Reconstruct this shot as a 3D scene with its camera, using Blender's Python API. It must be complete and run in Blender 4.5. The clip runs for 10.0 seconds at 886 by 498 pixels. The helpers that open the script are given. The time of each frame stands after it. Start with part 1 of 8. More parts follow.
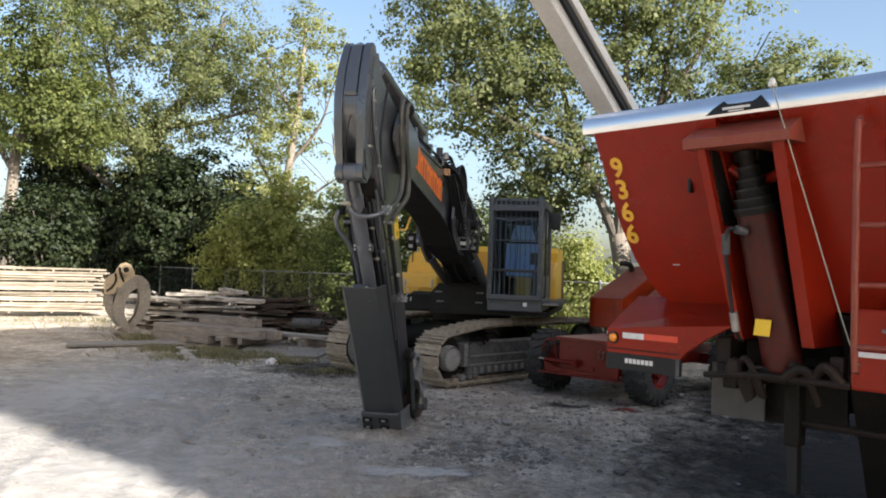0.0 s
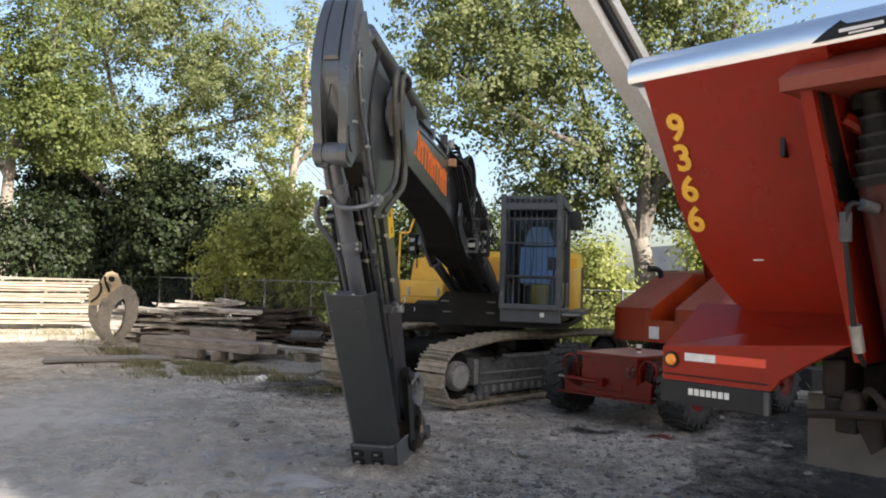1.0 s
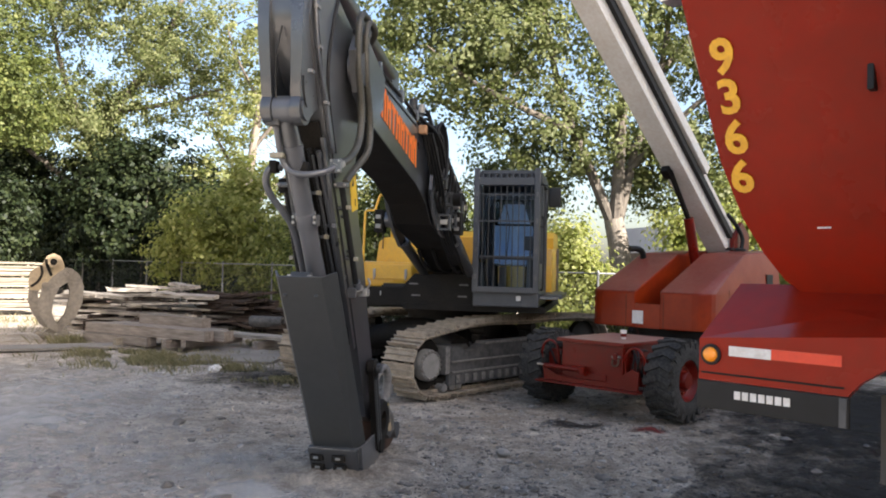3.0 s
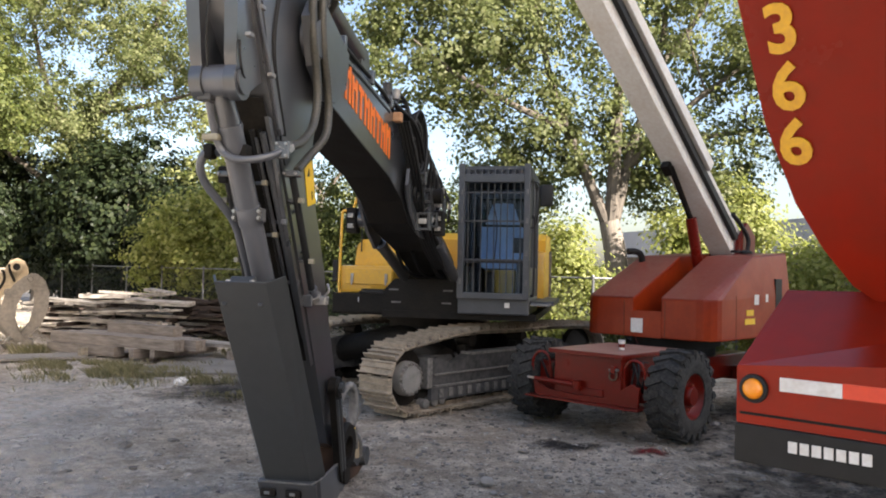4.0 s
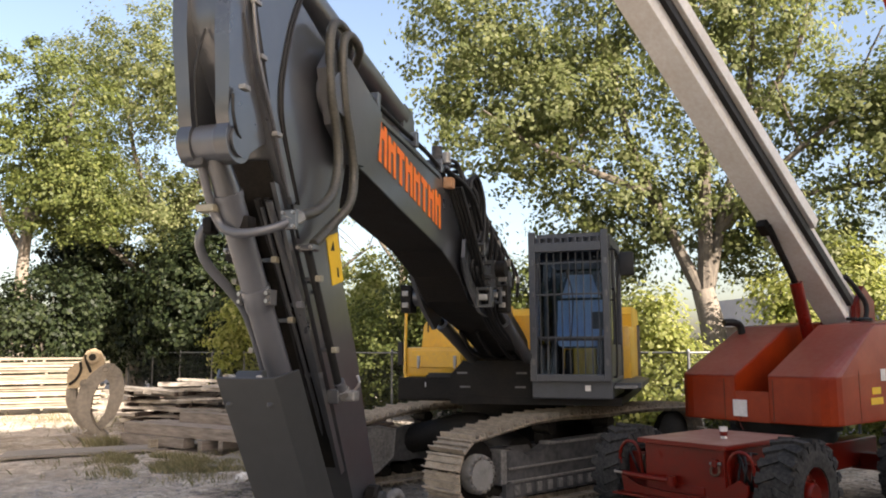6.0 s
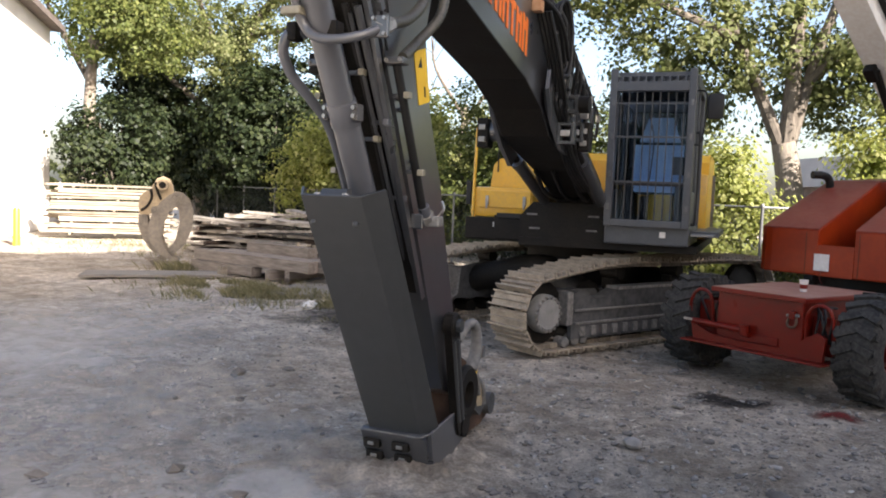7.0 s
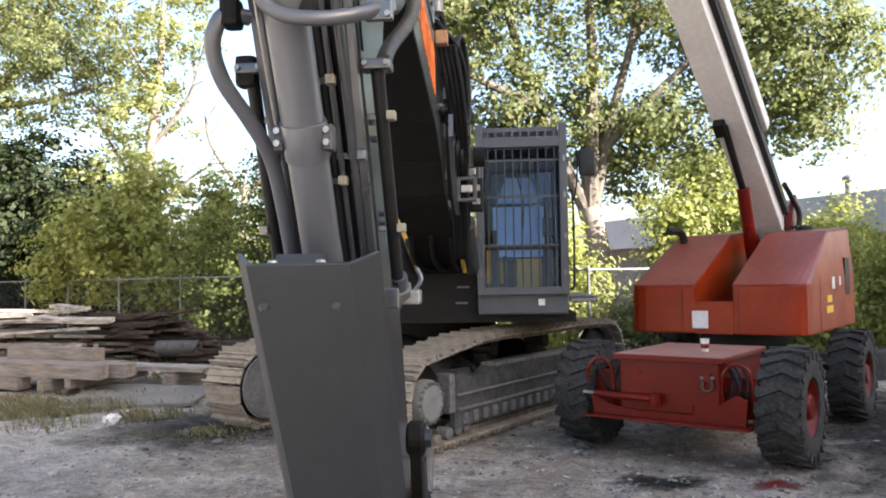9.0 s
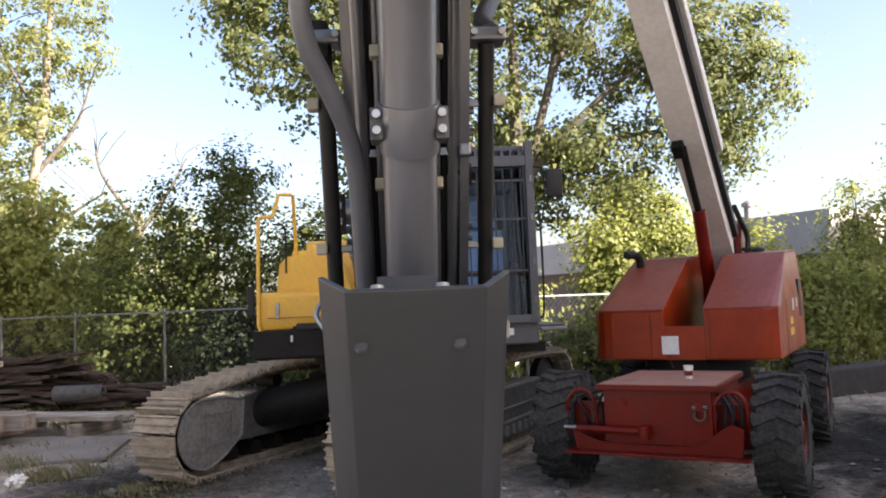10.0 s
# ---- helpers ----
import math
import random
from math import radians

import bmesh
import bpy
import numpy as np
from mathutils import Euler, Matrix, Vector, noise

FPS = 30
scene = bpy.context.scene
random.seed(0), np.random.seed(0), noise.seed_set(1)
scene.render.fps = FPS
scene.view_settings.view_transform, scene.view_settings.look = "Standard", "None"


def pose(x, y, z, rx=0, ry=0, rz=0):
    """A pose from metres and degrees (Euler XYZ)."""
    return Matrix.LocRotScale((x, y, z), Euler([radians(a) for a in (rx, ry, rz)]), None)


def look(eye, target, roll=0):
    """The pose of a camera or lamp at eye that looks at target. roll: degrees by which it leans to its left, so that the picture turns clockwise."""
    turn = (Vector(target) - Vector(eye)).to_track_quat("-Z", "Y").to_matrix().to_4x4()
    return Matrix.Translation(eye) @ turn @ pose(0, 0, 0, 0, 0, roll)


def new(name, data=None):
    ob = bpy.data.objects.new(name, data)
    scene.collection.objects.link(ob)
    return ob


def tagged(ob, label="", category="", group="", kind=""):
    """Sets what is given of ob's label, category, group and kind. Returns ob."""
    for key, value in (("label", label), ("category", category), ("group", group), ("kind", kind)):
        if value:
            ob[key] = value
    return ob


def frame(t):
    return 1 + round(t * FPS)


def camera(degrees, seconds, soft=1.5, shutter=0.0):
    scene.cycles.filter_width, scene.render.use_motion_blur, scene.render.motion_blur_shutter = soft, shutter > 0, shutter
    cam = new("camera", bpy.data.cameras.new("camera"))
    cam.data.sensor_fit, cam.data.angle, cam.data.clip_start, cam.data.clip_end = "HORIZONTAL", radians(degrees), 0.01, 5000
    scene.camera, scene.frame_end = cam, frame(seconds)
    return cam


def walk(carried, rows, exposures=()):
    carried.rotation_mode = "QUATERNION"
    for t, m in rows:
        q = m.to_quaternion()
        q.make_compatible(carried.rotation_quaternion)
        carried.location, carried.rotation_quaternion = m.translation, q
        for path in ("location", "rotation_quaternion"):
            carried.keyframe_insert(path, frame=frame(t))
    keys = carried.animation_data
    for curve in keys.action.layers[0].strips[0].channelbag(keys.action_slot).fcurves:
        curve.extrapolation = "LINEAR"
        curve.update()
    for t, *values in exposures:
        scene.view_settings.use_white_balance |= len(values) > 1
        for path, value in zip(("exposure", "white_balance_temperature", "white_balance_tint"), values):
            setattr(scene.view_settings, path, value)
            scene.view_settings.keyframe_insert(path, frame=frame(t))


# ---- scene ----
cam = camera(59.0, 10.0, soft=1.9)
PATH = [
    (0.0, look((-0.144, -3.931, 1.995), (-0.311, 0.064, 2.117), 1.80)),
    (0.5, look((-0.164, -2.938, 2.047), (-0.237, 1.061, 2.051), 0.26)),
    (1.0, look((-0.118, -2.397, 1.938), (-0.348, 1.592, 2.112), 1.58)),
    (1.5, look((-0.230, -2.869, 1.942), (-0.311, 1.129, 2.040), 3.00)),
    (2.0, look((-0.260, -2.411, 1.943), (-0.055, 1.583, 2.008), 1.20)),
    (2.5, look((-0.222, -1.948, 1.945), (-0.253, 2.051, 2.030), 1.96)),
    (2.7, look((-0.240, -1.726, 1.898), (-0.313, 2.272, 1.998), 1.46)),
    (3.8, look((-0.102, -0.658, 1.908), (-0.043, 3.341, 1.986), 1.30)),
    (4.0, look((-0.063, -0.453, 1.892), (-0.085, 3.545, 2.015), 1.33)),
    (4.5, look((-0.009, -0.012, 1.902), (-0.007, 3.984, 2.070), -0.14)),
    (5.0, look((0.152, 0.252, 1.935), (-0.247, 4.206, 2.387), -0.12)),
    (5.2, look((0.199, 0.348, 1.968), (-0.208, 4.293, 2.491), -0.53)),
    (6.3, look((0.201, 0.468, 1.940), (-0.393, 4.395, 2.417), 0.14)),
    (6.5, look((0.175, 0.468, 1.899), (-0.573, 4.390, 2.133), 0.90)),
    (7.0, look((-0.035, 0.687, 1.823), (-0.783, 4.607, 1.554), 2.35)),
    (7.5, look((-0.297, 0.808, 1.794), (-0.536, 4.780, 1.394), 0.50)),
    (8.0, look((-0.560, 1.317, 1.785), (-0.747, 5.305, 1.532), 0.13)),
    (8.5, look((-0.916, 1.704, 1.768), (-0.729, 5.699, 1.821), 1.70)),
    (9.0, look((-1.207, 1.959, 1.747), (-0.781, 5.933, 1.895), -0.93)),
    (9.5, look((-1.470, 2.408, 1.771), (-1.052, 6.381, 1.969), 0.11)),
    (10.0, look((-1.828, 2.706, 1.756), (-0.861, 6.576, 2.046), -2.25)),
]
# time, exposure, white balance, tint
LIGHT_KEYS = ((0.0, 1.81, 6350, 10), (1.0, 1.96, 6400, 10), (2.5, 2.21, 6450, 13), (4.5, 2.31, 6850, 14), (5.2, 2.21, 7300, 18), (6.5, 2.14, 6800, 15), (7.0, 2.36, 6600, 15), (7.5, 2.61, 6550, 15), (8.5, 2.76, 6500, 13), (9.0, 2.81, 6450, 14), (9.5, 2.66, 6500, 16), (10.0, 2.41, 6700, 18))
walk(cam, PATH, LIGHT_KEYS)

# ---- sky and sun: added unseen block, behind and to the right, shades the yard ----
SUN_AZ, SUN_EL = 130.5, 27.0
world = bpy.data.worlds.new("world")
scene.world = world
world.use_nodes = True
wn = world.node_tree
sky = wn.nodes.new("ShaderNodeTexSky")
sky.sky_type, sky.sun_disc = "NISHITA", False
sky.sun_elevation, sky.sun_rotation = radians(SUN_EL), radians(SUN_AZ)
sky.air_density, sky.dust_density, sky.ozone_density = 1.0, 3.0, 0.8
wn.links.new(sky.outputs[0], wn.nodes["Background"].inputs[0])
wn.nodes["Background"].inputs[1].default_value = 0.075
sun_data = bpy.data.lights.new("sun", "SUN")
sun_data.energy, sun_data.angle, sun_data.color = 5.0, radians(0.6), (1.0, 0.94, 0.86)
sun = new("sun", sun_data)
to_sun = Vector((math.sin(radians(SUN_AZ)) * math.cos(radians(SUN_EL)), math.cos(radians(SUN_AZ)) * math.cos(radians(SUN_EL)), math.sin(radians(SUN_EL))))
sun.matrix_world = look(to_sun * 60, (0, 0, 0))

# ---- materials ----
MATS = {}


def nodes_of(name):
    m = bpy.data.materials.new(name)
    m.use_nodes = True
    return m, m.node_tree, m.node_tree.nodes["Principled BSDF"]


def mat(name, col, col2=None, rough=0.5, metal=0.0, scale=6.0, fine=60.0, bump=0.15, dirt=None, dirt_amount=0.4, coat=0.0, island=0.0, stretch=(1, 1, 1), spec=0.5):
    """Paint, metal, wood or stone: two scales of colour change, a dirt layer and fine relief."""
    if name in MATS:
        return MATS[name]
    m, nt, b = nodes_of(name)
    N, L = nt.nodes.new, nt.links.new
    tc = N("ShaderNodeTexCoord")
    mp = N("ShaderNodeMapping")
    mp.inputs["Scale"].default_value = stretch
    L(tc.outputs["Object"], mp.inputs["Vector"])
    n1 = N("ShaderNodeTexNoise")
    n1.inputs["Scale"].default_value, n1.inputs["Detail"].default_value, n1.inputs["Roughness"].default_value = scale, 6.0, 0.6
    n2 = N("ShaderNodeTexNoise")
    n2.inputs["Scale"].default_value, n2.inputs["Detail"].default_value = fine, 4.0
    L(mp.outputs[0], n1.inputs["Vector"])
    L(mp.outputs[0], n2.inputs["Vector"])
    mix = N("ShaderNodeMix")
    mix.data_type = "RGBA"
    mix.inputs["A"].default_value = (*col, 1)
    mix.inputs["B"].default_value = (*(col2 or [c * 0.7 for c in col]), 1)
    r1 = N("ShaderNodeMapRange")
    r1.inputs["From Min"].default_value, r1.inputs["From Max"].default_value = 0.35, 0.68
    L(n1.outputs["Fac"], r1.inputs["Value"])
    L(r1.outputs[0], mix.inputs["Factor"])
    out = mix.outputs["Result"]
    if dirt:
        r2 = N("ShaderNodeMapRange")
        r2.inputs["From Min"].default_value, r2.inputs["From Max"].default_value = 0.48, 0.72
        r2.inputs["To Max"].default_value = dirt_amount
        mul = N("ShaderNodeMath")
        mul.operation = "MULTIPLY_ADD"
        mul.inputs[1].default_value, mul.inputs[2].default_value = 0.6, 0.22
        L(n2.outputs["Fac"], mul.inputs[0])
        add = N("ShaderNodeMath")
        add.operation = "ADD"
        sc = N("ShaderNodeMath")
        sc.operation = "MULTIPLY"
        sc.inputs[1].default_value = 0.12
        L(n1.outputs["Fac"], sc.inputs[0])
        L(mul.outputs[0], add.inputs[0])
        L(sc.outputs[0], add.inputs[1])
        L(add.outputs[0], r2.inputs["Value"])
        mx2 = N("ShaderNodeMix")
        mx2.data_type = "RGBA"
        mx2.inputs["B"].default_value = (*dirt, 1)
        L(r2.outputs[0], mx2.inputs["Factor"])
        L(out, mx2.inputs["A"])
        out = mx2.outputs["Result"]
    if island:
        ge, oi, ad = N("ShaderNodeNewGeometry"), N("ShaderNodeObjectInfo"), N("ShaderNodeMath")
        ad.operation = "ADD"
        L(ge.outputs["Random Per Island"], ad.inputs[0])
        L(oi.outputs["Random"], ad.inputs[1])
        hv = N("ShaderNodeHueSaturation")
        mr = N("ShaderNodeMapRange")
        mr.inputs["From Max"].default_value = 2.0
        mr.inputs["To Min"].default_value, mr.inputs["To Max"].default_value = 1 - island, 1 + island
        L(ad.outputs[0], mr.inputs["Value"])
        L(mr.outputs[0], hv.inputs["Value"])
        L(out, hv.inputs["Color"])
        out = hv.outputs["Color"]
    L(out, b.inputs["Base Color"])
    rr = N("ShaderNodeMapRange")
    rr.inputs["To Min"].default_value, rr.inputs["To Max"].default_value = max(rough - 0.12, 0.03), min(rough + 0.16, 1)
    L(n1.outputs["Fac"], rr.inputs["Value"])
    L(rr.outputs[0], b.inputs["Roughness"])
    b.inputs["Metallic"].default_value = metal
    b.inputs["Coat Weight"].default_value = coat
    b.inputs["Coat Roughness"].default_value = 0.12
    b.inputs["Specular IOR Level"].default_value = spec
    if bump:
        bp = N("ShaderNodeBump")
        bp.inputs["Strength"].default_value, bp.inputs["Distance"].default_value = bump, 0.01
        L(n2.outputs["Fac"], bp.inputs["Height"])
        L(bp.outputs[0], b.inputs["Normal"])
    MATS[name] = m
    return m


DUST = (0.30, 0.27, 0.23)
M_ARM = mat("charcoal_paint", (0.046, 0.049, 0.055), (0.034, 0.037, 0.042), rough=0.30, dirt=(0.10, 0.101, 0.104), dirt_amount=0.15, scale=1.2, fine=12, bump=0.02, spec=0.95, coat=0.7)
M_GUARD = mat("guard_grey_paint", (0.038, 0.041, 0.043), (0.031, 0.0335, 0.0355), rough=0.42, scale=1.2, fine=14, bump=0.02, dirt=(0.07, 0.072, 0.073), dirt_amount=0.15, spec=0.6)
M_CAGE = mat("slate_paint", (0.052, 0.058, 0.068), (0.038, 0.042, 0.050), rough=0.42, scale=3, fine=30, bump=0.05, dirt=(0.14, 0.13, 0.12), dirt_amount=0.12)
M_CYL = mat("grey_cylinder_paint", (0.098, 0.104, 0.118), (0.080, 0.085, 0.097), rough=0.30, metal=0.1, scale=1.2, fine=16, bump=0.015, dirt=(0.13, 0.135, 0.145), dirt_amount=0.1, spec=0.9)
M_BLACK = mat("black_rubber", (0.009, 0.009, 0.009), (0.015, 0.015, 0.015), rough=0.5, scale=12, fine=90, bump=0.1, spec=0.3)
# greasy steel; the same black stands in for shade in deep recesses
M_PITCH = mat("greasy_black_steel_and_shade", (0.005, 0.0045, 0.004), (0.012, 0.010, 0.008), rough=0.6, scale=4, fine=40, bump=0.15, dirt=(0.05, 0.042, 0.034), dirt_amount=0.18, spec=0.18)
M_YEL = mat("yellow_machine_paint", (0.72, 0.40, 0.02), (0.62, 0.33, 0.02), rough=0.35, scale=2, fine=30, bump=0.03, dirt=(0.25, 0.2, 0.1), dirt_amount=0.25, coat=0.2)
M_STEEL = mat("bare_steel", (0.42, 0.41, 0.39), (0.3, 0.28, 0.26), rough=0.32, metal=0.9, scale=9, fine=80, bump=0.08)
M_SILVER = mat("pale_zinc_fitting", (0.33, 0.32, 0.30), (0.22, 0.21, 0.195), rough=0.42, metal=0.5, scale=20, fine=120, bump=0.05)
M_BRASS = mat("cream_clamp_block", (0.30, 0.28, 0.215), (0.22, 0.20, 0.145), rough=0.5, scale=15, fine=100, bump=0.05)
M_SHOE = mat("worn_track_steel", (0.33, 0.272, 0.205), (0.125, 0.103, 0.08), rough=0.66, metal=0.15, scale=7, fine=50, bump=0.4, dirt=(0.43, 0.37, 0.29), dirt_amount=0.5, island=0.35)
M_FRAME = mat("muddy_frame_steel", (0.019, 0.020, 0.022), (0.062, 0.063, 0.065), rough=0.62, scale=2.0, fine=14, bump=0.25, dirt=(0.15, 0.147, 0.14), dirt_amount=0.38, spec=0.35)
M_HUB = mat("dusty_hub_cover", (0.25, 0.247, 0.238), (0.15, 0.148, 0.143), rough=0.75, scale=5, fine=40, bump=0.25, dirt=(0.32, 0.31, 0.29), dirt_amount=0.5, spec=0.3)
M_RED = mat("lift_red_paint", (0.150, 0.0065, 0.0025), (0.105, 0.005, 0.002), rough=0.30, scale=1.5, fine=18, bump=0.03, dirt=(0.075, 0.014, 0.008), dirt_amount=0.4, spec=0.25)
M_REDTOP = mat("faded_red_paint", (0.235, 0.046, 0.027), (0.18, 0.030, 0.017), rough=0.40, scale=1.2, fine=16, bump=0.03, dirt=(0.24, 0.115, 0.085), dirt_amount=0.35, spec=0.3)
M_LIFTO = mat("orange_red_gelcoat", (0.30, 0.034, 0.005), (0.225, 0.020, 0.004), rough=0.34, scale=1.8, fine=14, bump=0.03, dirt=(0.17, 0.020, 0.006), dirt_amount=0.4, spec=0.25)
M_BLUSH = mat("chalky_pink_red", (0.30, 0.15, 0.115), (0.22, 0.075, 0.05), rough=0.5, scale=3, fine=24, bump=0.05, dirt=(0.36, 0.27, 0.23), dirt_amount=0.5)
M_HOPPER = mat("trailer_red_paint", (0.27, 0.016, 0.005), (0.205, 0.011, 0.0038), rough=0.24, scale=0.9, fine=10, bump=0.03, dirt=(0.16, 0.022, 0.011), dirt_amount=0.35, spec=0.2)
M_BOOMW = mat("aged_cream_paint", (0.80, 0.785, 0.75), (0.70, 0.675, 0.625), rough=0.42, scale=1.6, fine=20, bump=0.05, dirt=(0.45, 0.33, 0.22), dirt_amount=0.3)
M_TYRE = mat("dusty_tyre_rubber", (0.013, 0.013, 0.013), (0.030, 0.029, 0.028), rough=0.75, scale=6, fine=30, bump=0.3, dirt=(0.13, 0.123, 0.112), dirt_amount=0.36, spec=0.22)
M_CHROME = mat("polished_aluminium", (0.90, 0.91, 0.92), (0.84, 0.85, 0.86), rough=0.3, metal=1.0, scale=2, fine=40, bump=0.0)
M_WHITE = mat("white_decal", (0.75, 0.74, 0.72), (0.62, 0.6, 0.56), rough=0.5, scale=14, fine=80, bump=0.03, dirt=(0.4, 0.33, 0.28), dirt_amount=0.3)
M_DECALY = mat("yellow_decal", (0.80, 0.52, 0.02), (0.74, 0.45, 0.02), rough=0.45, scale=10, fine=60, bump=0.02)
M_DIGIT = mat("amber_number_film", (0.83, 0.47, 0.03), (0.72, 0.37, 0.02), rough=0.5, scale=12, fine=60, bump=0.03, dirt=(0.5, 0.22, 0.06), dirt_amount=0.4)
M_ORANGE = mat("orange_lettering", (0.85, 0.20, 0.016), (0.80, 0.15, 0.012), rough=0.5, scale=6, fine=50, bump=0.02)
# seat blue, brightened in place of the bluish reflection in the glass
M_BLUE = mat("pale_blue_seat", (0.50, 0.66, 0.88), (0.36, 0.52, 0.78), rough=0.55, scale=4, fine=40, bump=0.2)
M_WOOD = mat("weathered_plank", (0.42, 0.38, 0.325), (0.10, 0.085, 0.07), rough=0.85, scale=1.8, fine=22, bump=0.35, island=0.75, stretch=(1, 7, 7))
M_WOODP = mat("pale_sawn_timber", (0.31, 0.265, 0.20), (0.16, 0.132, 0.098), rough=0.8, scale=2.2, fine=22, bump=0.3, island=0.6, stretch=(1, 7, 7))
M_BEAM = mat("grey_old_beam", (0.27, 0.23, 0.195), (0.13, 0.108, 0.09), rough=0.88, scale=2.5, fine=24, bump=0.5, island=0.25, stretch=(1, 8, 8))
M_DARKW = mat("dark_rotten_timber", (0.028, 0.021, 0.017), (0.078, 0.056, 0.045), rough=0.9, scale=3, fine=24, bump=0.5, island=0.6, stretch=(1, 7, 7), spec=0.2)
M_GRAP = mat("dusty_grapple_steel", (0.185, 0.160, 0.132), (0.085, 0.074, 0.062), rough=0.5, metal=0.15, scale=1.6, fine=16, bump=0.35, dirt=(0.33, 0.275, 0.20), dirt_amount=0.5)
M_GRAPY = mat("ochre_grapple_paint", (0.50, 0.385, 0.225), (0.33, 0.25, 0.155), rough=0.6, scale=2, fine=24, bump=0.25, dirt=(0.20, 0.155, 0.11), dirt_amount=0.55)
M_FENCE = mat("galvanised_wire", (0.19, 0.194, 0.194), (0.13, 0.133, 0.133), rough=0.55, metal=0.4, scale=8, fine=60, bump=0.03)
M_WIRE = mat("dull_fence_wire", (0.085, 0.087, 0.087), (0.05, 0.051, 0.051), rough=0.6, metal=0.2, scale=8, fine=60, bump=0.03)
M_STUCCO = mat("white_stucco", (0.80, 0.77, 0.71), (0.74, 0.70, 0.63), rough=0.85, scale=0.8, fine=40, bump=0.15, dirt=(0.55, 0.48, 0.4), dirt_amount=0.15)
M_CONC = mat("grey_cladding", (0.36, 0.35, 0.34), (0.29, 0.285, 0.28), rough=0.8, scale=0.7, fine=30, bump=0.1)
M_ROOF = mat("dark_roof_edge", (0.10, 0.08, 0.07), (0.16, 0.13, 0.11), rough=0.8, scale=2, fine=30, bump=0.2)
M_BARK = mat("pale_cottonwood_bark", (0.20, 0.17, 0.138), (0.09, 0.076, 0.062), rough=0.95, scale=5, fine=22, bump=0.9, stretch=(3, 3, 0.7), dirt=(0.36, 0.32, 0.26), dirt_amount=0.35, spec=0.2)
M_PLATE = mat("dusty_ground_plate", (0.20, 0.18, 0.158), (0.12, 0.108, 0.095), rough=0.85, scale=1.2, fine=18, bump=0.25, dirt=(0.27, 0.245, 0.21), dirt_amount=0.4)
M_STONE = mat("pale_stone", (0.29, 0.272, 0.25), (0.19, 0.178, 0.165), rough=0.9, scale=9, fine=60, bump=0.5, island=0.45)
M_AMBER = mat("amber_lens", (0.95, 0.33, 0.015), (0.85, 0.26, 0.01), rough=0.2, scale=30, fine=120, bump=0.1, coat=0.5)
M_REFRED = mat("red_reflective_tape", (0.68, 0.06, 0.02), (0.6, 0.05, 0.02), rough=0.35, scale=30, fine=120, bump=0.02)
M_LIMB = mat("dark_limb_bark", (0.13, 0.112, 0.09), (0.065, 0.055, 0.045), rough=0.95, scale=5, fine=22, bump=0.9, stretch=(3, 3, 0.7), spec=0.2)
M_WRAP = mat("dark_hose_wrap", (0.030, 0.029, 0.024), (0.055, 0.052, 0.041), rough=0.42, scale=9, fine=60, bump=0.2, dirt=(0.17, 0.16, 0.125), dirt_amount=0.25)
M_RUST = mat("rust_streak", (0.33, 0.15, 0.06), (0.46, 0.28, 0.16), rough=0.8, scale=9, fine=40, bump=0.1)
# ram red, darkened by grime and by shade of the bay put into it
M_RAM = mat("shaded_grimy_red_paint", (0.085, 0.009, 0.005), (0.045, 0.007, 0.005), rough=0.4, scale=3, fine=20, bump=0.05, dirt=(0.02, 0.013, 0.010), dirt_amount=0.6, spec=0.25)
M_FLAP = mat("worn_grey_flap", (0.095, 0.09, 0.086), (0.06, 0.057, 0.055), rough=0.8, scale=3, fine=30, bump=0.2)
M_DUSTY = mat("pale_dusty_steel", (0.155, 0.15, 0.143), (0.08, 0.078, 0.075), rough=0.8, scale=3, fine=26, bump=0.3, dirt=(0.30, 0.285, 0.265), dirt_amount=0.5, spec=0.25)
M_RUSTD = mat("dark_rusty_steel", (0.060, 0.036, 0.026), (0.10, 0.06, 0.042), rough=0.8, scale=6, fine=40, bump=0.4, spec=0.2)
# greasy rust, darkened further for the dim space under the trailer
M_GREASESHADE = mat("shaded_greasy_rusty_steel", (0.014, 0.010, 0.008), (0.030, 0.019, 0.014), rough=0.6, scale=7, fine=40, bump=0.4, spec=0.2)
M_SEAT = mat("black_panel", (0.02, 0.02, 0.022), (0.03, 0.03, 0.033), rough=0.5, scale=8, fine=60, bump=0.05)


def leaf_mat(name, a, b, c, trans=0.35):
    m, nt, p = nodes_of(name)
    N, L = nt.nodes.new, nt.links.new
    ge = N("ShaderNodeNewGeometry")
    ramp = N("ShaderNodeValToRGB")
    ramp.color_ramp.elements[0].color, ramp.color_ramp.elements[1].color = (*a, 1), (*c, 1)
    ramp.color_ramp.elements.new(0.55).color = (*b, 1)
    L(ge.outputs["Random Per Island"], ramp.inputs["Fac"])
    L(ramp.outputs["Color"], p.inputs["Base Color"])
    p.inputs["Roughness"].default_value, p.inputs["Specular IOR Level"].default_value = 0.55, 0.18
    tr, mx = N("ShaderNodeBsdfTranslucent"), N("ShaderNodeMixShader")
    hv = N("ShaderNodeHueSaturation")
    hv.inputs["Value"].default_value, hv.inputs["Saturation"].default_value = 1.6, 1.1
    L(ramp.outputs["Color"], hv.inputs["Color"])
    L(hv.outputs["Color"], tr.inputs["Color"])
    mx.inputs["Fac"].default_value = trans
    L(p.outputs[0], mx.inputs[1])
    L(tr.outputs[0], mx.inputs[2])
    L(mx.outputs[0], nt.nodes["Material Output"].inputs["Surface"])
    return m


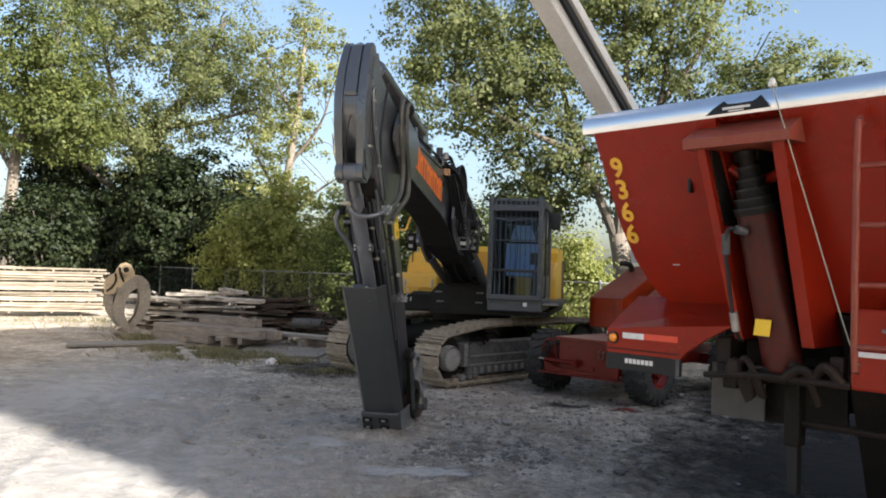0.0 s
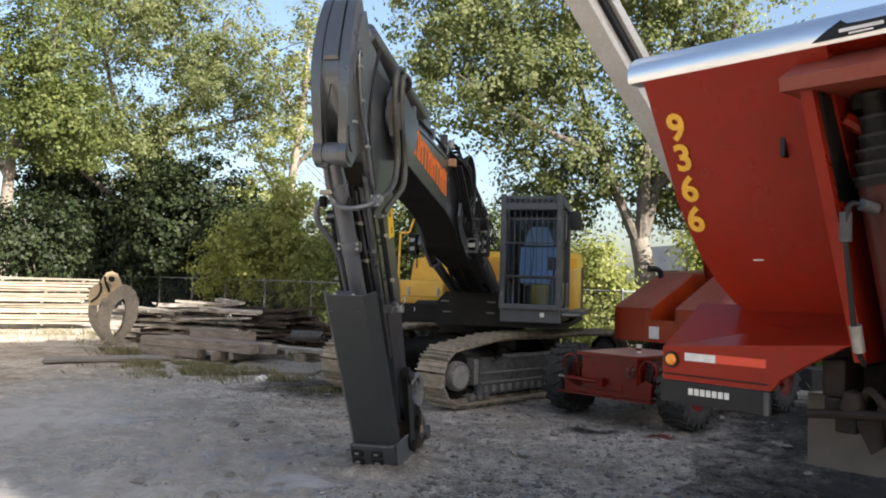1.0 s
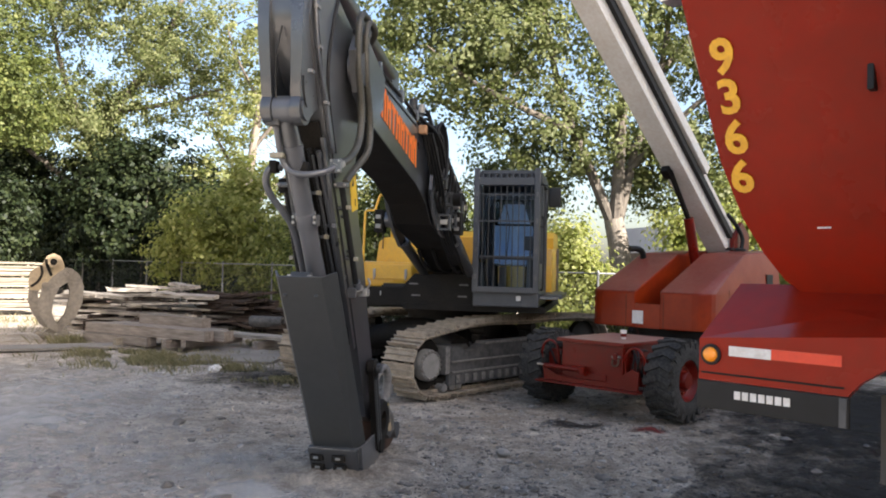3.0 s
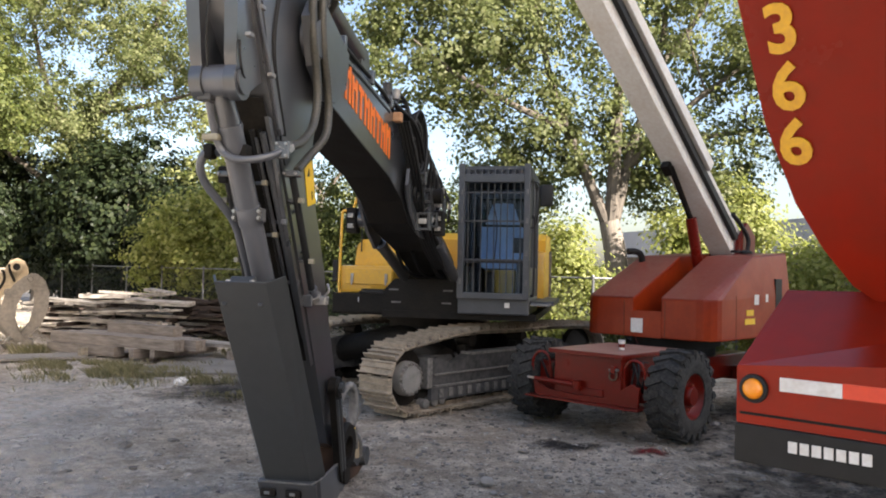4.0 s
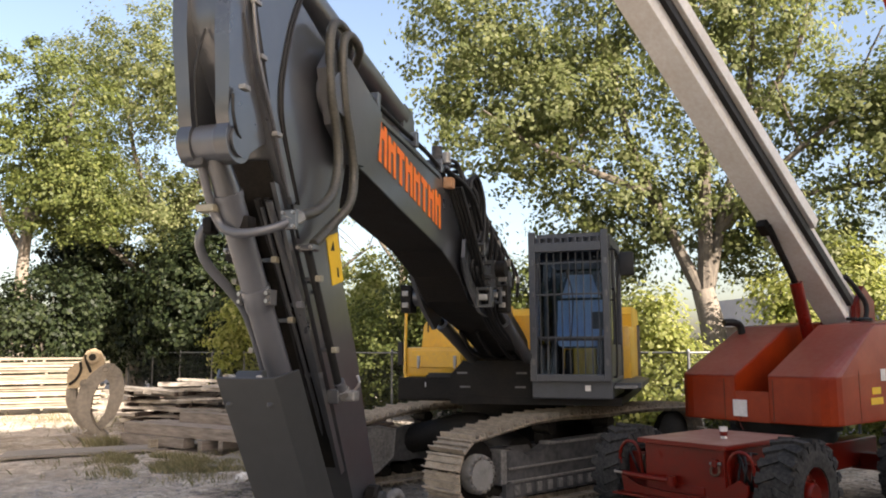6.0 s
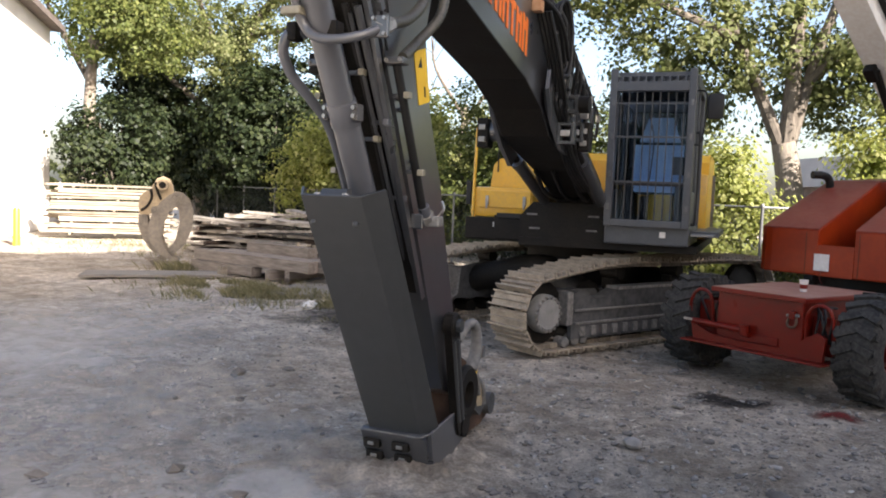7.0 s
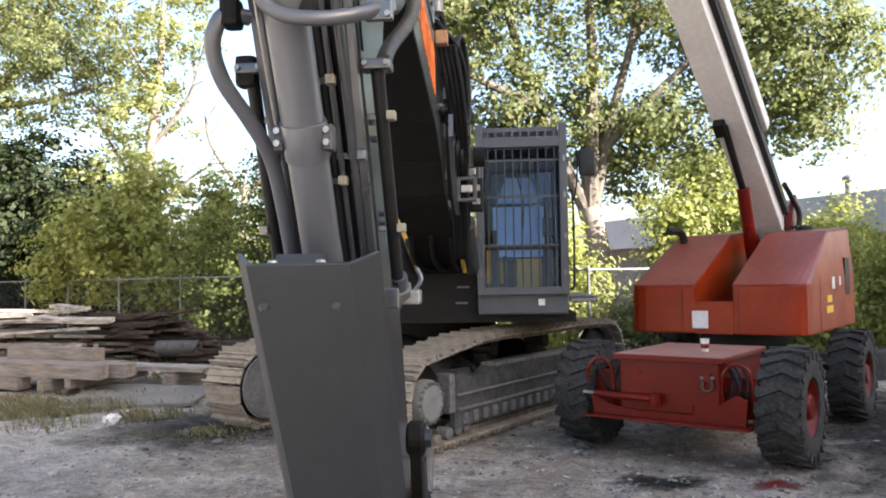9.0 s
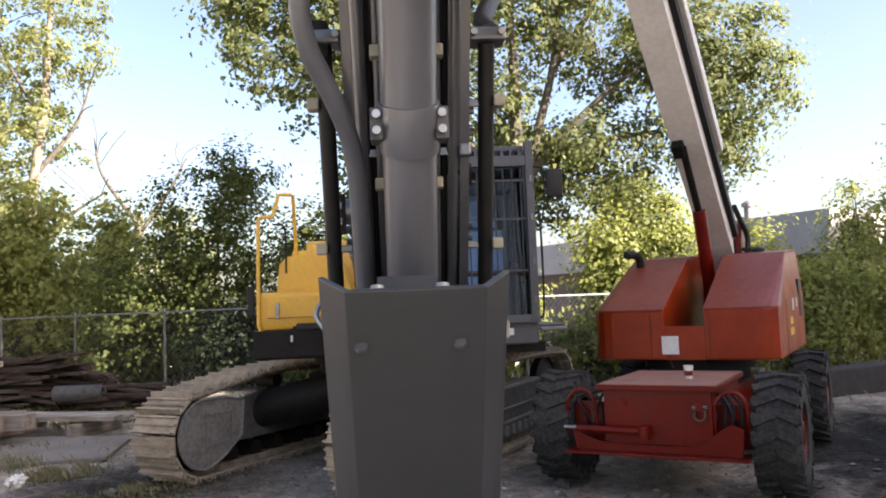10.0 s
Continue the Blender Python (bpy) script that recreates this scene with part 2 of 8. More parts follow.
M_LEAF = leaf_mat("cottonwood_leaf", (0.072, 0.088, 0.030), (0.118, 0.136, 0.053), (0.195, 0.204, 0.099), 0.50)
M_LEAFY = leaf_mat("yellowing_leaf", (0.105, 0.124, 0.039), (0.166, 0.180, 0.064), (0.26, 0.262, 0.122), 0.50)
# dark leaf, deepened further to stand in for shade on shrubs and undergrowth
M_LEAFD = leaf_mat("dark_and_shaded_leaf", (0.009, 0.015, 0.006), (0.016, 0.024, 0.009), (0.031, 0.040, 0.015), 0.16)
M_BUSH = leaf_mat("bush_leaf", (0.042, 0.056, 0.015), (0.070, 0.088, 0.024), (0.120, 0.132, 0.040), 0.34)
# yellow-green leaf made paler in place of sunlight that misses the shrubs
M_SHRUB = leaf_mat("shrub_leaf_with_painted_sun", (0.135, 0.158, 0.042), (0.21, 0.228, 0.070), (0.31, 0.31, 0.13), 0.52)
M_GRASS = leaf_mat("dry_grass", (0.105, 0.104, 0.052), (0.165, 0.152, 0.082), (0.27, 0.235, 0.145), 0.25)


def glass_mat(name, tint, rough=0.02):
    m, nt, p = nodes_of(name)
    N, L = nt.nodes.new, nt.links.new
    gl, tp, mx, fr = N("ShaderNodeBsdfGlossy"), N("ShaderNodeBsdfTransparent"), N("ShaderNodeMixShader"), N("ShaderNodeFresnel")
    gl.inputs["Roughness"].default_value = rough
    tp.inputs["Color"].default_value = (*tint, 1)
    fr.inputs["IOR"].default_value = 1.3
    L(fr.outputs[0], mx.inputs["Fac"])
    L(tp.outputs[0], mx.inputs[1])
    L(gl.outputs[0], mx.inputs[2])
    L(mx.outputs[0], nt.nodes["Material Output"].inputs["Surface"])
    return m


M_GLASS = glass_mat("tinted_glass", (0.72, 0.79, 0.85))
M_SMOKE = glass_mat("dark_rear_glass", (0.16, 0.20, 0.25))


def ground_mat():
    m, nt, b = nodes_of("dusty_gravel_ground")
    N, L = nt.nodes.new, nt.links.new
    tc = N("ShaderNodeTexCoord")

    def noise_at(sc, det=6.0, rg=0.6):
        n = N("ShaderNodeTexNoise")
        n.inputs["Scale"].default_value, n.inputs["Detail"].default_value, n.inputs["Roughness"].default_value = sc, det, rg
        L(tc.outputs["Object"], n.inputs["Vector"])
        return n.outputs["Fac"]

    big, mid, grit = noise_at(0.35, 5), noise_at(2.1, 12, 0.78), noise_at(38, 6, 0.75)
    vor = N("ShaderNodeTexVoronoi")
    vor.inputs["Scale"].default_value = 26
    L(tc.outputs["Object"], vor.inputs["Vector"])

    def ramp(src, lo, hi, a, c):
        r = N("ShaderNodeValToRGB")
        r.color_ramp.elements[0].position, r.color_ramp.elements[1].position = lo, hi
        r.color_ramp.elements[0].color, r.color_ramp.elements[1].color = (*a, 1), (*c, 1)
        L(src, r.inputs["Fac"])
        return r.outputs["Color"]

    def mixed(kind, fac, x, y):
        q = N("ShaderNodeMix")
        q.data_type, q.blend_type = "RGBA", kind
        q.inputs["Factor"].default_value = fac
        L(x, q.inputs["A"])
        L(y, q.inputs["B"])
        return q.outputs["Result"]

    warm, fleck = noise_at(0.9, 8, 0.7), noise_at(11, 8, 0.8)
    base = ramp(big, 0.38, 0.62, (0.57, 0.535, 0.478), (0.80, 0.756, 0.684))
    c0 = mixed("MULTIPLY", 0.9, base, ramp(warm, 0.42, 0.60, (1.07, 1.07, 1.07), (0.69, 0.645, 0.59)))
    c1 = mixed("MULTIPLY", 0.9, c0, ramp(mid, 0.34, 0.64, (0.56, 0.54, 0.53), (1.15, 1.13, 1.11)))
    c2 = mixed("MULTIPLY", 0.65, c1, ramp(grit, 0.36, 0.62, (0.52, 0.51, 0.50), (1.25, 1.23, 1.2)))
    c2 = mixed("MULTIPLY", 0.85, c2, ramp(fleck, 0.36, 0.60, (0.56, 0.54, 0.53), (1.14, 1.13, 1.11)))
    c2 = mixed("MULTIPLY", 0.8, c2, ramp(noise_at(4.6, 9, 0.72), 0.36, 0.60, (0.58, 0.56, 0.55), (1.15, 1.14, 1.12)))
    c3 = mixed("ADD", 0.3, c2, ramp(vor.outputs["Distance"], 0.0, 0.10, (0.20, 0.19, 0.175), (0, 0, 0)))
    L(c3, b.inputs["Base Color"])
    b.inputs["Roughness"].default_value = 0.93
    b.inputs["Specular IOR Level"].default_value = 0.25
    bp, bp2 = N("ShaderNodeBump"), N("ShaderNodeBump")
    bp.inputs["Strength"].default_value, bp.inputs["Distance"].default_value = 0.9, 0.085
    bp2.inputs["Strength"].default_value, bp2.inputs["Distance"].default_value = 0.9, 0.02
    L(mid, bp.inputs["Height"])
    L(grit, bp2.inputs["Height"])
    # pressed grouser marks, broken up by the same noise as the warm soil
    wave, mp = N("ShaderNodeTexWave"), N("ShaderNodeMapping")
    mp.inputs["Rotation"].default_value = (0, 0, radians(58))
    L(tc.outputs["Object"], mp.inputs["Vector"])
    L(mp.outputs[0], wave.inputs["Vector"])
    wave.inputs["Scale"].default_value, wave.inputs["Distortion"].default_value, wave.inputs["Detail"].default_value = 4.2, 2.6, 3.0
    gate, mul = N("ShaderNodeMapRange"), N("ShaderNodeMath")
    gate.inputs["From Min"].default_value, gate.inputs["From Max"].default_value = 0.50, 0.62
    mul.operation = "MULTIPLY"
    L(big, gate.inputs["Value"])
    L(gate.outputs[0], mul.inputs[0])
    L(wave.outputs["Fac"], mul.inputs[1])
    bp3, bp4 = N("ShaderNodeBump"), N("ShaderNodeBump")
    bp3.inputs["Strength"].default_value, bp3.inputs["Distance"].default_value = 0.7, 0.035
    bp4.inputs["Strength"].default_value, bp4.inputs["Distance"].default_value = 1.0, 0.045
    L(mul.outputs[0], bp3.inputs["Height"])
    L(fleck, bp4.inputs["Height"])
    L(bp.outputs[0], bp3.inputs["Normal"])
    L(bp3.outputs[0], bp4.inputs["Normal"])
    L(bp4.outputs[0], bp2.inputs["Normal"])
    L(bp2.outputs[0], b.inputs["Normal"])
    return m


M_GROUND = ground_mat()


def stain_mat(name, col, rough, lo=0.30, hi=0.62, most=0.9, relief=0.12):
    m, nt, b = nodes_of(name)
    N, L = nt.nodes.new, nt.links.new
    tc, n, r = N("ShaderNodeTexCoord"), N("ShaderNodeTexNoise"), N("ShaderNodeMapRange")
    n.inputs["Scale"].default_value, n.inputs["Detail"].default_value, n.inputs["Roughness"].default_value = 3.4, 12, 0.75
    L(tc.outputs["Object"], n.inputs["Vector"])
    gr, mp, sub = N("ShaderNodeTexGradient"), N("ShaderNodeMapping"), N("ShaderNodeMath")
    gr.gradient_type = "SPHERICAL"
    mp.inputs["Location"].default_value, mp.inputs["Scale"].default_value = (-1, -1, 0), (2, 2, 0)
    L(tc.outputs["Generated"], mp.inputs["Vector"])
    L(mp.outputs[0], gr.inputs["Vector"])
    sub.operation = "MULTIPLY_ADD"
    sub.inputs[1].default_value = 0.55
    L(gr.outputs["Fac"], sub.inputs[0])
    off = N("ShaderNodeMath")
    off.operation = "SUBTRACT"
    off.inputs[1].default_value = 0.25
    L(n.outputs["Fac"], off.inputs[0])
    L(off.outputs[0], sub.inputs[2])
    r.inputs["From Min"].default_value, r.inputs["From Max"].default_value, r.inputs["To Max"].default_value = lo, hi, most
    L(sub.outputs[0], r.inputs["Value"])
    tp, mx = N("ShaderNodeBsdfTransparent"), N("ShaderNodeMixShader")
    b.inputs["Base Color"].default_value, b.inputs["Roughness"].default_value = (*col, 1), rough
    b.inputs["Specular IOR Level"].default_value = 0.12
    bp = N("ShaderNodeBump")
    bp.inputs["Strength"].default_value, bp.inputs["Distance"].default_value = 1.0, relief
    L(n.outputs["Fac"], bp.inputs["Height"])
    L(bp.outputs[0], b.inputs["Normal"])
    L(r.outputs[0], mx.inputs["Fac"])
    L(tp.outputs[0], mx.inputs[1])
    L(b.outputs[0], mx.inputs[2])
    L(mx.outputs[0], nt.nodes["Material Output"].inputs["Surface"])
    return m


M_OIL = stain_mat("dark_oil_stain", (0.03, 0.028, 0.027), 0.6, 0.28, 0.56, 0.85)
M_REDSTAIN = stain_mat("red_fluid_stain", (0.20, 0.012, 0.014), 0.6, 0.40, 0.66, 0.75)
M_PALESTAIN = stain_mat("pale_dust_patch", (0.54, 0.52, 0.49), 0.95, 0.34, 0.60, 0.82, 0.06)
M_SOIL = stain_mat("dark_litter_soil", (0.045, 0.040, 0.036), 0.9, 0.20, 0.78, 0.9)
# soil colour that also carries painted shade round the trailer and lift
M_SOILSHADE = stain_mat("soil_with_painted_shade", (0.024, 0.022, 0.020), 0.9, 0.22, 0.56, 0.97, 0.05)
M_DRIVE = stain_mat("pale_compacted_dust", (0.52, 0.505, 0.48), 0.95, 0.24, 0.75, 0.6, 0.04)
M_BLUESTAIN = stain_mat("grey_silt_patch", (0.30, 0.32, 0.33), 0.9, 0.34, 0.8, 0.35, 0.04)

# ---- mesh helpers ----


def mesh_of(name, bm, material, bevel=0.0, smooth=False):
    if bevel:
        es = [e for e in bm.edges if len(e.link_faces) == 2 and e.calc_face_angle(0) > 0.7]
        bmesh.ops.bevel(bm, geom=es, offset=bevel, segments=2, profile=0.6, affect="EDGES", clamp_overlap=True)
    bmesh.ops.recalc_face_normals(bm, faces=bm.faces)
    me = bpy.data.meshes.new(name)
    bm.to_mesh(me)
    bm.free()
    me.materials.append(material)
    if smooth:
        for p in me.polygons:
            p.use_smooth = True
        me.set_sharp_from_angle(angle=radians(38))
    return me


def part(name, bm, material, parent, label="", bevel=0.0, smooth=False):
    ob = new(name, mesh_of(name, bm, material, bevel, smooth))
    ob.parent = parent
    if label:
        tagged(ob, label)
    return ob


def share(name, me, parent, m):
    ob = new(name, me)
    ob.parent = parent
    ob.matrix_basis = m
    return ob


def thing(name, m, label, category, group="", kind=""):
    ob = new(name)
    ob.empty_display_size = 0.3
    ob.matrix_basis = m
    return tagged(ob, label, category, group, kind)


def solid(name, bm, material, m, label, category, group="", kind="", bevel=0.0, smooth=False):
    ob = new(name, mesh_of(name, bm, material, bevel, smooth))
    ob.matrix_basis = m
    return tagged(ob, label, category, group, kind)


def box(lo, hi, bm=None, m=None):
    bm = bm or bmesh.new()
    c = [(a + b) / 2 for a, b in zip(lo, hi)]
    s = [abs(b - a) for a, b in zip(lo, hi)]
    mm = Matrix.Translation(c) @ Matrix.Diagonal((*s, 1))
    bmesh.ops.create_cube(bm, size=1, matrix=(m or Matrix()) @ mm)
    return bm


def prism(outline, lo, hi, axis="x", bm=None):
    """An outline of (u, v) pairs, drawn out along an axis. x: u is y, v is z. y: u is x, v is z. z: u is x, v is y."""
    bm = bm or bmesh.new()

    def at(u, v, w):
        return {"x": (w, u, v), "y": (u, w, v), "z": (u, v, w)}[axis]

    a = [bm.verts.new(at(u, v, lo)) for u, v in outline]
    b = [bm.verts.new(at(u, v, hi)) for u, v in outline]
    n = len(a)
    bm.faces.new(a)
    bm.faces.new(b[::-1])
    for i in range(n):
        bm.faces.new((a[i], b[i], b[(i + 1) % n], a[(i + 1) % n]))
    return bm


def rod(p0, p1, r0, r1=None, seg=16, bm=None):
    bm = bm or bmesh.new()
    p0, p1 = Vector(p0), Vector(p1)
    d = p1 - p0
    m = Matrix.Translation((p0 + p1) / 2) @ d.to_track_quat("Z", "Y").to_matrix().to_4x4()
    bmesh.ops.create_cone(bm, cap_ends=True, segments=seg, radius1=r0, radius2=r0 if r1 is None else r1, depth=d.length, matrix=m)
    return bm


def spline(pts, n=8):
    """Catmull-Rom points through pts."""
    P = [Vector(p) for p in pts]
    P = [P[0] * 2 - P[1]] + P + [P[-1] * 2 - P[-2]]
    out = []
    for i in range(1, len(P) - 2):
        a, b, c, d = P[i - 1:i + 3]
        for k in range(n):
            t = k / n
            out.append(0.5 * (2 * b + (c - a) * t + (2 * a - 5 * b + 4 * c - d) * t * t + (3 * b - a - 3 * c + d) * t ** 3))
    out.append(P[-2])
    return out


def tube(pts, r, seg=10, n=8, bm=None, curved=True, r_end=None, ripple=0.0):
    bm = bm or bmesh.new()
    P = spline(pts, n) if curved and len(pts) > 2 else [Vector(p) for p in pts]
    rings = []
    up = None
    for i, p in enumerate(P):
        d = (P[min(i + 1, len(P) - 1)] - P[max(i - 1, 0)]).normalized()
        if up is None:
            up = d.orthogonal().normalized()
        up = (up - d * up.dot(d)).normalized()
        side = d.cross(up)
        rr = (r if r_end is None else r + (r_end - r) * i / (len(P) - 1)) + ripple * (i % 2)
        rings.append([bm.verts.new(p + (up * math.cos(a) + side * math.sin(a)) * rr) for a in [2 * math.pi * k / seg for k in range(seg)]])
    for a, b in zip(rings, rings[1:]):
        for k in range(seg):
            bm.faces.new((a[k], a[(k + 1) % seg], b[(k + 1) % seg], b[k]))
    bm.faces.new(rings[0][::-1])
    bm.faces.new(rings[-1])
    return bm


def lathe(profile, seg=32, m=None, bm=None):
    """Profile of (radius, height) pairs turned round z."""
    bm = bm or bmesh.new()
    m = m or Matrix()
    rings = []
    for r, z in profile:
        if r < 1e-6:
            rings.append([bm.verts.new(m @ Vector((0, 0, z)))])
        else:
            rings.append([bm.verts.new(m @ Vector((r * math.cos(2 * math.pi * k / seg), r * math.sin(2 * math.pi * k / seg), z))) for k in range(seg)])
    for a, b in zip(rings, rings[1:]):
        for k in range(seg):
            q = [a[k % len(a)], a[(k + 1) % len(a)], b[(k + 1) % len(b)], b[k % len(b)]]
            q = list(dict.fromkeys(q))
            if len(q) > 2:
                bm.faces.new(q)
    return bm


def frame_ring(lo, hi, w, d0, d1, bm=None):
    """A rectangular frame in the x-z plane: bars of width w between d0 and d1 in y."""
    bm = bm or bmesh.new()
    (x0, z0), (x1, z1) = lo, hi
    box((x0, d0, z0), (x0 + w, d1, z1), bm)
    box((x1 - w, d0, z0), (x1, d1, z1), bm)
    box((x0 + w, d0, z0), (x1 - w, d1, z0 + w), bm)
    box((x0 + w, d0, z1 - w), (x1 - w, d1, z1), bm)
    return bm


X90 = pose(0, 0, 0, 0, 90, 0)


def bolt_mesh(name, r, h, material):
    bm = rod((0, 0, 0), (0, 0, h * 0.45), r * 1.45, seg=14)
    rod((0, 0, h * 0.45), (0, 0, h), r, seg=6, bm=bm)
    return mesh_of(name, bm, material)

# ---- setting: ground, sheds, fence ----
rng = np.random.default_rng(7)


def ground_z(x, y):
    n = noise.noise(Vector((x * 0.35, y * 0.35, 3.1))) * 0.035 + noise.noise(Vector((x * 1.7, y * 1.7, 9.4))) * 0.022 + abs(noise.noise(Vector((x * 3.1, y * 3.1, 1.7)))) * 0.03
    n += noise.noise(Vector((x * 6.3, y * 6.3, 4.2))) * 0.010
    # churned soil round the arm's foot
    d = math.hypot(x + 0.5, (y - 6.6) * 0.8)
    if d < 2.2:
        n += (1 - d / 2.2) * (0.07 * abs(noise.noise(Vector((x * 2.6, y * 2.6, 6.0)))) + 0.035 * noise.noise(Vector((x * 8.0, y * 8.0, 2.0))))
    # shallow wheel ruts running across the yard
    for a, c, w in ((0.5, 1.3, 0.22), (0.5, 2.9, 0.22), (-0.25, -3.6, 0.25), (-0.25, -5.2, 0.25)):
        d = (x - c) * math.cos(a) - (y - 6.0) * math.sin(a) + 0.25 * noise.noise(Vector((x * 0.4, y * 0.4, c)))
        n += 0.022 * math.exp(-((abs(d) - w) / 0.09) ** 2) - 0.022 * math.exp(-(d / 0.17) ** 2)
    return n - 0.02


def build_ground():
    xs = np.concatenate([[-900, -400, -150, -70, -45, -32], np.arange(-24, -7, 0.5), np.arange(-7, 7.01, 0.075), np.arange(7.5, 20.1, 0.5), [26, 40, 70, 150, 400, 900]])
    ys = np.concatenate([[-900, -400, -150, -70, -40, -25, -16, -10], np.arange(-7, 1, 0.5), np.arange(1, 13, 0.075), np.arange(13, 16, 0.14), np.arange(16.0, 36.1, 0.5), [42, 55, 90, 160, 400, 900]])
    verts = [(x, y, ground_z(x, y) if abs(x) < 40 and -30 < y < 50 else -0.02) for y in ys for x in xs]
    nx = len(xs)
    faces = [(j * nx + i, j * nx + i + 1, (j + 1) * nx + i + 1, (j + 1) * nx + i) for j in range(len(ys) - 1) for i in range(nx - 1)]
    me = bpy.data.meshes.new("ground")
    me.from_pydata(verts, [], faces)
    me.materials.append(M_GROUND)
    me.polygons.foreach_set("use_smooth", [True] * len(faces))
    ob = new("ground", me)
    return tagged(ob, "grey dusty gravel yard with tyre ruts and stones", "ground", kind="structure")


build_ground()


def flat_patch(name, cx, cy, rx, ry, material, label, category, z=0.012, seed=0):
    bm = bmesh.new()
    n, rings = 96, 34
    mid = bm.verts.new((cx, cy, ground_z(cx, cy) + z))
    last = None
    for k in range(1, rings + 1):
        f = k / rings
        ring = []
        for i in range(n):
            a = 2 * math.pi * i / n
            w = 1 + 0.35 * noise.noise(Vector((math.cos(a) * 1.7, math.sin(a) * 1.7, seed)))
            x, y = cx + rx * f * w * math.cos(a), cy + ry * f * w * math.sin(a)
            ring.append(bm.verts.new((x, y, ground_z(x, y) + z)))
        for i in range(n):
            if last:
                bm.faces.new((last[i], ring[i], ring[(i + 1) % n], last[(i + 1) % n]))
            else:
                bm.faces.new((mid, ring[i], ring[(i + 1) % n]))
        last = ring
    ob = new(name, mesh_of(name, bm, material))
    return tagged(ob, label, category, kind="structure")


flat_patch("oil_stain", 1.30, 8.45, 0.5, 0.34, M_OIL, "dark oil stain soaked into the gravel", "stain", seed=2)
flat_patch("red_stain", 2.17, 8.15, 0.34, 0.2, M_REDSTAIN, "splash of red hydraulic fluid on the gravel", "stain", seed=3)
flat_patch("pale_patch", -1.98, 5.1, 0.55, 0.6, M_PALESTAIN, "pale cement dust spilled on the gravel", "stain", seed=4)
# soil and litter, with the shade beside the lift mixed in
flat_patch("soil_and_shade", 6.8, 9.4, 4.2, 3.8, M_SOILSHADE, "dark soil, leaf litter and painted shade over the gravel", "soil", z=0.024, seed=12)
flat_patch("compacted_drive", -6.2, 7.5, 3.2, 6.5, M_DRIVE, "pale compacted dust where vehicles turn", "drive", z=0.02, seed=21)
flat_patch("compacted_drive", -3.6, 3.4, 3.2, 3.4, M_DRIVE, "pale compacted dust where vehicles turn", "drive", z=0.021, seed=23)
flat_patch("pale_patch", -0.7, 4.0, 0.9, 0.35, M_PALESTAIN, "pale cement dust spilled on the gravel", "stain", seed=31)
# mostly the trailer's shade, painted onto the ground
flat_patch("soil_and_shade", 4.6, 4.4, 3.2, 3.6, M_SOILSHADE, "dark soil, leaf litter and painted shade over the gravel", "soil", z=0.024, seed=15)
flat_patch("soil_and_shade", -2.9, 11.6, 1.5, 1.3, M_SOIL, "dark soil beside the track", "soil", z=0.022, seed=17)
flat_patch("silt_patch", -2.4, 6.1, 0.75, 0.5, M_BLUESTAIN, "bluish grey silt dried on the gravel", "stain", seed=9)
flat_patch("pale_patch", -5.6, 7.8, 1.6, 0.5, M_PALESTAIN, "pale cement dust spilled on the gravel", "stain", seed=8)


def house_block(name, p0, p1, label):
    """Base of a long building whose front wall runs from p0 to p1, and the length of that wall."""
    a, b = Vector((*p0, 0)), Vector((*p1, 0))
    u = (b - a).normalized()
    ang = math.atan2(u.y, u.x)
    w = (b - a).length
    base = thing(name, Matrix.Translation(a) @ Matrix.Rotation(ang, 4, "Z"), label, "building", kind="structure")
    return base, w


# unseen block added behind and to the right, stepped to shape the yard's shade
shade_block, w = house_block("shade_block_south", (14.72, -11.86), (33.7, 10.15), "added unseen pale block that shades the yard")
# pale walls also bounce fill light onto the machines
for x0, x1, h in ((0.0, 9.9, 20.4), (9.9, 13.4, 21.5), (13.4, w, 14.6)):
    part("wall", box((x0, -12, -0.3), (x1, -11.7, h)), M_STUCCO, shade_block)
    part("wall", box((x0, -0.3, -0.3), (x1, 0, h)), M_STUCCO, shade_block)
    part("wall", box((x0, -11.7, -0.3), (x0 + 0.3, -0.3, h)), M_STUCCO, shade_block)
    part("wall", box((x1 - 0.3, -11.7, -0.3), (x1, -0.3, h)), M_STUCCO, shade_block)
    part("roof", box((x0 - 0.1, -12.3, h), (x1 + 0.1, 0.3, h + 0.3)), M_ROOF, shade_block)

# white building past the timber stack
white, w = house_block("building_west", (-15.2, 16.6), (-20.6, 27.4), "white stucco workshop with a dark eave in sunlight")
part("wall", box((-8, 0, -0.3), (2.0, 0.3, 7.5)), M_STUCCO, white)
part("wall", box((2.0, 0, 3.3), (5.2, 0.3, 7.5)), M_STUCCO, white)
part("wall", box((5.2, 0, -0.3), (w, 0.3, 7.5)), M_STUCCO, white)
part("wall", box((w - 0.3, 0.3, -0.3), (w, 9, 7.5)), M_STUCCO, white)
part("wall", box((-8, 8.7, -0.3), (w - 0.3, 9, 7.5)), M_STUCCO, white)
part("roof", box((-8.3, -0.45, 7.5), (w + 0.4, 9.4, 7.72)), M_ROOF, white, "dark roof with projecting eave")
M_BROWN = mat("brown_door_paint", (0.30, 0.17, 0.10), (0.24, 0.13, 0.08), rough=0.6, scale=3, fine=30, bump=0.1)
roller = part("roller_door", box((2.0, 0.12, -0.02), (5.2, 0.2, 3.3)), M_BROWN, white, "brown roller door")
for i in range(11):
    part("slat", box((2.02, 0.085, 0.02 + i * 0.297), (5.18, 0.118, 0.285 + i * 0.297)), M_BROWN, roller, bevel=0.01)
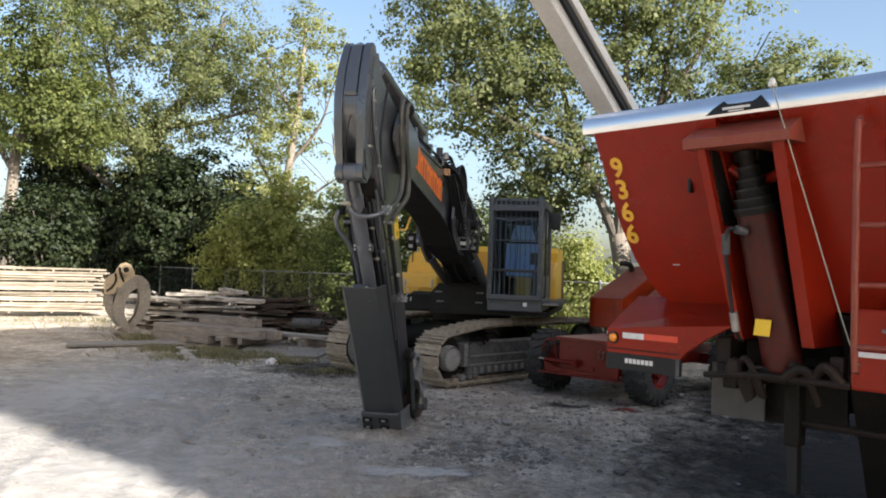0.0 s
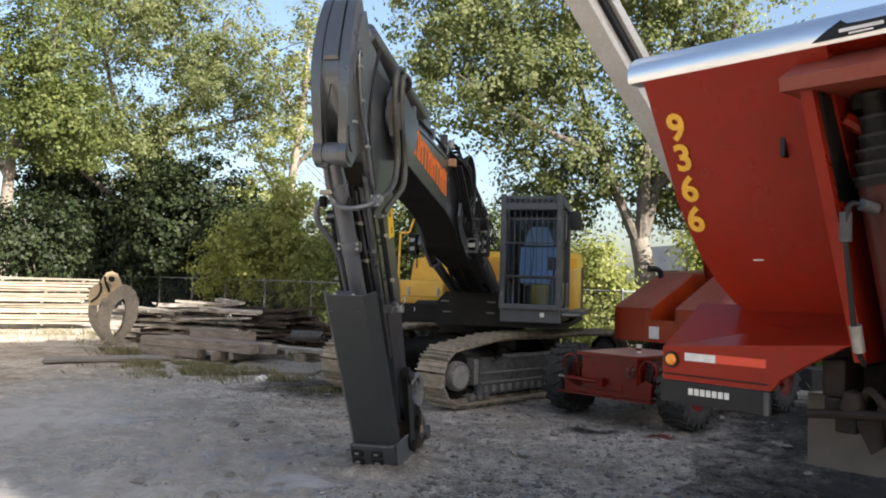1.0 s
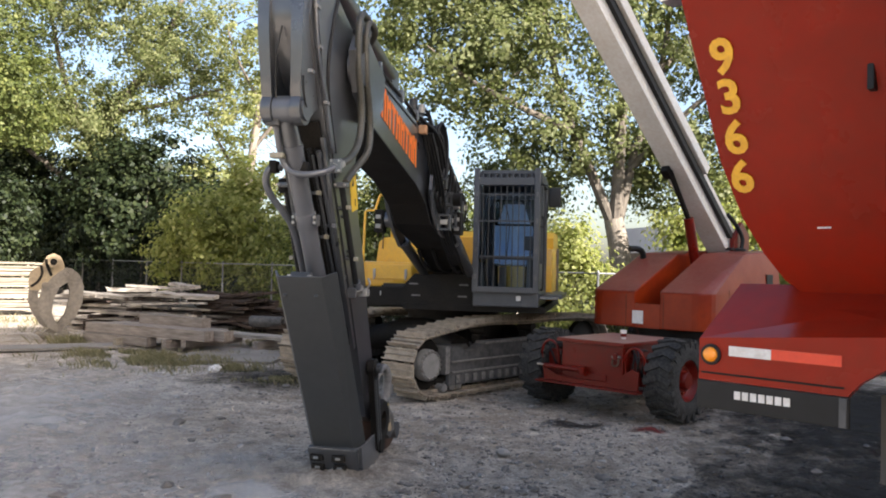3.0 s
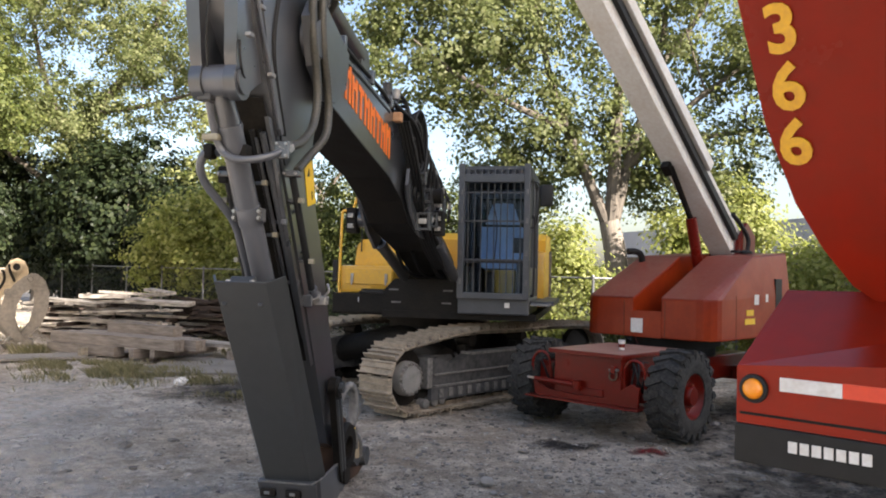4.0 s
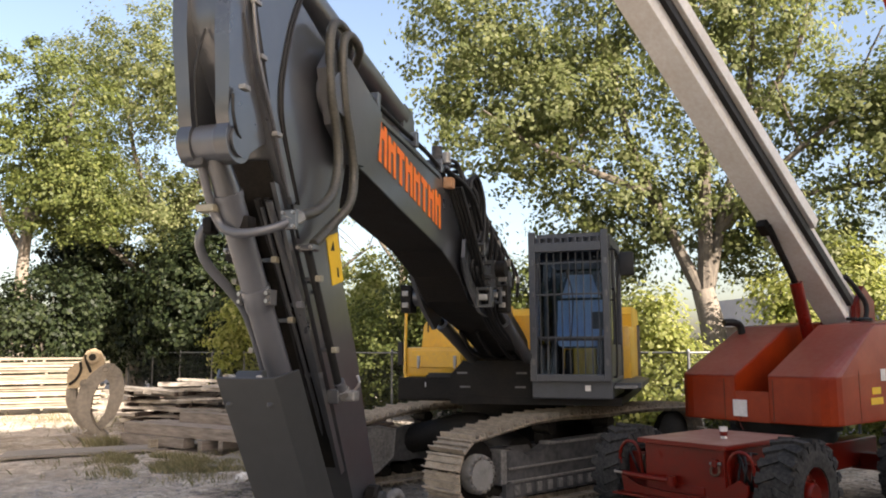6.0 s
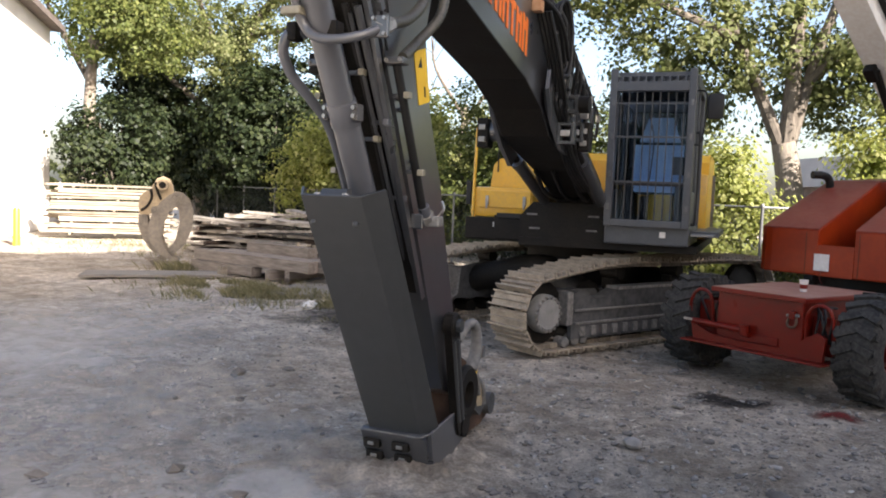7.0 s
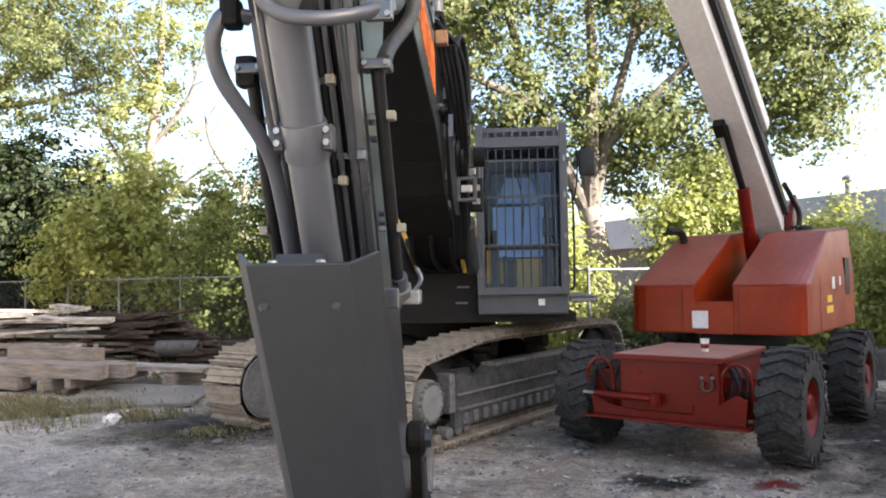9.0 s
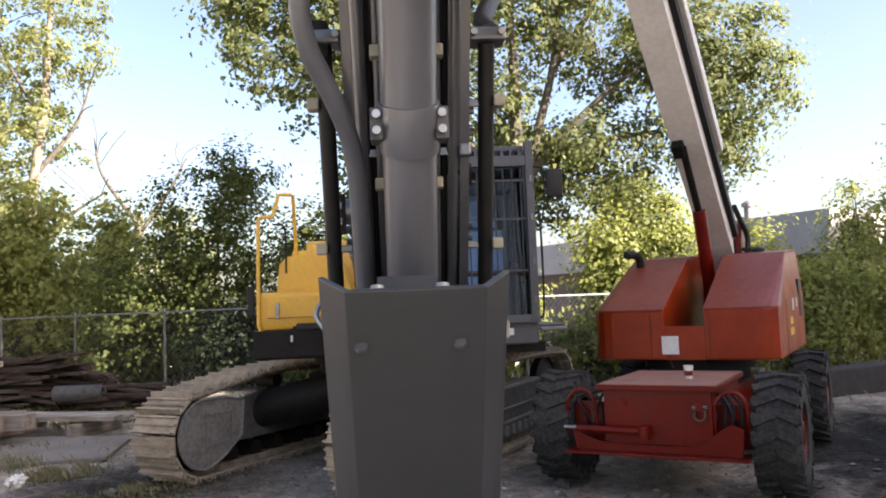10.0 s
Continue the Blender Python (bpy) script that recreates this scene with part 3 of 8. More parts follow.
part("gable", prism([(w - 4.5, 7.72), (w - 0.2, 7.72), (w - 0.9, 9.6)], 4.0, 4.3, "y"), M_STUCCO, white, "white gable above the roof")
bol = thing("bollard", pose(-15.6, 19.6, 0, 0, 0, 0), "yellow steel bollard beside the white workshop", "bollard")
part("post", lathe([(0, -0.1), (0.09, -0.1), (0.09, 0.95), (0.07, 1.02), (0, 1.04)], 20), M_DECALY, bol, smooth=True)

# low grey building behind the lift
grey, w = house_block("building_east", (15.6, 23.6), (9.4, 42.0), "low grey industrial building with shade painted on its lower wall")
# roof brown on the walls paints the shade below the eave
part("wall", box((0, -9, -0.3), (w, -8.7, 3.0)), M_ROOF, grey, "lower wall, darkened to show the eave's shade")
part("wall", box((0, -0.3, -0.3), (w, 0, 3.0)), M_ROOF, grey, "lower wall, darkened to show the eave's shade")
part("wall", box((0, -8.7, -0.3), (0.3, -0.3, 3.0)), M_ROOF, grey, "lower wall, darkened to show the eave's shade")
part("roof", prism([(-9.5, 2.95), (0.5, 2.95), (0.2, 4.3), (-9.2, 4.3)], -0.5, w + 0.5, "x"), M_CONC, grey, "grey metal mansard roof", bevel=0.03)
vent = part("vent_pipe", lathe([(0, 0), (0.12, 0), (0.12, 0.5), (0.2, 0.5), (0.2, 0.62), (0, 0.75)], 16, Matrix.Translation((3.0, -0.6, 4.3))), M_FENCE, grey, "galvanised vent pipe", smooth=True)


def fence_run(pts, label):
    base = thing("fence", pose(0, 0, 0), label, "fence", kind="structure")
    post = mesh_of("post", lathe([(0, -0.2), (0.03, -0.2), (0.03, 1.86), (0.036, 1.87), (0.036, 1.9), (0.02, 1.93), (0, 1.935)], 12), M_FENCE, smooth=True)
    stops = []
    for a, b in zip(pts, pts[1:]):
        a, b = Vector((*a, 0)), Vector((*b, 0))
        n = max(1, round((b - a).length / 3.05))
        stops += [a.lerp(b, i / n) for i in range(n)]
    stops.append(Vector((*pts[-1], 0)))
    for p in stops:
        share("post", post, base, Matrix.Translation(p))
    for a, b in zip(stops, stops[1:]):
        part("top_rail", rod(a + Vector((0, 0, 1.86)), b + Vector((0, 0, 1.86)), 0.02, seg=8), M_FENCE, base, smooth=True)
        bm = bmesh.new()
        L = (b - a).length
        u = (b - a) / L
        h, gap = 1.78, 0.11
        k = -h
        while k < L:
            for s in (1, -1):
                x0, z0, x1, z1 = k, 0.06, k + h, 0.06 + h
                if x0 < 0:
                    z0, x0 = z0 - x0, 0
                if x1 > L:
                    z1, x1 = z1 - (x1 - L), L
                if z1 - z0 > 0.02:
                    if s < 0:
                        x0, x1 = L - x0, L - x1
                    rod(a + u * x0 + Vector((0, 0, z0)), a + u * x1 + Vector((0, 0, z1)), 0.0016, seg=3, bm=bm)
            k += gap
        part("wire_mesh", bm, M_WIRE, base)
    return base


fence_run([(-19.5, 36.5), (-12.6, 30.2), (-3.6, 20.6), (3.06, 16.28), (9.8, 17.9), (17.0, 19.0)], "galvanised chain-link fence in front of the trees")

kerb = thing("concrete_block", pose(8.6, 14.4, 0, 0, 0, 14), "long dark concrete block lying by the fence", "block")
# concrete darkened to carry the shadow the block lies in
part("block_body", box((-2.4, -0.25, -0.05), (3.4, 0.25, 0.44)), mat("concrete_with_painted_shade", (0.045, 0.044, 0.042), (0.028, 0.027, 0.026), rough=0.9, scale=3, fine=30, bump=0.3, dirt=(0.08, 0.075, 0.07), dirt_amount=0.4, spec=0.2), kerb, bevel=0.03)

# ---- trees and bushes ----


def leaves(name, blobs, parent, material, size, per, seed, flat=0.35):
    """One crown: clumps of small folded leaves round many centres in the blobs (centre, radii, number of clumps)."""
    r = np.random.default_rng(seed)
    cs, outs = [], []
    for c, rad, n in blobs:
        d = r.normal(size=(n, 3))
        d /= np.linalg.norm(d, axis=1)[:, None]
        outs.append(d.copy())
        d *= (r.random((n, 1)) ** 0.45)
        cs.append(np.array(c) + d * np.array(rad))
    C, O = np.concatenate(cs), np.concatenate(outs)
    O += np.array([0, 0, 0.45]) + r.normal(size=O.shape) * 0.35
    spread = r.uniform(0.16, 0.46, size=(len(C), 1, 1))
    off = r.normal(size=(len(C), per, 3))
    P = C[:, None, :] + off * spread * np.array([0.75, 0.75, 0.55])
    F = O[:, None, :] + off * 0.45 + r.normal(size=off.shape) * 0.55
    P, F = P.reshape(-1, 3), F.reshape(-1, 3)
    keep = P[:, 2] > 0.05
    P, F = P[keep], F[keep]
    n = len(P)
    F /= np.linalg.norm(F, axis=1)[:, None]
    a = np.cross(F, r.normal(size=(n, 3)))
    a /= np.linalg.norm(a, axis=1)[:, None]
    b = np.cross(F, a)
    nn = np.cross(a, b)
    s = size * r.uniform(0.6, 1.35, size=(n, 1))
    v = np.stack([P - a * s * 0.5, P + b * s * 0.36 + nn * s * 0.10 - a * s * 0.08, P + a * s * 0.55, P - b * s * 0.36 + nn * s * 0.10 - a * s * 0.08], 1).reshape(-1, 3)
    me = bpy.data.meshes.new(name)
    me.vertices.add(4 * n)
    me.vertices.foreach_set("co", v.ravel())
    me.loops.add(4 * n)
    me.loops.foreach_set("vertex_index", np.arange(4 * n))
    me.polygons.add(n)
    me.polygons.foreach_set("loop_start", np.arange(n) * 4)
    me.polygons.foreach_set("loop_total", np.full(n, 4))
    me.update(calc_edges=True)
    me.materials.append(material)
    ob = new(name, me)
    ob.parent = parent
    return ob


def limb(bm, pts, r0, r1, seg=9):
    tube(pts, r0, seg=seg, n=6, bm=bm, r_end=r1)


def tree(at, trunk, limbs, blobs, material, label, size=0.125, per=58, seed=1, twig=0.02):
    base = thing("tree", pose(*at), label, "tree", "trees round the yard")
    bm = bmesh.new()
    limb(bm, trunk[0], trunk[1], trunk[2], 14)
    bmesh.ops.recalc_face_normals(bm, faces=bm.faces)
    part("trunk", bm, M_BARK, base, smooth=True)
    r = random.Random(seed)
    for pts, r0, r1 in limbs:
        bm = bmesh.new()
        limb(bm, pts, r0, r1)
        for k in range(4):
            p = Vector(pts[-1]).lerp(Vector(pts[-2]), r.random() * 0.9)
            q = p + Vector((r.uniform(-1, 1), r.uniform(-1, 1), r.uniform(0.1, 1.2))).normalized() * r.uniform(0.8, 2.0)
            limb(bm, [p, p.lerp(q, 0.5) + Vector((r.uniform(-.2, .2), r.uniform(-.2, .2), 0.1)), q], r1 * 0.6, twig, 6)
        part("limb", bm, M_LIMB, base, smooth=True)
    leaves("crown", blobs, base, material, size, per, seed)
    return base


tree((4.3, 19.3, 0), ([(0, 0, -0.2), (-0.02, 0, 1.0), (-0.12, 0, 2.4), (-0.3, 0, 3.3)], 0.34, 0.25),
     [([(-0.25, 0, 3.0), (-0.9, 0.2, 4.6), (-1.7, 0.3, 6.6), (-2.4, 0.2, 9.5)], 0.17, 0.06),
      ([(-0.25, 0, 3.0), (-0.15, 0.1, 5.0), (-0.05, 0.3, 7.4), (-0.2, 0.4, 11.0)], 0.2, 0.07),
      ([(-0.2, 0, 3.1), (0.3, 0.2, 5.2), (1.0, 0.3, 7.6), (1.3, 0.3, 10.5)], 0.15, 0.05),
      ([(0.1, 0.1, 4.6), (1.6, -0.3, 6.2), (3.4, -0.5, 7.6)], 0.11, 0.04),
      ([(0.1, 0.2, 5.2), (2.6, 0.2, 5.6), (5.2, 0.2, 6.0)], 0.10, 0.04),
      ([(-1.3, 0.2, 5.6), (-3.0, -0.4, 6.2), (-5.0, -0.6, 7.2)], 0.11, 0.04),
      ([(0.9, 0.3, 7.2), (2.2, 0.6, 9.0), (3.0, 0.6, 11.0)], 0.10, 0.04)],
     [((-0.5, 0.4, 9.8), (4.8, 2.6, 3.4), 430), ((4.2, -0.2, 7.1), (3.0, 2.0, 2.0), 210), ((-4.2, 0, 7.6), (2.9, 2.2, 2.2), 200), ((-5.6, 0.2, 9.8), (1.9, 1.8, 2.2), 120), ((-1.4, 0.6, 5.6), (2.2, 1.5, 1.2), 80), ((1.4, 0.2, 5.2), (2.2, 1.5, 1.0), 70), ((5.2, 0.3, 5.3), (1.5, 1.3, 0.8), 34), ((2.0, -0.6, 3.9), (1.2, 0.9, 0.6), 16), ((-2.4, 1.6, 4.5), (2.0, 1.2, 1.4), 80), ((0.7, 1.6, 4.6), (1.7, 1.0, 1.1), 46), ((2.9, 1.2, 4.5), (1.5, 1.0, 1.0), 36)],
     M_LEAF, "tall cottonwood with a pale leaning trunk behind the fence", seed=11, per=64)
tree((-9.6, 33.0, 0), ([(0, 0, -0.2), (0.1, 0, 3), (0.4, 0, 6.5), (0.8, 0, 10), (1.0, 0, 13.5)], 0.3, 0.08),
     [([(0.3, 0, 5), (-1, 0.2, 7), (-1.8, 0.2, 8.6)], 0.1, 0.03), ([(0.5, 0, 7), (1.8, 0, 8.8), (2.4, 0, 10.6)], 0.1, 0.03), ([(0.2, 0, 4), (1.6, 0.4, 5.6), (2.8, 0.2, 6.4)], 0.1, 0.03), ([(0.7, 0, 9), (-0.4, 0, 11), (-0.9, 0, 12.4)], 0.08, 0.03)],
     [((0.7, 0, 12), (2.4, 2.2, 3.0), 80), ((0.2, 0, 8.4), (2.4, 2.4, 2.0), 56), ((0.9, 0, 5.6), (2.0, 2.0, 1.2), 20), ((-0.8, 0, 6.0), (1.8, 2, 1.0), 16)],
     M_LEAFY, "slim poplar with yellowing leaves in sunlight", size=0.16, per=56, seed=12)
wide = tree((-19.6, 37.2, 0), ([(0, 0, -0.2), (0.3, 0, 2.5), (1.0, 0, 5.2), (1.9, 0, 7.4)], 0.38, 0.22),
     [([(1.8, 0, 7.2), (3.2, 0.2, 9), (4.2, 0.2, 11.5)], 0.2, 0.06), ([(1.2, 0, 5.6), (-0.2, 0.3, 8), (-1.0, 0.3, 11)], 0.16, 0.05), ([(0.6, 0, 4), (-1.6, 0, 5.6), (-3.2, 0, 6.6)], 0.14, 0.04), ([(1.7, 0, 7), (3.8, -0.4, 7.2), (6.0, -0.5, 7.8)], 0.13, 0.04)],
     [((0.6, 0, 11.6), (5.0, 3.0, 3.6), 460), ((-2.8, 0, 7.8), (3.0, 2.4, 2.6), 250), ((4.4, -0.2, 8.6), (2.6, 2.4, 2.4), 190), ((0.8, -0.6, 6.6), (3.2, 2, 1.8), 190)],
     M_LEAF, "broad cottonwood above the timber stack", size=0.12, per=66, seed=13)
wide.scale = (1.33, 1.33, 1.33)
tree((-21.5, 31.0, 0), ([(0, 0, -0.2), (0, 0, 4), (0.2, 0, 8)], 0.35, 0.2),
     [([(0.2, 0, 7), (1.5, 0, 10), (2.0, 0, 13)], 0.18, 0.05), ([(0.1, 0, 6), (-1.8, 0, 9), (-3, 0, 11)], 0.15, 0.05)],
     [((0, 0, 11.4), (4.6, 3, 4.4), 310), ((2.6, -0.6, 8.4), (3.0, 2, 2.2), 130)],
     M_BUSH, "leafy cottonwood beside the white workshop", size=0.15, per=58, seed=14)
tree((25.5, 27.0, 0), ([(0, 0, -0.2), (0, 0, 3), (-0.2, 0, 6)], 0.28, 0.16),
     [([(-0.2, 0, 5.5), (-1.4, 0, 7.5), (-2.0, 0, 9.0)], 0.12, 0.04), ([(-0.2, 0, 5.5), (1.2, 0, 7.5), (1.6, 0, 9.5)], 0.12, 0.04)],
     [((0.2, 0, 7.0), (2.4, 2.2, 2.6), 100), ((-2.2, 0, 6.6), (1.4, 1.2, 1.3), 22)],
     M_LEAFY, "young poplar behind the grey building", size=0.17, per=36, seed=15)
tree((-6.2, 36.0, 0), ([(0, 0, -0.2), (0, 0, 3), (0.2, 0, 6)], 0.25, 0.12),
     [([(0.1, 0, 5.5), (-1.2, 0, 7.5), (-1.5, 0, 9)], 0.1, 0.03), ([(0.1, 0, 5), (1.4, 0, 7), (2.0, 0, 8.2)], 0.1, 0.03)],
     [((0, 0, 3.6), (3.4, 2.2, 1.4), 80), ((1.8, 0, 5.4), (1.6, 1.4, 1.3), 20)],
     M_LEAFY, "pale poplar far behind the fence", size=0.16, per=54, seed=16)


def bush(at, blobs, material, label, size=0.11, per=64, seed=1):
    base = thing("bush", pose(*at), label, "bush", "shrubs along the fence")
    r = random.Random(seed)
    for k in range(4):
        bm = bmesh.new()
        c, rad, _ = blobs[k % len(blobs)]
        top = Vector(c) + Vector((r.uniform(-.5, .5) * rad[0], r.uniform(-.5, .5) * rad[1], rad[2] * 0.5))
        limb(bm, [(r.uniform(-.3, .3), r.uniform(-.3, .3), -0.1), (top.x * 0.4, top.y * 0.4, top.z * 0.5), top], 0.05, 0.015, 6)
        part("stem", bm, M_LIMB, base, smooth=True)
    leaves("foliage", blobs, base, material, size, per, seed)
    return base


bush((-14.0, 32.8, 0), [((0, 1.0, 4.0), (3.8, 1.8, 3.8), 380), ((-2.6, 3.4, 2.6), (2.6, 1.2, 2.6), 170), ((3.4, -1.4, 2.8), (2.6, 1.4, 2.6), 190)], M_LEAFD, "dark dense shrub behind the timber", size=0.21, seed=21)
bush((-7.2, 27.2, 0), [((0, 0, 2.6), (2.8, 1.6, 2.2), 150), ((1.8, -0.8, 1.9), (2.0, 1.3, 1.5), 80), ((-2.0, 0.2, 3.4), (1.9, 1.3, 1.7), 80), ((-0.8, 0.3, 5.0), (1.0, 0.8, 1.1), 26), ((1.7, 0, 4.3), (0.8, 0.7, 1.2), 24), ((-3.6, 0.8, 2.2), (1.2, 0.9, 1.6), 40)], M_SHRUB, "sunlit yellow-green shrub along the fence", size=0.15, seed=22)
bush((-2.8, 23.6, 0), [((0, 0, 3.2), (2.0, 1.5, 2.6), 150), ((-1.8, 0.4, 2.2), (1.8, 1.4, 1.9), 90), ((0.8, 0.2, 5.3), (1.2, 1.1, 1.3), 40), ((2.0, -0.6, 2.2), (1.5, 1.2, 2.0), 80)], M_BUSH, "tall green shrub growing through the fence", seed=23)
bush((1.2, 20.8, 0), [((0, 0, 2.0), (2.2, 1.4, 2.0), 110), ((-1.4, 0.2, 3.0), (1.2, 1, 1.6), 50)], M_BUSH, "green shrub behind the excavator", seed=24)
bush((2.7, 17.5, 0), [((0, 0, 1.2), (1.1, 0.8, 1.3), 90), ((-0.3, -0.2, 2.4), (0.7, 0.6, 0.9), 40)], M_SHRUB, "sunlit yellow-green shrub on the fence", seed=25)
# dark leaf used here as shade behind the fence
bush((-2.0, 22.4, 0), [((0, 0, 0.9), (1.6, 0.9, 1.1), 130)], M_LEAFD, "low undergrowth behind the fence, shade in its leaf colour", seed=47)
bush((5.7, 17.9, 0), [((0, 0, 1.4), (1.0, 0.6, 1.5), 80), ((-0.15, 0, 2.8), (0.85, 0.6, 0.9), 44)], M_SHRUB, "sunlit yellow-green shrub on the fence", seed=48)
bush((7.1, 18.3, 0), [((0, 0, 1.6), (1.6, 1.0, 1.7), 110), ((-0.3, -0.2, 3.2), (0.9, 0.8, 1.0), 40)], M_SHRUB, "sunlit yellow-green shrub on the fence", seed=26)
bush((9.3, 19.2, 0), [((0, 0, 1.4), (1.6, 1.0, 1.5), 90), ((0.8, 0, 2.6), (0.8, 0.7, 0.9), 28)], M_SHRUB, "green shrub behind the lift", seed=27)
bush((13.6, 19.8, 0), [((0, 0, 1.7), (1.6, 1.2, 1.8), 100), ((0.5, 0.3, 3.6), (1.0, 0.9, 1.4), 44)], M_SHRUB, "tall green shrub near the grey building", seed=28)
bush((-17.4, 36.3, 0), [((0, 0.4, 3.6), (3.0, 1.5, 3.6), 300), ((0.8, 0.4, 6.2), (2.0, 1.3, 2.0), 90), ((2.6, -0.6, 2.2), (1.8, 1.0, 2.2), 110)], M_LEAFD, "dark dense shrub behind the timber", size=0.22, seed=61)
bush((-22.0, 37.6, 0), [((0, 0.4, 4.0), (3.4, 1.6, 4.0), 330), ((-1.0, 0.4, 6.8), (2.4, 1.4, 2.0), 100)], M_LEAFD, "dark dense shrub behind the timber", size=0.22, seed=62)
for x, y, w, seed in ((-4.4, 25.0, 1.7, 41), (-6.8, 27.4, 1.8, 42)):
    bush((x, y, 0), [((0, 0, 0.9), (w, 0.9, 1.0), 90), ((0.5, 0.5, 1.9), (w * 0.7, 0.7, 0.6), 36)], M_BUSH, "low green undergrowth behind the fence", size=0.14, seed=seed)
# leaf colour carries the shade low behind the fence
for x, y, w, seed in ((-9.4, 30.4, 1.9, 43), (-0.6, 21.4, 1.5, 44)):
    bush((x, y, 0), [((0, 0, 0.9), (w, 0.9, 1.0), 90), ((0.5, 0.5, 1.9), (w * 0.7, 0.7, 0.6), 36)], M_LEAFD, "low undergrowth behind the fence, shade in its leaf colour", size=0.14, seed=seed)
bush((-13.6, 33.0, 0), [((0, 0, 1.0), (2.2, 0.9, 1.1), 90), ((0.5, 0.5, 1.9), (1.5, 0.7, 0.8), 36)], M_LEAFD, "low undergrowth behind the fence, shade in its leaf colour", size=0.14, seed=45)
for x, y, seed in ((0.3, 18.9, 51), (2.0, 17.9, 52), (4.6, 17.2, 53)):
    bush((x, y, 0), [((0, 0, 0.6), (1.3, 0.6, 0.75), 60)], M_BUSH, "low green undergrowth behind the fence", seed=seed)
bush((11.3, 19.6, 0), [((0, 0, 1.2), (1.5, 0.9, 1.3), 80), ((-1.6, -0.4, 0.9), (1.2, 0.7, 0.9), 46)], M_SHRUB, "green shrub behind the lift", seed=46)
for x, y, seed in ((7.6, 17.0, 71), (10.2, 17.3, 72), (12.8, 17.8, 73), (15.2, 18.2, 74)):
    bush((x, y, 0), [((0, 0, 1.0), (1.6, 0.6, 1.1), 84), ((0.4, 0.1, 2.0), (1.1, 0.6, 0.7), 30)], M_SHRUB, "yellow-green shrub grown against the fence", seed=seed)
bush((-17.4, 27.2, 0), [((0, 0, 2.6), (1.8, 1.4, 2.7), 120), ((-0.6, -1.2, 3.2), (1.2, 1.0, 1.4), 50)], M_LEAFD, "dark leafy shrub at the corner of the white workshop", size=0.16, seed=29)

# far woods all round
far = []
rf = random.Random(3)
for k in range(150):
    a = radians(-60 + k * 2.0)
    d = rf.uniform(55, 75)
    far.append(((d * math.sin(a), d * math.cos(a) + 5, rf.uniform(1.0, 2.2)), (4.0, 3.0, rf.uniform(1.6, 3.0)), 22))
woods = tagged(new("far_woods"), "distant low woodland beyond the yard", "woods", kind="stuff")
leaves("foliage", far, woods, M_LEAF, 0.5, 26, 31)

# ---- excavator ----
EX = pose(-0.33, 10.51, 0, 0, 0, -10.5)
exc = thing("excavator", EX, "large crawler excavator in charcoal and yellow with a caged cab", "excavator")


def at(s, z, r=0.0):
    """A point of the machine: s metres ahead of the cab front, z up, r to the cab's side."""
    return Vector((r, -s, z))


def plate(outline, r0, r1, bm=None):
    return prism([(-s, z) for s, z in outline], r0, r1, "x", bm)


# tracks stand turned against the house
TRK = EX.inverted() @ (Matrix.Translation((-0.67, 10.03, 0)) @ Matrix.Rotation(radians(-41.35), 4, "Z"))
LEN = 4.35


def track_loop():
    """Points and headings of the shoes, in the track's own (along, up) plane."""
    pts = []
    for i in range(31):
        a = radians(-90 - i * 6)
        pts.append((0.44 * math.cos(a), 0.49 + 0.44 * math.sin(a)))
    pts += [(0.35, 0.985), (0.9, 1.06), (1.5, 1.09), (2.4, 1.075), (3.2, 1.09), (3.8, 1.08)]
    for i in range(28):
        a = radians(84 - i * 6.4)
        pts.append((LEN + 0.5 * math.cos(a), 0.56 + 0.5 * math.sin(a)))
    pts += [(3.9, 0.06), (3.2, 0.05), (0.3, 0.05)]
    return pts


def walk_loop(pts, step):
    pts = pts + [pts[0]]
    seg = [math.dist(a, b) for a, b in zip(pts, pts[1:])]
    total = sum(seg)
    n = round(total / step)
    out = []
    for k in range(n):
        d = total * k / n
        i = 0
        while d > seg[i]:
            d -= seg[i]
            i += 1
        a, b = pts[i], pts[i + 1]
        f = d / seg[i]
        out.append((a[0] + (b[0] - a[0]) * f, a[1] + (b[1] - a[1]) * f, math.atan2(b[1] - a[1], b[0] - a[0])))
    return out


def shoe_mesh():
    bm = box((-0.3, -0.098, 0.0), (0.3, 0.094, 0.02))
    for y, h in ((-0.09, 0.058), (-0.005, 0.036), (0.075, 0.036)):
        box((-0.298, y - 0.009, -h), (0.298, y + 0.009, 0.002), bm)
    for x in (-0.13, 0.13):
        box((x - 0.04, -0.1, 0.02), (x + 0.04, 0.1, 0.075), bm)
    return mesh_of("shoe", bm, M_SHOE)


SHOE = shoe_mesh()
BOLT = bolt_mesh("bolt", 0.016, 0.026, M_STEEL)


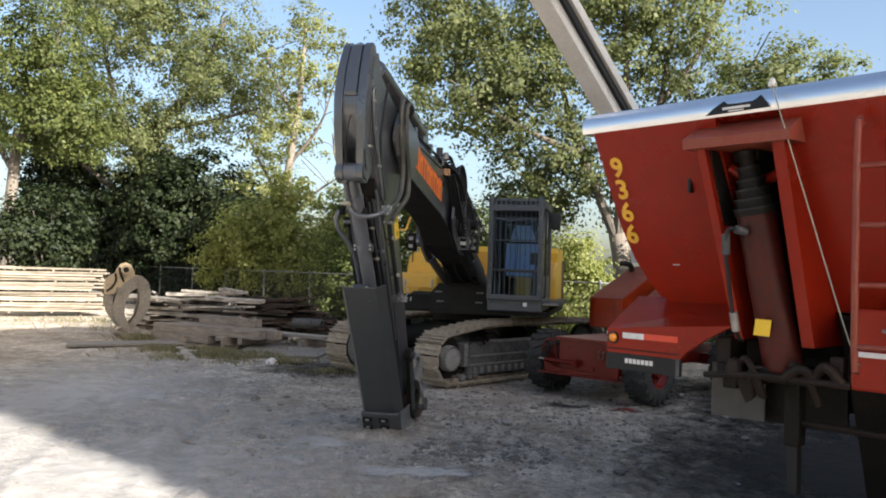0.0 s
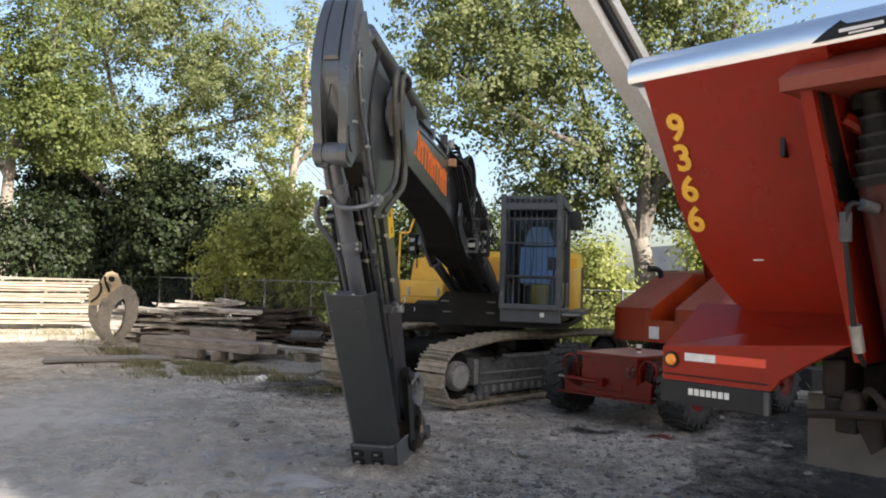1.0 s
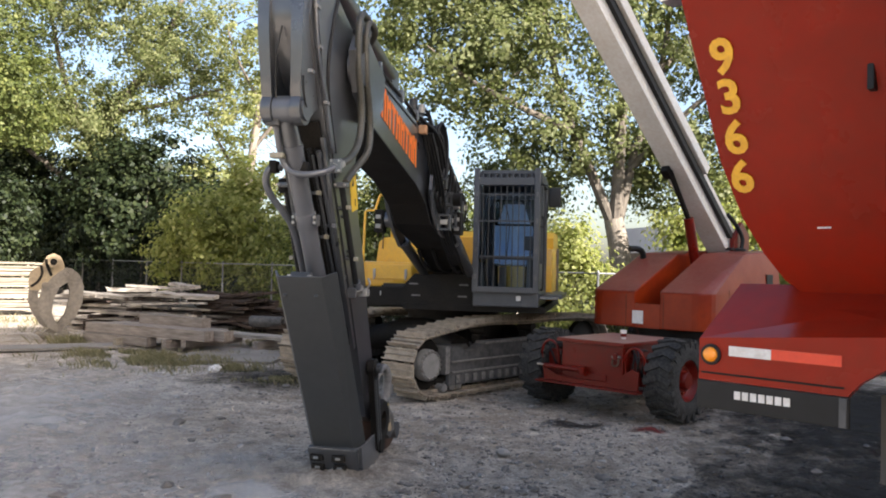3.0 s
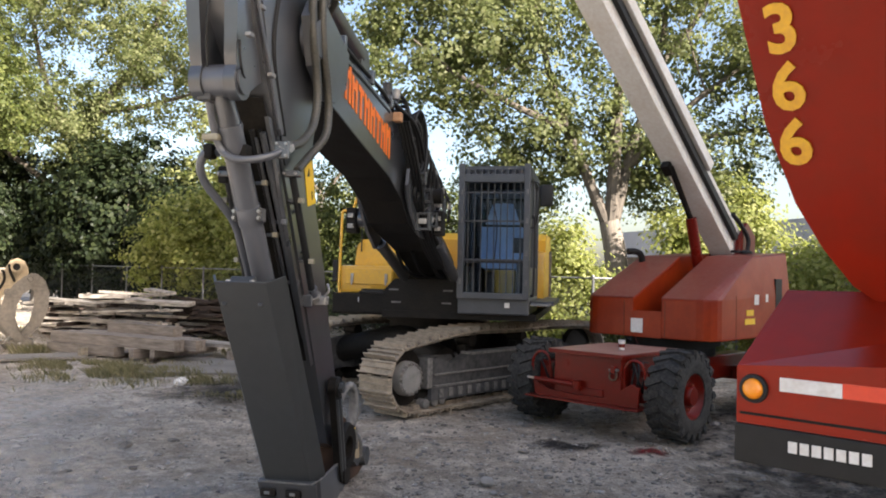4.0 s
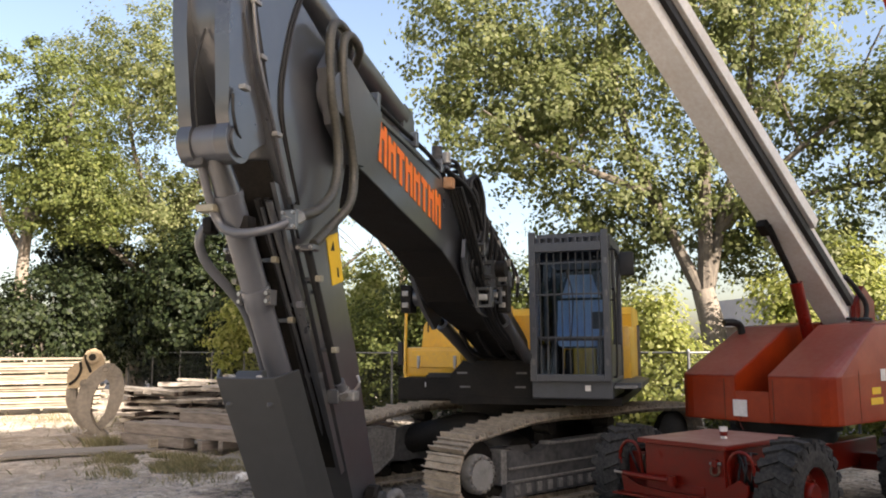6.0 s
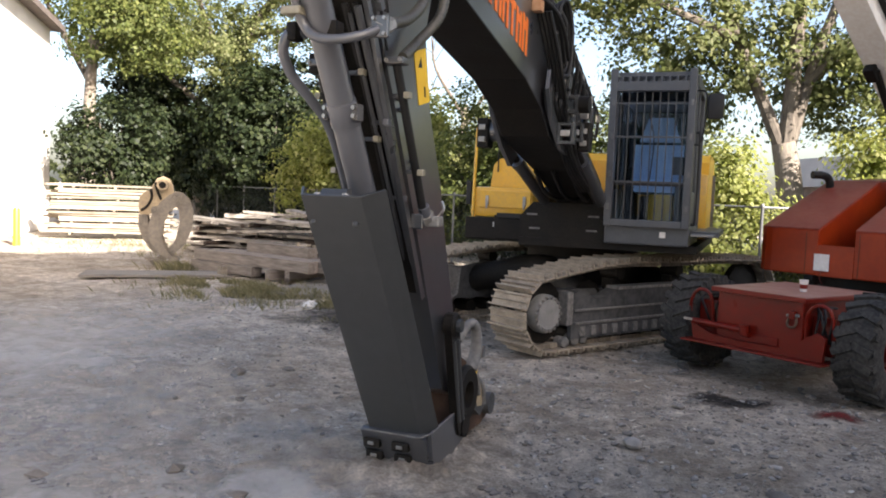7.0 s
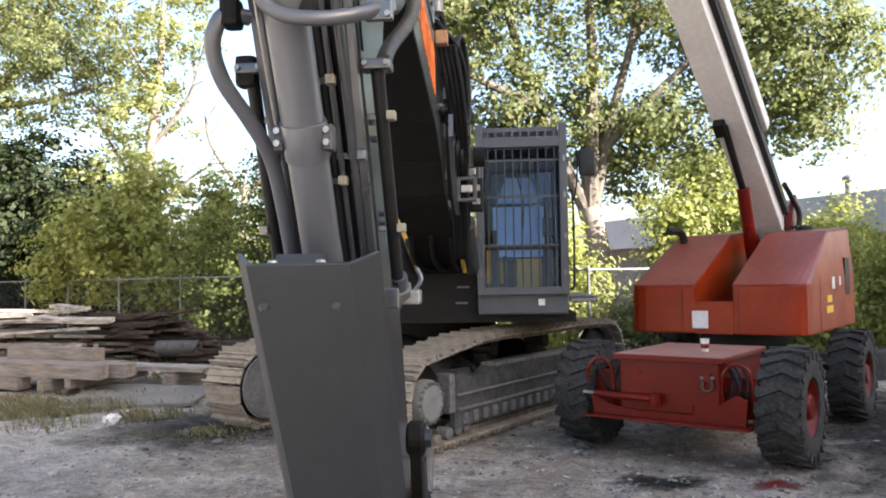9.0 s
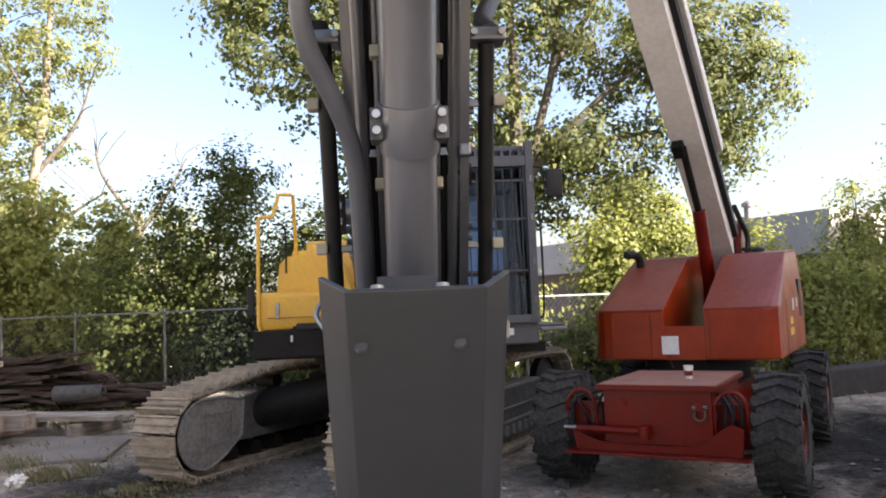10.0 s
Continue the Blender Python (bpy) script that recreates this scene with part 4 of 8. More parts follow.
def track(side, x0):
    base = new("track")
    base.parent = exc
    base.matrix_basis = TRK @ Matrix.Translation((x0, 0, 0))
    tagged(base, "crawler track with worn triple-grouser shoes")
    for y, z, a in walk_loop(track_loop(), 0.215):
        m = Matrix(((1, 0, 0, 0), (0, math.cos(a), -math.sin(a), y), (0, math.sin(a), math.cos(a), z), (0, 0, 0, 1)))
        share("shoe", SHOE, base, m @ Matrix.Diagonal((1, 1, -1, 1)))
    # idler, its cover and bolts
    part("idler", lathe([(0, -0.09), (0.37, -0.09), (0.37, -0.05), (0.40, -0.05), (0.40, 0.05), (0.37, 0.05), (0.37, 0.09), (0, 0.09)], 40, Matrix.Translation((0, 0, 0.49)) @ X90), M_PITCH, base, smooth=True)
    s = side
    part("idler_cover", lathe([(0, 0.235), (0.185, 0.235), (0.215, 0.225), (0.23, 0.19), (0.23, 0.1)], 36, Matrix.Translation((0, 0, 0.49)) @ pose(0, 0, 0, 0, 90 * s, 0)), M_HUB, base, "dusty round idler cover", smooth=True)
    for k in range(18):
        a = 2 * math.pi * k / 18
        share("bolt", BOLT, base, Matrix.Translation((0.228 * s, 0.196 * math.cos(a), 0.49 + 0.196 * math.sin(a))) @ pose(0, 0, 0, 0, 90 * s, 0))
    part("sprocket", lathe([(0, -0.1), (0.30, -0.1), (0.43, -0.05), (0.43, 0.05), (0.30, 0.1), (0, 0.14)], 40, Matrix.Translation((0, LEN, 0.56)) @ X90), M_PITCH, base, smooth=True)
    # side frame: stepped box with sloping top, lower guard and ribs
    w0, w1 = (0.05, 0.235) if s > 0 else (-0.235, -0.05)
    body = part("side_frame", prism([(0.30, 0.33), (0.33, 0.70), (0.5, 0.74), (0.66, 0.70), (0.8, 0.64), (1.0, 0.66), (1.2, 0.74), (3.6, 0.76), (3.95, 0.62), (3.95, 0.34)], w0, w1, "x"), M_FRAME, base, bevel=0.018)
    part("inner_frame", prism([(0.30, 0.34), (0.34, 0.72), (3.8, 0.74), (3.95, 0.4)], min(-w0, -w1), max(-w0, -w1), "x"), M_FRAME, base, bevel=0.018)
    lo, hi = (0.2, 0.262) if s > 0 else (-0.262, -0.2)
    part("roller_guard", prism([(0.36, 0.17), (0.36, 0.34), (3.9, 0.34), (3.9, 0.17)], lo, hi, "x"), M_FRAME, base, bevel=0.008)
    for k in range(9):
        y = 0.55 + k * 0.40
        part("roller", rod((-0.16, y, 0.19), (0.16, y, 0.19), 0.095, seg=18), M_PITCH, base, smooth=True)
        for dy in (0.0, 0.2):
            part("gusset", box((lo if s > 0 else lo - 0.02, y + dy - 0.045, 0.20), (hi + 0.02 if s > 0 else hi, y + dy + 0.045, 0.315)), M_DUSTY, base, bevel=0.006)
    part("ledge", box((w0, 0.42, 0.50), (w1 + 0.03 * s, 3.85, 0.525)), M_DUSTY, base, bevel=0.006)
    part("ledge", box((w0, 0.42, 0.345), (w1 + 0.045 * s, 3.85, 0.37)), M_DUSTY, base, bevel=0.006)
    part("front_post", box((w0, 0.30, 0.34), (w1 + 0.012 * s if s > 0 else w1, 0.40, 0.745)), M_DUSTY, base, bevel=0.012)
    part("top_lip", box((w0, 1.2, 0.735), (w1 + 0.02 * s, 3.6, 0.775)), M_DUSTY, base, bevel=0.01)
    for y, z in ((0.30, 0.13), (0.47, 0.15), (0.62, 0.16)):
        part("roller_cap", lathe([(0, 0.25), (0.045, 0.25), (0.065, 0.235), (0.07, 0.2), (0.07, 0.1)], 20, Matrix.Translation((0, y, z)) @ pose(0, 0, 0, 0, 90 * s, 0)), M_DUSTY, base, smooth=True)
    for y in (1.35, 2.6):
        part("carrier_roller", rod((-0.12, y, 0.93), (0.16, y, 0.93), 0.085, seg=18), M_PITCH, base, smooth=True)
        part("carrier_bracket", box((-0.08, y - 0.09, 0.7), (0.08, y + 0.09, 0.86)), M_PITCH, base, bevel=0.01)
    return base


track(1, 0.0)
left_track = track(-1, -2.47)
# inner cover of the far track's idler, and the cross beams
plate_out = [(0.365 * math.cos(radians(a)), 0.50 + 0.365 * math.sin(radians(a))) for a in range(100, 281, 15)] + [(0.30, 0.24), (0.56, 0.42), (0.60, 0.80), (0.30, 0.86)]
part("idler_plate", prism(plate_out, 0.262, 0.29, "x"), M_DUSTY, left_track, "dusty idler guard plate", bevel=0.012)
part("plate_rim", tube([Vector((0.292, y, z)) for y, z in plate_out + plate_out[:1]], 0.016, seg=8, curved=False), M_DUSTY, left_track, "worn raised edge of the guard plate", smooth=True)
part("plate_window", frame_ring((0.0, 0.36), (0.42, 0.72), 0.028, 0.0, 0.016), M_DUSTY, left_track, bevel=0.004).matrix_basis = Matrix.Translation((0.312, 0, 0)) @ pose(0, 0, 0, 0, 0, 90)
part("plate_rib", box((0.29, 0.20, 0.37), (0.308, 0.23, 0.71)), M_DUSTY, left_track, bevel=0.005)
part("inner_skirt", prism([(0.5, 0.34), (0.6, 0.80), (1.0, 0.86), (3.8, 0.8), (3.9, 0.34)], 0.20, 0.24, "x"), M_FRAME, left_track, bevel=0.01)
car = new("car_body")
car.parent = exc
car.matrix_basis = TRK
tagged(car, "dark cross frame between the tracks")
for y in (1.25, 3.1):
    part("cross_beam", tube([(-2.32, y - 0.25, 0.62), (-1.9, y - 0.12, 0.72), (-1.3, y + 0.1 * (2.2 - y), 0.85), (-0.6, y - 0.12, 0.72), (-0.1, y - 0.25, 0.62)], 0.21, seg=12), M_PITCH, car, smooth=True)
part("centre_box", prism([(-1.95, 1.5), (-0.7, 1.5), (-0.5, 2.2), (-0.7, 2.9), (-1.95, 2.9), (-2.15, 2.2)], 0.6, 1.0, "z"), M_PITCH, car, bevel=0.03)
part("swing_ring", lathe([(0, 0.98), (0.78, 0.98), (0.78, 1.12), (0.84, 1.12), (0.84, 1.24), (0, 1.24)], 48, Matrix.Translation((-1.325, 2.2, 0))), M_PITCH, car, smooth=True)

# upper works
deck = new("house")
deck.parent = exc
tagged(deck, "upper house with yellow panels and dark deck")
part("deck", prism([(-1.62, 0.75), (-0.72, 0.75), (-0.72, 0.28), (0.42, 0.28), (1.5, 0.28), (1.5, 4.3), (0.9, 4.85), (-0.9, 4.85), (-1.62, 4.3)], 1.24, 1.34, "z"), M_PITCH, deck, bevel=0.015)
part("boom_well", prism([(-0.72, 1.34), (0.40, 1.34), (0.40, 1.74), (0.28, 1.80), (-0.55, 1.80), (-0.72, 1.62)], 0.30, 0.36, "y"), M_PITCH, deck, "dark greasy front plate", bevel=0.012)
for x, z in ((-0.56, 1.64), (-0.52, 1.46), (0.24, 1.64), (0.22, 1.46)):
    part("slot", box((x - 0.07, 0.294, z - 0.012), (x + 0.07, 0.2995, z + 0.012)), M_DUSTY, deck, "pale step slot in the front plate")
part("deck_pad", box((-1.14, 0.60, 1.56), (-0.74, 0.72, 1.63)), M_BLACK, deck, "dark rubber pad", bevel=0.01)
for x in (-0.42, 0.36):
    part("boom_bracket", prism([(0.36, 1.34), (0.42, 1.9), (0.62, 2.22), (0.86, 2.22), (1.2, 1.75), (1.3, 1.34)], x - 0.03, x + 0.03, "x"), M_PITCH, deck, bevel=0.01)
part("deck_rim", box((-1.62, 0.70, 1.26), (-0.75, 0.76, 1.56)), M_PITCH, deck, bevel=0.012)
part("deck_box", box((-1.18, 0.62, 1.27), (-0.66, 0.70, 1.60)), M_PITCH, deck, bevel=0.012)
tool = part("tool_box", box((-1.58, 0.93, 1.56), (-0.73, 2.2, 1.98)), M_YEL, deck, "yellow tool box", bevel=0.03, smooth=True)
part("tool_box_lid", box((-1.50, 0.905, 1.69), (-0.75, 0.935, 1.935)), M_YEL, tool, bevel=0.012)
for x in (-1.38, -0.84):
    bm = box((x - 0.022, 0.885, 1.72), (x + 0.022, 0.907, 1.86))
    box((x - 0.012, 0.87, 1.68), (x + 0.012, 0.89, 1.74), bm)
    part("latch", bm, M_SILVER, tool, "bright over-centre latch", bevel=0.004)
part("upper_box", prism([(-1.42, 1.98), (-0.56, 1.98), (-0.72, 2.36), (-0.98, 2.41), (-1.30, 2.39), (-1.38, 2.30)], 1.15, 2.25, "y"), M_YEL, deck, "yellow tank cover", bevel=0.03, smooth=True)
part("filler_neck", lathe([(0, 0), (0.07, 0), (0.07, 0.08), (0.045, 0.12), (0, 0.13)], 16, Matrix.Translation((-1.0, 1.35, 2.40))), M_YEL, deck, smooth=True)
part("tank", box((-1.2, 2.25, 1.36), (-0.45, 3.1, 2.66)), M_YEL, deck, bevel=0.05, smooth=True)
part("engine_hood", prism([(3.1, 1.36), (3.1, 2.5), (3.3, 2.62), (4.6, 2.62), (4.8, 2.4), (4.8, 1.36)], -1.5, 1.45, "x"), M_YEL, deck, "yellow engine hood", bevel=0.05, smooth=True)
part("counterweight", prism([(-1.45, 4.3), (1.5, 4.3), (1.45, 4.7), (0.9, 5.05), (-0.85, 5.05), (-1.4, 4.7)], 1.3, 2.35, "z"), M_ARM, deck, "dark rear counterweight", bevel=0.05, smooth=True)
part("side_panel", box((1.18, 2.05, 1.36), (1.5, 3.1, 2.28)), M_YEL, deck, "yellow side door behind the cab", bevel=0.05, smooth=True)
part("catwalk", prism([(1.42, 0.35), (1.74, 0.35), (1.74, 2.2), (1.5, 3.2), (1.42, 3.2)], 1.46, 1.52, "z"), M_CAGE, deck, "narrow catwalk beside the cab", bevel=0.01)
part("handrail", tube([(-1.55, 0.88, 1.50), (-1.59, 0.90, 1.62), (-1.58, 0.95, 2.80), (-1.565, 0.96, 2.83), (-1.44, 1.0, 2.84), (-1.42, 1.005, 2.86), (-1.36, 1.03, 3.08), (-1.34, 1.04, 3.10), (-1.22, 1.10, 3.10), (-1.205, 1.12, 3.08), (-1.21, 1.3, 2.6), (-1.21, 1.35, 2.38)], 0.021, seg=10, curved=False), M_YEL, deck, "yellow tubular handrail", smooth=True)
part("handrail_foot", box((-1.63, 0.86, 1.44), (-1.53, 0.92, 1.56)), M_YEL, deck, bevel=0.01)
part("mirror_stay", tube([(-1.3, 1.1, 2.2), (-1.3, 1.05, 2.7), (-1.42, 0.95, 2.75)], 0.012, seg=6), M_BLACK, deck, smooth=True)
part("mirror", box((-1.72, 0.95, 1.72), (-1.64, 1.0, 2.06)), M_BLACK, deck, bevel=0.015)
for x in (-1.18, 1.11):
    part("small_decal", box((x - 0.035, 0.695 if x < 0 else 0.10, 1.43), (x + 0.035, 0.70 if x < 0 else 0.108, 1.50)), M_WHITE, deck, "small white decal")

# cab and its cage
CX0, CX1, CY = 0.41, 1.41, 0.13
cab = new("cab")
cab.parent = exc
tagged(cab, "operator cab behind a barred front guard")
part("skirt", box((CX0, CY, 1.33), (CX1, CY + 1.7, 1.57)), M_CAGE, cab, bevel=0.02)
guard_bm = box((CX0, CY - 0.11, 1.55), (CX0 + 0.085, CY - 0.02, 3.43))
box((CX1 - 0.085, CY - 0.11, 1.55), (CX1, CY - 0.02, 3.43), guard_bm)
box((CX0 + 0.085, CY - 0.11, 1.55), (CX1 - 0.085, CY - 0.02, 1.635), guard_bm)
cage = part("front_guard", guard_bm, M_CAGE, cab, "slate grey barred front guard", bevel=0.008)
part("roof_frame", box((CX0 + 0.085, CY + 0.02, 3.36), (CX1 - 0.085, CY + 0.06, 3.41)), M_CAGE, cage)
part("top_rail", box((CX0 + 0.085, CY - 0.115, 3.17), (CX1 - 0.085, CY - 0.015, 3.285)), M_CAGE, cage, bevel=0.008)
for k in range(9):
    x = CX0 + 0.135 + k * 0.0915
    part("bar", rod((x, CY - 0.065, 1.63), (x, CY - 0.065, 3.172), 0.0075, seg=8), M_FRAME, cage, smooth=True)
    part("roof_bar", box((x - 0.012, CY - 0.06, 3.285), (x + 0.012, CY + 0.9, 3.36)), M_CAGE, cage)
for z in (2.08, 2.62, 3.02):
    part("cross_bar", box((CX0 + 0.085, CY - 0.055, z), (CX1 - 0.085, CY - 0.04, z + 0.022)), M_CAGE, cage)
for z in (1.75, 2.15, 2.6, 3.0):
    for x in (CX0 + 0.03, CX1 - 0.055):
        part("hinge", box((x, CY - 0.125, z), (x + 0.03, CY - 0.108, z + 0.07)), M_ARM, cage, bevel=0.004)
for x in (CX0, CX1 - 0.07):
    part("corner_post", prism([(CY, 1.57), (CY + 0.09, 1.57), (CY + 0.27, 3.33), (CY + 0.17, 3.33)], x, x + 0.07, "x"), M_CAGE, cab, bevel=0.01)
    part("rear_post", box((x, CY + 1.62, 1.57), (x + 0.07, CY + 1.7, 3.33)), M_CAGE, cab, bevel=0.01)
    part("middle_post", box((x, CY + 0.85, 1.57), (x + 0.06, CY + 0.93, 3.33)), M_CAGE, cab, bevel=0.01)
    part("door_panel", box((x + 0.02, CY + 0.1, 1.57), (x + 0.05, CY + 1.62, 2.0)), M_CAGE, cab, bevel=0.01)
    part("side_glass", box((x + 0.03, CY + 0.25, 2.0), (x + 0.036, CY + 1.62, 3.2)), M_GLASS, cab)
part("roof", prism([(CY + 0.14, 3.28), (CY + 1.74, 3.28), (CY + 1.7, 3.40), (CY + 0.3, 3.42), (CY + 0.14, 3.38)], CX0, CX1, "x"), M_CAGE, cab, bevel=0.02)
part("windscreen", prism([(CY + 0.06, 1.62), (CY + 0.066, 1.62), (CY + 0.236, 3.28), (CY + 0.23, 3.28)], CX0 + 0.07, CX1 - 0.07, "x"), M_GLASS, cab, "tinted front glass")
part("window_bar", box((CX0 + 0.07, CY + 0.1, 2.05), (CX1 - 0.07, CY + 0.13, 2.1)), M_BLACK, cab)
part("rear_wall", box((CX0 + 0.07, CY + 1.62, 1.57), (CX1 - 0.07, CY + 1.66, 1.66)), M_SEAT, cab)
part("rear_glass", box((CX0 + 0.07, CY + 1.64, 2.1), (CX1 - 0.07, CY + 1.646, 3.28)), M_SMOKE, cab)
seat = part("seat", prism([(CY + 0.62, 1.98), (CY + 1.12, 1.95), (CY + 1.22, 2.60), (CY + 1.1, 2.62), (CY + 1.0, 2.12), (CY + 0.62, 2.10)], CX0 + 0.17, CX1 - 0.2, "x"), M_BLUE, cab, "pale blue operator seat", bevel=0.04, smooth=True)
part("headrest", prism([(CX0 + 0.22, 2.66), (CX1 - 0.25, 2.66), (CX1 - 0.36, 2.98), (CX0 + 0.33, 2.98)], CY + 1.12, CY + 1.22, "y"), M_BLUE, cab, "pale blue seat back", bevel=0.03, smooth=True)
part("rear_box", box((CX0 + 0.2, 2.25, 1.62), (CX0 + 1.0, 2.6, 2.08)), M_YEL, deck, "yellow cover behind the cab", bevel=0.03)
# added box in place of the yellow bodywork visible through the glass
part("yellow_stand_in", box((CX0 + 0.44, CY + 0.58, 1.58), (CX0 + 0.74, CY + 0.72, 1.96)), M_YEL, cab, "added yellow box for bodywork showing through the cab", bevel=0.02)
part("headliner", box((CX0 + 0.08, CY + 0.25, 3.10), (CX1 - 0.08, CY + 1.6, 3.26)), M_SEAT, cab, "dark roof lining", bevel=0.03)
part("wiper", tube([(CX0 + 0.5, CY + 0.05, 2.1), (CX0 + 0.52, CY + 0.12, 2.6), (CX0 + 0.44, CY + 0.16, 2.95)], 0.008, seg=6), M_BLACK, cab, smooth=True)
part("monitor", box((CX1 - 0.26, CY + 0.3, 2.2), (CX1 - 0.12, CY + 0.34, 2.42)), M_BLACK, cab, "small dark screen", bevel=0.01)
part("seat_base", box((CX0 + 0.3, CY + 0.75, 1.57), (CX1 - 0.3, CY + 1.2, 1.94)), M_SEAT, cab, bevel=0.03)
for x in (CX0 + 0.14, CX1 - 0.24):
    part("console", box((x, CY + 0.55, 1.57), (x + 0.1, CY + 1.15, 2.12)), M_SEAT, cab, bevel=0.03)
    part("joystick", rod((x + 0.05, CY + 0.62, 2.1), (x + 0.06, CY + 0.58, 2.3), 0.016, 0.024, 10), M_BLACK, cab, smooth=True)
    part("pedal", tube([(x + 0.16, CY + 0.3, 1.57), (x + 0.16, CY + 0.28, 1.8), (x + 0.16, CY + 0.2, 1.98)], 0.012, seg=6), M_BLACK, cab, smooth=True)
part("mirror_arm", tube([(CX1 - 0.02, CY + 0.1, 2.55), (CX1 + 0.08, CY - 0.02, 2.6), (CX1 + 0.12, CY - 0.04, 3.0), (CX1 + 0.1, CY, 3.16), (CX1, CY + 0.1, 3.2)], 0.010, seg=6), M_BLACK, cab, smooth=True)
part("mirror", box((CX1 + 0.13, CY - 0.09, 2.84), (CX1 + 0.31, CY - 0.02, 3.14)), M_BLACK, cab, "black rear-view mirror", bevel=0.035, smooth=True)
part("grab_rail", tube([(CX1 + 0.02, CY + 0.05, 1.6), (CX1 + 0.06, CY - 0.02, 1.7), (CX1 + 0.06, CY - 0.02, 2.6), (CX1 + 0.02, CY + 0.08, 2.7)], 0.013, seg=8), M_BLACK, cab, smooth=True)
part("step_light", box((CX1 + 0.02, CY - 0.02, 1.46), (CX1 + 0.3, CY + 0.08, 1.5)), M_ARM, cab, bevel=0.01)

# boom
boom = new("boom")
boom.parent = exc
tagged(boom, "charcoal cranked boom with large orange lettering bars")
BOOM_UP = [(5.28, 3.80), (4.87, 3.68), (4.1, 3.62), (3.17, 3.54), (2.7, 3.40), (2.26, 3.16), (1.2, 2.72), (-0.3, 2.22), (-0.72, 2.06)]
BOOM_LO = [(-0.74, 1.86), (-0.4, 1.78), (0.9, 2.16), (1.9, 2.36), (2.21, 2.44), (2.54, 2.66), (3.11, 2.85), (4.12, 3.03), (4.85, 3.17), (5.16, 3.22)]
part("box_section", plate(BOOM_UP + BOOM_LO, -0.24, 0.24), M_ARM, boom, bevel=0.012)
# black sheet paints the shade on the boom's underside
part("underside_shade", plate([(q, z - 0.006) for q, z in BOOM_LO] + [(q, z + 0.004) for q, z in BOOM_LO[::-1]], -0.232, 0.232), M_PITCH, boom, "dark sheet standing in for shade under the boom")
for r in (-0.3, 0.24):
    part("tip_cheek", plate([(5.62, 3.66), (5.5, 3.82), (5.25, 3.84), (4.7, 3.64), (4.75, 3.35), (5.0, 3.18), (5.2, 3.16), (5.5, 3.34)], r, r + 0.06), M_ARM, boom, bevel=0.015)
    part("tip_boss", rod(at(5.42, 3.55, r - 0.03), at(5.42, 3.55, r + 0.09), 0.14, seg=28), M_ARM, boom, smooth=True)
for r in (0.242, -0.246):
    part("edge_strip", plate([(4.86, 3.64), (4.1, 3.585), (3.17, 3.50), (3.17, 3.48), (4.1, 3.565), (4.86, 3.62)], r, r + 0.004), M_PITCH, boom)
    part("foot_patch", plate([(2.3, 3.0), (1.9, 2.85), (1.7, 2.5), (1.95, 2.4), (2.25, 2.55)], r, r + 0.01), M_ARM, boom, bevel=0.004)
# lettering kept as plain bars, eight letter blocks slanting with the boom
def letter_z(q):
    return 3.01 + (q - 3.1) * 0.2


for k in range(8):
    s0 = 4.62 - k * 0.188
    s1 = s0 - 0.158
    h = 0.31 if k in (0, 7) else 0.28
    bars = [(s0, s0 - 0.052, 0.0, 1.0), (s1 + 0.052, s1, 0.0, 1.0), (s0 - 0.052, s1 + 0.052, 0.62, 0.86)] if k % 3 != 2 else [(s0 - 0.05, s1 + 0.05, 0.0, 0.80), (s0, s1, 0.80, 1.0)]
    for sa, sb, z0, z1 in bars:
        o = [(sa, letter_z(sa) + h * z0), (sb, letter_z(sb) + h * z0), (sb, letter_z(sb) + h * z1), (sa, letter_z(sa) + h * z1)]
        part("letter_bar", plate(o, 0.2425, 0.2465), M_ORANGE, boom, "orange lettering bar")
# pipes over the boom, valve stack and bank of clamps
for k in range(5):
    r = -0.16 + k * 0.09
    part("boom_pipe", tube([at(5.35, 3.9, r), at(4.9, 3.80, r), at(4.1, 3.72, r), at(3.3, 3.66, r), at(2.85, 3.55, r), at(2.5, 3.36, r), at(1.8, 3.05, r), at(0.6, 2.65, r)], 0.02, seg=8), M_BLACK, boom, smooth=True)
for s, z in ((4.6, 3.70), (3.75, 3.63), (3.05, 3.56)):
    part("pipe_clamp", box((-0.22, -s - 0.03, z), (0.24, -s + 0.03, z + 0.13)), M_ARM, boom, bevel=0.008)
for k, (dr, ds, rr, hh) in enumerate(((0.15, 0, 0.075, 0.12), (0.15, 0, 0.05, 0.2), (0.26, 0.05, 0.04, 0.1))):
    part("valve", rod(at(2.95 + ds, 3.62 + 0.02 * k, dr), at(2.95 + ds, 3.62 + hh + 0.02 * k, dr), rr, seg=18), M_FRAME if k < 2 else M_SILVER, boom, smooth=True)
part("work_lamp", box((0.24, -3.06, 3.42), (0.33, -2.96, 3.52)), M_RUST, boom, "amber work lamp", bevel=0.015)
for k in range(7):
    f = k / 6
    p = at(2.55 - 1.15 * f, 3.42 - 0.52 * f, 0.30)
    part("hose_loop", tube([p + Vector((-0.06, 0, 0.05)), p + Vector((0.03, 0.05, 0.14)), p + Vector((0.10, 0.1, 0.02)), p + Vector((0.08, 0.14, -0.18)), p + Vector((0.02, 0.2, -0.34))], 0.021, seg=8, n=5), M_BLACK, boom, smooth=True)
